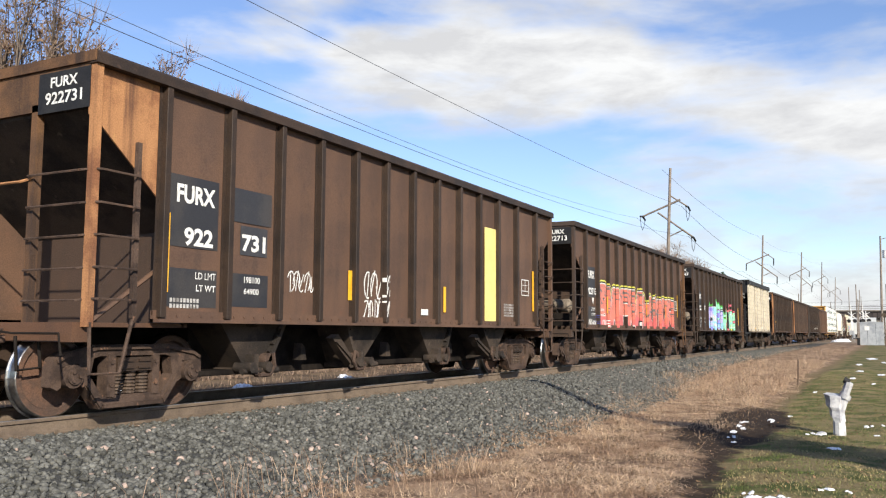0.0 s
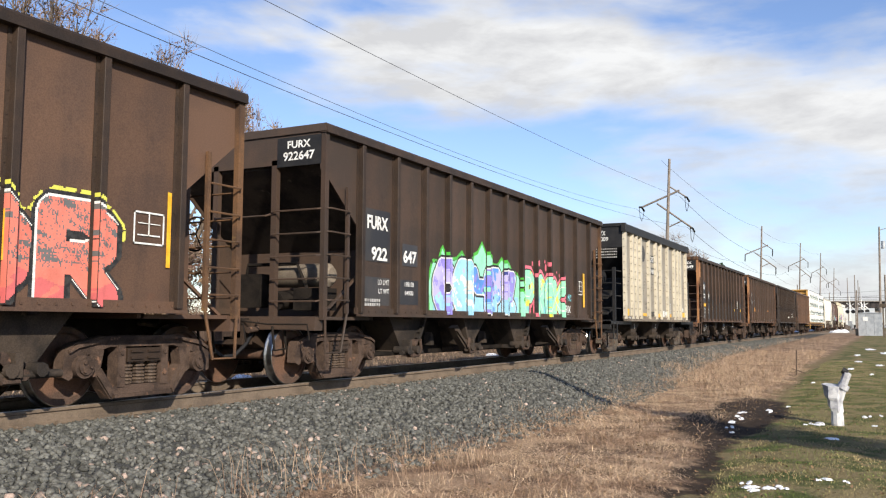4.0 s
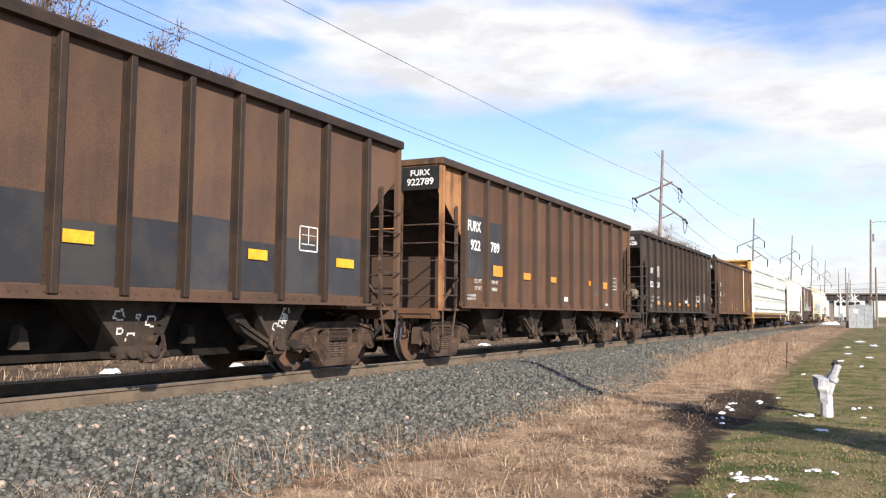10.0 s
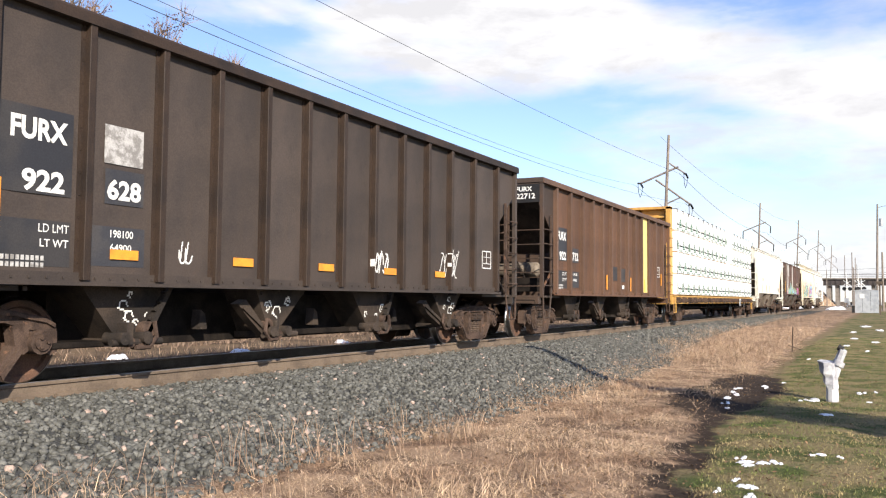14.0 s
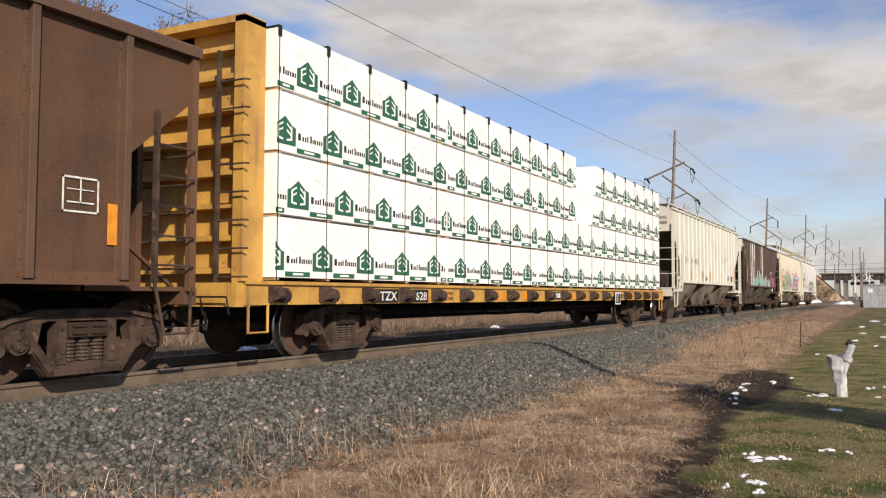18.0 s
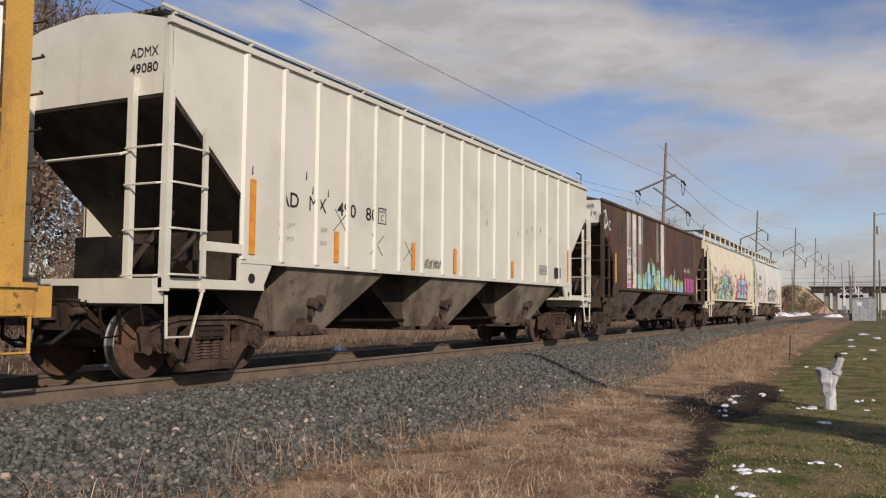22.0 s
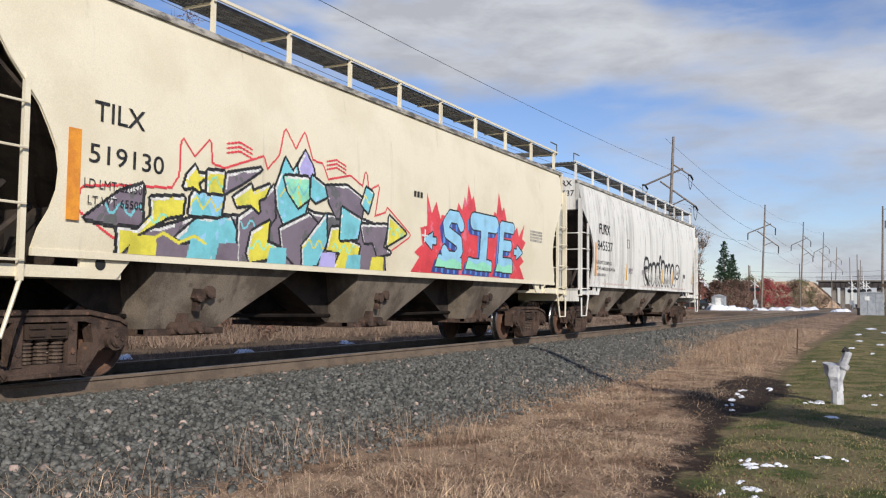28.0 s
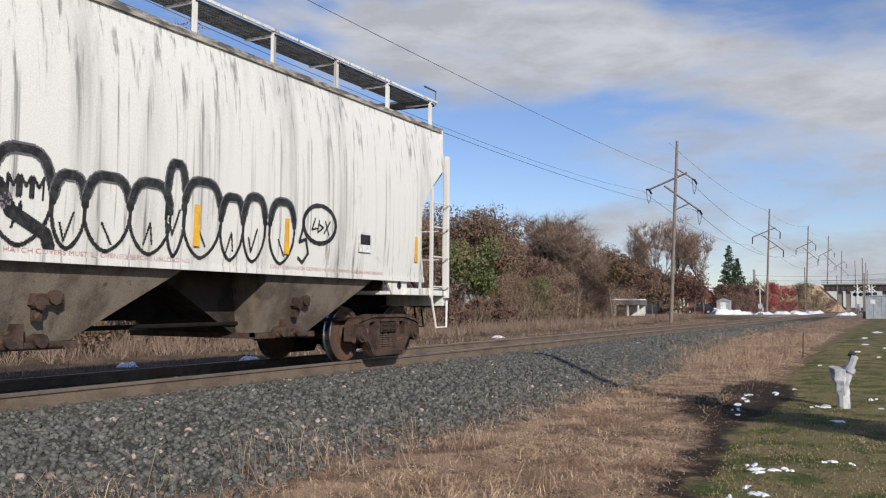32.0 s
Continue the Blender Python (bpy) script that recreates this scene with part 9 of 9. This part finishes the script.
def mural_l():
    w = Mural(0.9, 13.9, 1.43, 3.55, 0.015)
    hp = w.poly([(1.30, 1.88), (1.34, 2.08), (1.86, 2.15), (2.59, 2.21), (2.72, 2.40), (2.74, 2.83), (2.94, 2.64), (3.19, 2.88), (3.22, 2.60), (3.47, 2.57), (4.22, 2.84), (4.30, 2.66), (4.59, 2.94), (4.71, 3.31), (4.94, 3.05), (5.15, 3.34), (5.32, 2.96), (5.58, 2.94), (5.72, 2.72), (6.33, 2.86), (6.69, 2.73), (6.78, 3.00), (6.84, 2.67), (7.16, 2.82), (7.02, 2.28), (7.40, 2.38), (7.45, 2.47), (8.23, 2.08), (7.47, 1.73), (1.79, 1.62)])
    w.paint(w.grow(hp, 0.05) & ~w.grow(hp, 0.01), "red")
    k = [0]

    def piece(colour, *pts):
        p = w.poly(pts)
        k[0] += 1
        w.paint(w.grow(p, 0.045), "black")
        w.paint(p, colour)
        w.paint(p & w.cloud(0.8, k[0] + 40, 0.45), {"cyan": "sky", "plum": "smoke", "yellow": "lime", "lilac": "violet", "mint": "yellow"}[colour])
        gleam = w.none()
        gleam[:-2, 2:] = p[2:, :-2]
        w.paint(p & ~gleam & w.cloud(0.9, k[0] + 80, -0.3), "white")
        xs, zs = w.X[p], w.Z[p]
        if len(xs) and k[0] % 2:
            cx, cz = float(xs.mean()), float(zs.mean())
            run = [(cx - 0.3 + 0.06 * i, cz + 0.07 * math.sin(i * 1.5 + k[0])) for i in range(11)]
            w.paint(w.line(run, 0.013) & p, {"cyan": "yellow", "plum": "cyan", "yellow": "mint", "lilac": "white", "mint": "cyan"}[colour])

    piece("plum", (1.39, 1.78), (1.82, 2.10), (2.14, 2.22), (2.16, 1.74), (2.01, 1.71))
    piece("plum", (1.85, 1.43), (1.88, 1.70), (2.44, 1.75), (3.12, 1.97), (4.03, 2.01), (4.61, 2.36), (5.43, 2.19), (6.55, 2.24), (7.29, 2.13), (7.48, 1.43), (4.05, 1.43))
    piece("yellow", (2.27, 2.09), (2.79, 2.15), (2.77, 1.94), (2.56, 1.90), (2.13, 1.66), (1.92, 1.43), (1.86, 1.43), (1.83, 1.72), (2.11, 1.70), (2.30, 1.90))
    piece("cyan", (2.69, 1.66), (3.00, 1.90), (3.62, 1.98), (3.77, 1.78), (3.78, 1.43), (3.32, 1.43), (3.25, 1.64), (2.78, 1.63))
    piece("cyan", (3.05, 2.23), (3.47, 2.27), (3.43, 1.98), (2.88, 1.95), (2.90, 2.17), (2.99, 2.31))
    piece("yellow", (2.83, 2.44), (2.95, 2.56), (3.01, 2.46), (3.16, 2.46), (3.01, 2.35), (3.05, 2.25), (2.92, 2.30), (2.77, 2.26))
    piece("yellow", (3.16, 2.52), (3.47, 2.55), (3.45, 2.27), (3.16, 2.26))
    piece("plum", (3.51, 2.53), (3.87, 2.62), (4.22, 2.70), (3.81, 2.45), (3.48, 2.28))
    piece("plum", (3.76, 1.99), (4.03, 2.15), (4.45, 2.49), (4.50, 2.06), (4.32, 1.85), (4.05, 1.43), (3.81, 1.43))
    piece("yellow", (3.65, 2.25), (3.98, 2.45), (4.02, 2.36), (4.38, 2.50), (4.27, 2.32), (4.13, 2.26), (4.17, 2.10), (3.99, 2.19), (3.72, 2.14))
    piece("cyan", (4.49, 2.47), (4.70, 2.91), (4.87, 2.74), (5.06, 2.97), (5.23, 2.89), (5.25, 2.43), (5.10, 1.96), (4.70, 1.98), (4.54, 2.20))
    piece("lilac", (4.99, 2.86), (5.16, 3.09), (5.36, 2.86), (5.38, 2.45), (5.08, 2.61))
    piece("mint", (4.67, 2.66), (5.24, 2.71), (5.27, 2.41), (5.01, 2.25), (4.76, 2.45))
    piece("cyan", (5.32, 2.75), (5.86, 2.55), (5.42, 2.37), (5.29, 2.44))
    piece("yellow", (3.98, 1.54), (4.04, 1.83), (4.39, 2.00), (4.37, 1.71), (4.63, 1.65), (4.64, 1.53), (4.05, 1.43))
    piece("plum", (4.62, 1.92), (5.26, 2.18), (5.61, 2.00), (5.37, 1.43), (5.03, 1.43), (4.71, 1.61))
    piece("cyan", (5.15, 1.71), (5.69, 2.22), (5.75, 1.80), (5.54, 1.44), (5.20, 1.43))
    piece("plum", (5.68, 2.64), (6.24, 2.71), (6.74, 2.54), (6.65, 2.25), (5.97, 2.19), (5.78, 2.38))
    piece("yellow", (5.84, 2.02), (6.26, 2.08), (6.22, 1.88), (6.66, 1.80), (6.57, 1.43), (5.99, 1.43), (6.13, 1.66), (5.76, 1.69))
    piece("cyan", (6.10, 2.36), (6.65, 2.22), (6.58, 1.91), (6.09, 1.86))
    piece("cyan", (6.79, 2.75), (7.00, 2.69), (6.85, 2.35), (6.64, 2.47))
    piece("plum", (6.65, 2.14), (7.46, 2.20), (7.36, 1.81), (7.64, 1.74), (7.20, 1.66), (7.03, 1.88), (6.77, 1.86))
    piece("yellow", (7.51, 2.36), (8.11, 2.10), (7.47, 1.85))
    for x, z in ((3.75, 2.8), (5.95, 2.9)):
        for j in range(3):
            w.paint(w.line([(x - 0.25, z + j * 0.06), (x, z + 0.06 + j * 0.06), (x + 0.25, z + j * 0.06)], 0.012), "red")
    for i, x in enumerate((2.0, 2.9, 3.4, 4.4, 5.6, 6.3, 7.0)):
        w.paint(w.poly([(x, 1.43), (x + 0.42, 1.43), (x + 0.4, 1.66), (x + 0.04, 1.64)]), ("yellow", "cyan", "plum", "cyan", "lilac", "cyan", "yellow")[i])
    w.paint(w.line([(2.35, 1.62), (2.5, 1.7), (2.75, 1.6), (3.0, 1.7), (3.2, 1.62)], 0.02), "yellow")
    fl = w.poly([(9.25, 1.44), (13.1, 1.44), (13.0, 2.5), (9.4, 2.55)])
    fl |= w.poly([(9.4, 1.44), (8.35, 1.44), (8.62, 1.72), (8.42, 1.8), (8.7, 1.95), (8.6, 2.25), (8.85, 2.3), (8.83, 2.92), (9.02, 2.55), (9.2, 2.78), (9.35, 2.5), (9.6, 2.3)])
    fl |= w.poly([(9.9, 2.4), (10.12, 2.86), (10.28, 2.72), (10.4, 3.02), (10.48, 2.9), (10.6, 3.28), (10.72, 2.98), (10.82, 3.08), (10.95, 2.7), (11.1, 2.4)])
    fl |= w.poly([(11.6, 2.4), (11.85, 2.86), (11.95, 2.8), (12.1, 3.3), (12.24, 2.9), (12.36, 3.0), (12.6, 2.5)])
    fl |= w.poly([(12.7, 1.44), (12.8, 2.4), (13.1, 2.62), (13.2, 2.4), (13.54, 2.72), (13.4, 2.36), (13.62, 2.3), (13.3, 2.0), (13.55, 1.85), (13.32, 1.74), (13.66, 1.44)])
    w.paint(fl, "red")
    w.paint(fl & w.cloud(0.9, 22, 0.5), "pink")
    for ch, a, b, f0, f1 in (("S", 9.56, 10.22, 9.24, 10.36), ("T", 10.78, 11.84, 10.52, 11.8), ("E", 12.2, 12.78, 12.0, 12.92)):
        g = w.glyph(ch, a, b, 1.76, 2.56, 0.17 if ch == "T" else 0.115, 0.06) | w.poly([(f0, 1.58), (f1, 1.56), (f1 - 0.04, 1.78), (f0 + 0.1, 1.8)])
        shadow = w.none()
        shadow[:-7, :-8] = g[7:, 8:]
        w.paint(w.grow(shadow, 0.02), "navy")
        w.paint(shadow & (np.mod(w.X * 4, 1) < 0.35), "blue")
        w.paint(w.grow(g, 0.03), "black")
        w.paint(g, "sky")
        w.paint(g & (w.Z < 1.72 + 0.03 * np.sin(w.X * 9)), "mint")
    for x, k in ((8.98, -1), (13.2, 1)):
        st = w.poly([(x + k * 0.25, 2.05), (x - k * 0.1, 2.2), (x - k * 0.1, 2.1), (x - k * 0.25, 2.1), (x - k * 0.25, 1.98), (x - k * 0.1, 1.98), (x - k * 0.1, 1.88)])
        w.paint(w.grow(st, 0.03), "black")
        w.paint(st, "sky")
    w.paint(w.line([(8.68, 2.12), (8.88, 2.12)], 0.02) | w.line([(8.78, 2.02), (8.78, 2.22)], 0.02), "white")
    w.build(CAR_L, rounded, "wild-style graffiti in cyan, yellow and plum beside red flames")


def mural_m():
    w = Mural(6.6, 13.4, 1.5, 2.75, 0.012)
    loops = ((7.2, 0.34, 2.47), (7.75, 0.2, 2.28), (8.24, 0.3, 2.33), (8.84, 0.3, 2.34), (9.22, 0.15, 2.62), (9.66, 0.32, 2.46), (10.19, 0.21, 2.33), (10.62, 0.22, 2.38), (11.2, 0.27, 2.38))
    for i, (x, r, top) in enumerate(loops):
        z0 = 1.52
        zc = (top + z0) / 2
        n = 26
        arch = []
        for k in range(n + 1):
            c, q = math.cos(6.283 * k / n), math.sin(6.283 * k / n)
            arch.append((x + r * math.copysign(abs(c) ** (0.6 if q > 0 else 1.3), c), zc + (top - z0) / 2 * q))
        w.paint(w.line(arch[2:12], 0.066), "smoke")
        w.paint(w.line(arch[1:13], 0.046), "black")
        w.paint(w.line(arch, 0.022), "black")
        w.paint(w.line(([(x - 0.08, zc - 0.3), (x, zc - 0.05), (x + 0.04, zc - 0.28)], [(x + 0.06, zc), (x - 0.04, zc - 0.3), (x - 0.1, zc - 0.12)], [(x - 0.07, zc - 0.1), (x + 0.07, zc - 0.32)])[i % 3], 0.014), "black")
    ring = [(12.07 + 0.4 * math.cos(0.3 * k), 2.14 + 0.28 * math.sin(0.3 * k)) for k in range(-9, 13)]
    w.paint(w.line(ring, 0.034), "black")
    w.paint(w.line([(11.68, 2.1), (11.6, 1.85), (11.75, 1.9), (11.82, 1.7), (11.7, 1.56), (11.6, 1.62)], 0.024), "black")
    w.paint(w.line([(11.95, 2.22), (11.88, 2.05), (12.0, 2.08)], 0.014) | w.line([(12.05, 2.2), (12.02, 2.02), (12.16, 2.1), (12.04, 2.14)], 0.014) | w.line([(12.2, 2.2), (12.3, 2.0)], 0.014) | w.line([(12.32, 2.2), (12.18, 2.02)], 0.014), "black")
    w.paint(w.line([(6.95, 2.1), (7.1, 1.85), (7.5, 1.65), (7.55, 1.53)], 0.07), "black")
    for k, a in enumerate((7.05, 7.19, 7.33)):
        w.paint(w.line([(a, 2.0), (a, 2.2), (a + 0.06, 2.1), (a + 0.11, 2.2), (a + 0.11, 2.0)], 0.016), "black")
    w.build(CAR_M, rounded, "black outlined bubble-letter graffiti")
    w = Mural(2.6, 7.2, 1.5, 2.4)
    rnd = random.Random(4)
    for i in range(6):
        a = 2.9 + i * 0.7
        w.paint(w.line([(a + rnd.uniform(-0.1, 0.5), rnd.uniform(1.6, 2.3)) for _ in range(5)], 0.012), "white")
    for a in (4.95, 6.6):
        w.paint((w.X > a) & (w.X < a + 0.5) & (w.Z > 1.85) & (w.Z < 2.05) & w.cloud(0.05, 6, 0.0), "plum")
    tagged(w.build(CAR_M, rounded, "faint white scrawl over dirty paint"), kind="stuff")


mural_b()
mural_c()
mural_k()
mural_l()
mural_m()
chalk(CAR_A, 5.5, 1.5, 0.45, 4, 3, ribbed, r=0.013)
chalk(CAR_A, 5.48, 1.14, 0.34, 6, 5, ribbed, r=0.012)
chalk(CAR_A, 3.5, 1.53, 0.3, 5, 6, ribbed, r=0.009)
chalk(CAR_E, 2.5, 1.3, 0.14, 4, 7, ribbed, r=0.01)
chalk(CAR_F, 10.2, 1.5, 0.4, 3, 8, ribbed, "smoke", r=0.008)
chalk(CAR_G, 7.9, 1.38, 0.34, 4, 9, ribbed, r=0.016)
chalk(CAR_G, 10.4, 1.35, 0.5, 4, 10, ribbed, r=0.011)
chalk(CAR_G, 3.6, 1.35, 0.25, 2, 11, ribbed, r=0.01)
chalk(CAR_J, 6.9, 1.66, 0.16, 10, 12, lambda x, z: -1.507, "smoke", 0.009)


def chute_side(x, z):
    return -1.3 + 0.129 * (1.07 - z) - 0.008


for car, seed in ((CAR_E, 3), (CAR_G, 5)):
    for i, (x0, x1, b0, b1) in enumerate(BAYS):
        w = Mural(b0 - 0.3, b1 + 0.3, 0.55, 1.02)
        rnd = random.Random(seed * 10 + i)
        for k in range(5):
            cx, cz, r = (b0 + b1) / 2 + rnd.uniform(-0.3, 0.3), rnd.uniform(0.62, 0.98), rnd.uniform(0.03, 0.09)
            pts = [(cx + r * math.cos(a), cz + r * math.sin(a)) for a in (0, 1.0, 2.2, 3.4, 4.6 + rnd.uniform(0, 1.2))]
            w.paint(w.line(pts, 0.01), "white")
        lim = w.poly([(x0 + 0.05, 1.05), (x1 - 0.05, 1.05), (b1 - 0.02, 0.5), (b0 + 0.02, 0.5)])
        w.ink[~lim] = -1
        tagged(w.build(car, chute_side, "pale spray scrawl on a hopper chute"), kind="stuff")


# ---- things that move ----
def travelled(t):
    u = (t - 16) / 16
    return 104.7265 * u - 1.2229 * u ** 2 + 0.8589 * u ** 3 - 1.6382 * u ** 4 - 1.0982 * u ** 5


def motions():
    for car, ft in ROLLING:
        walk(car, [(t, pose(ft - travelled(t), TRACK_Y, 0)) for t in range(0, 33)])
    steps = [i * 0.1 for i in range(321)]
    turns = [(t, math.degrees(-travelled(t) / 0.457)) for t in steps]
    for w, x in WHEELS:
        walk(w, [(t, pose(x, 0, 0.457, 0, a, 0)) for t, a in turns])


motions()
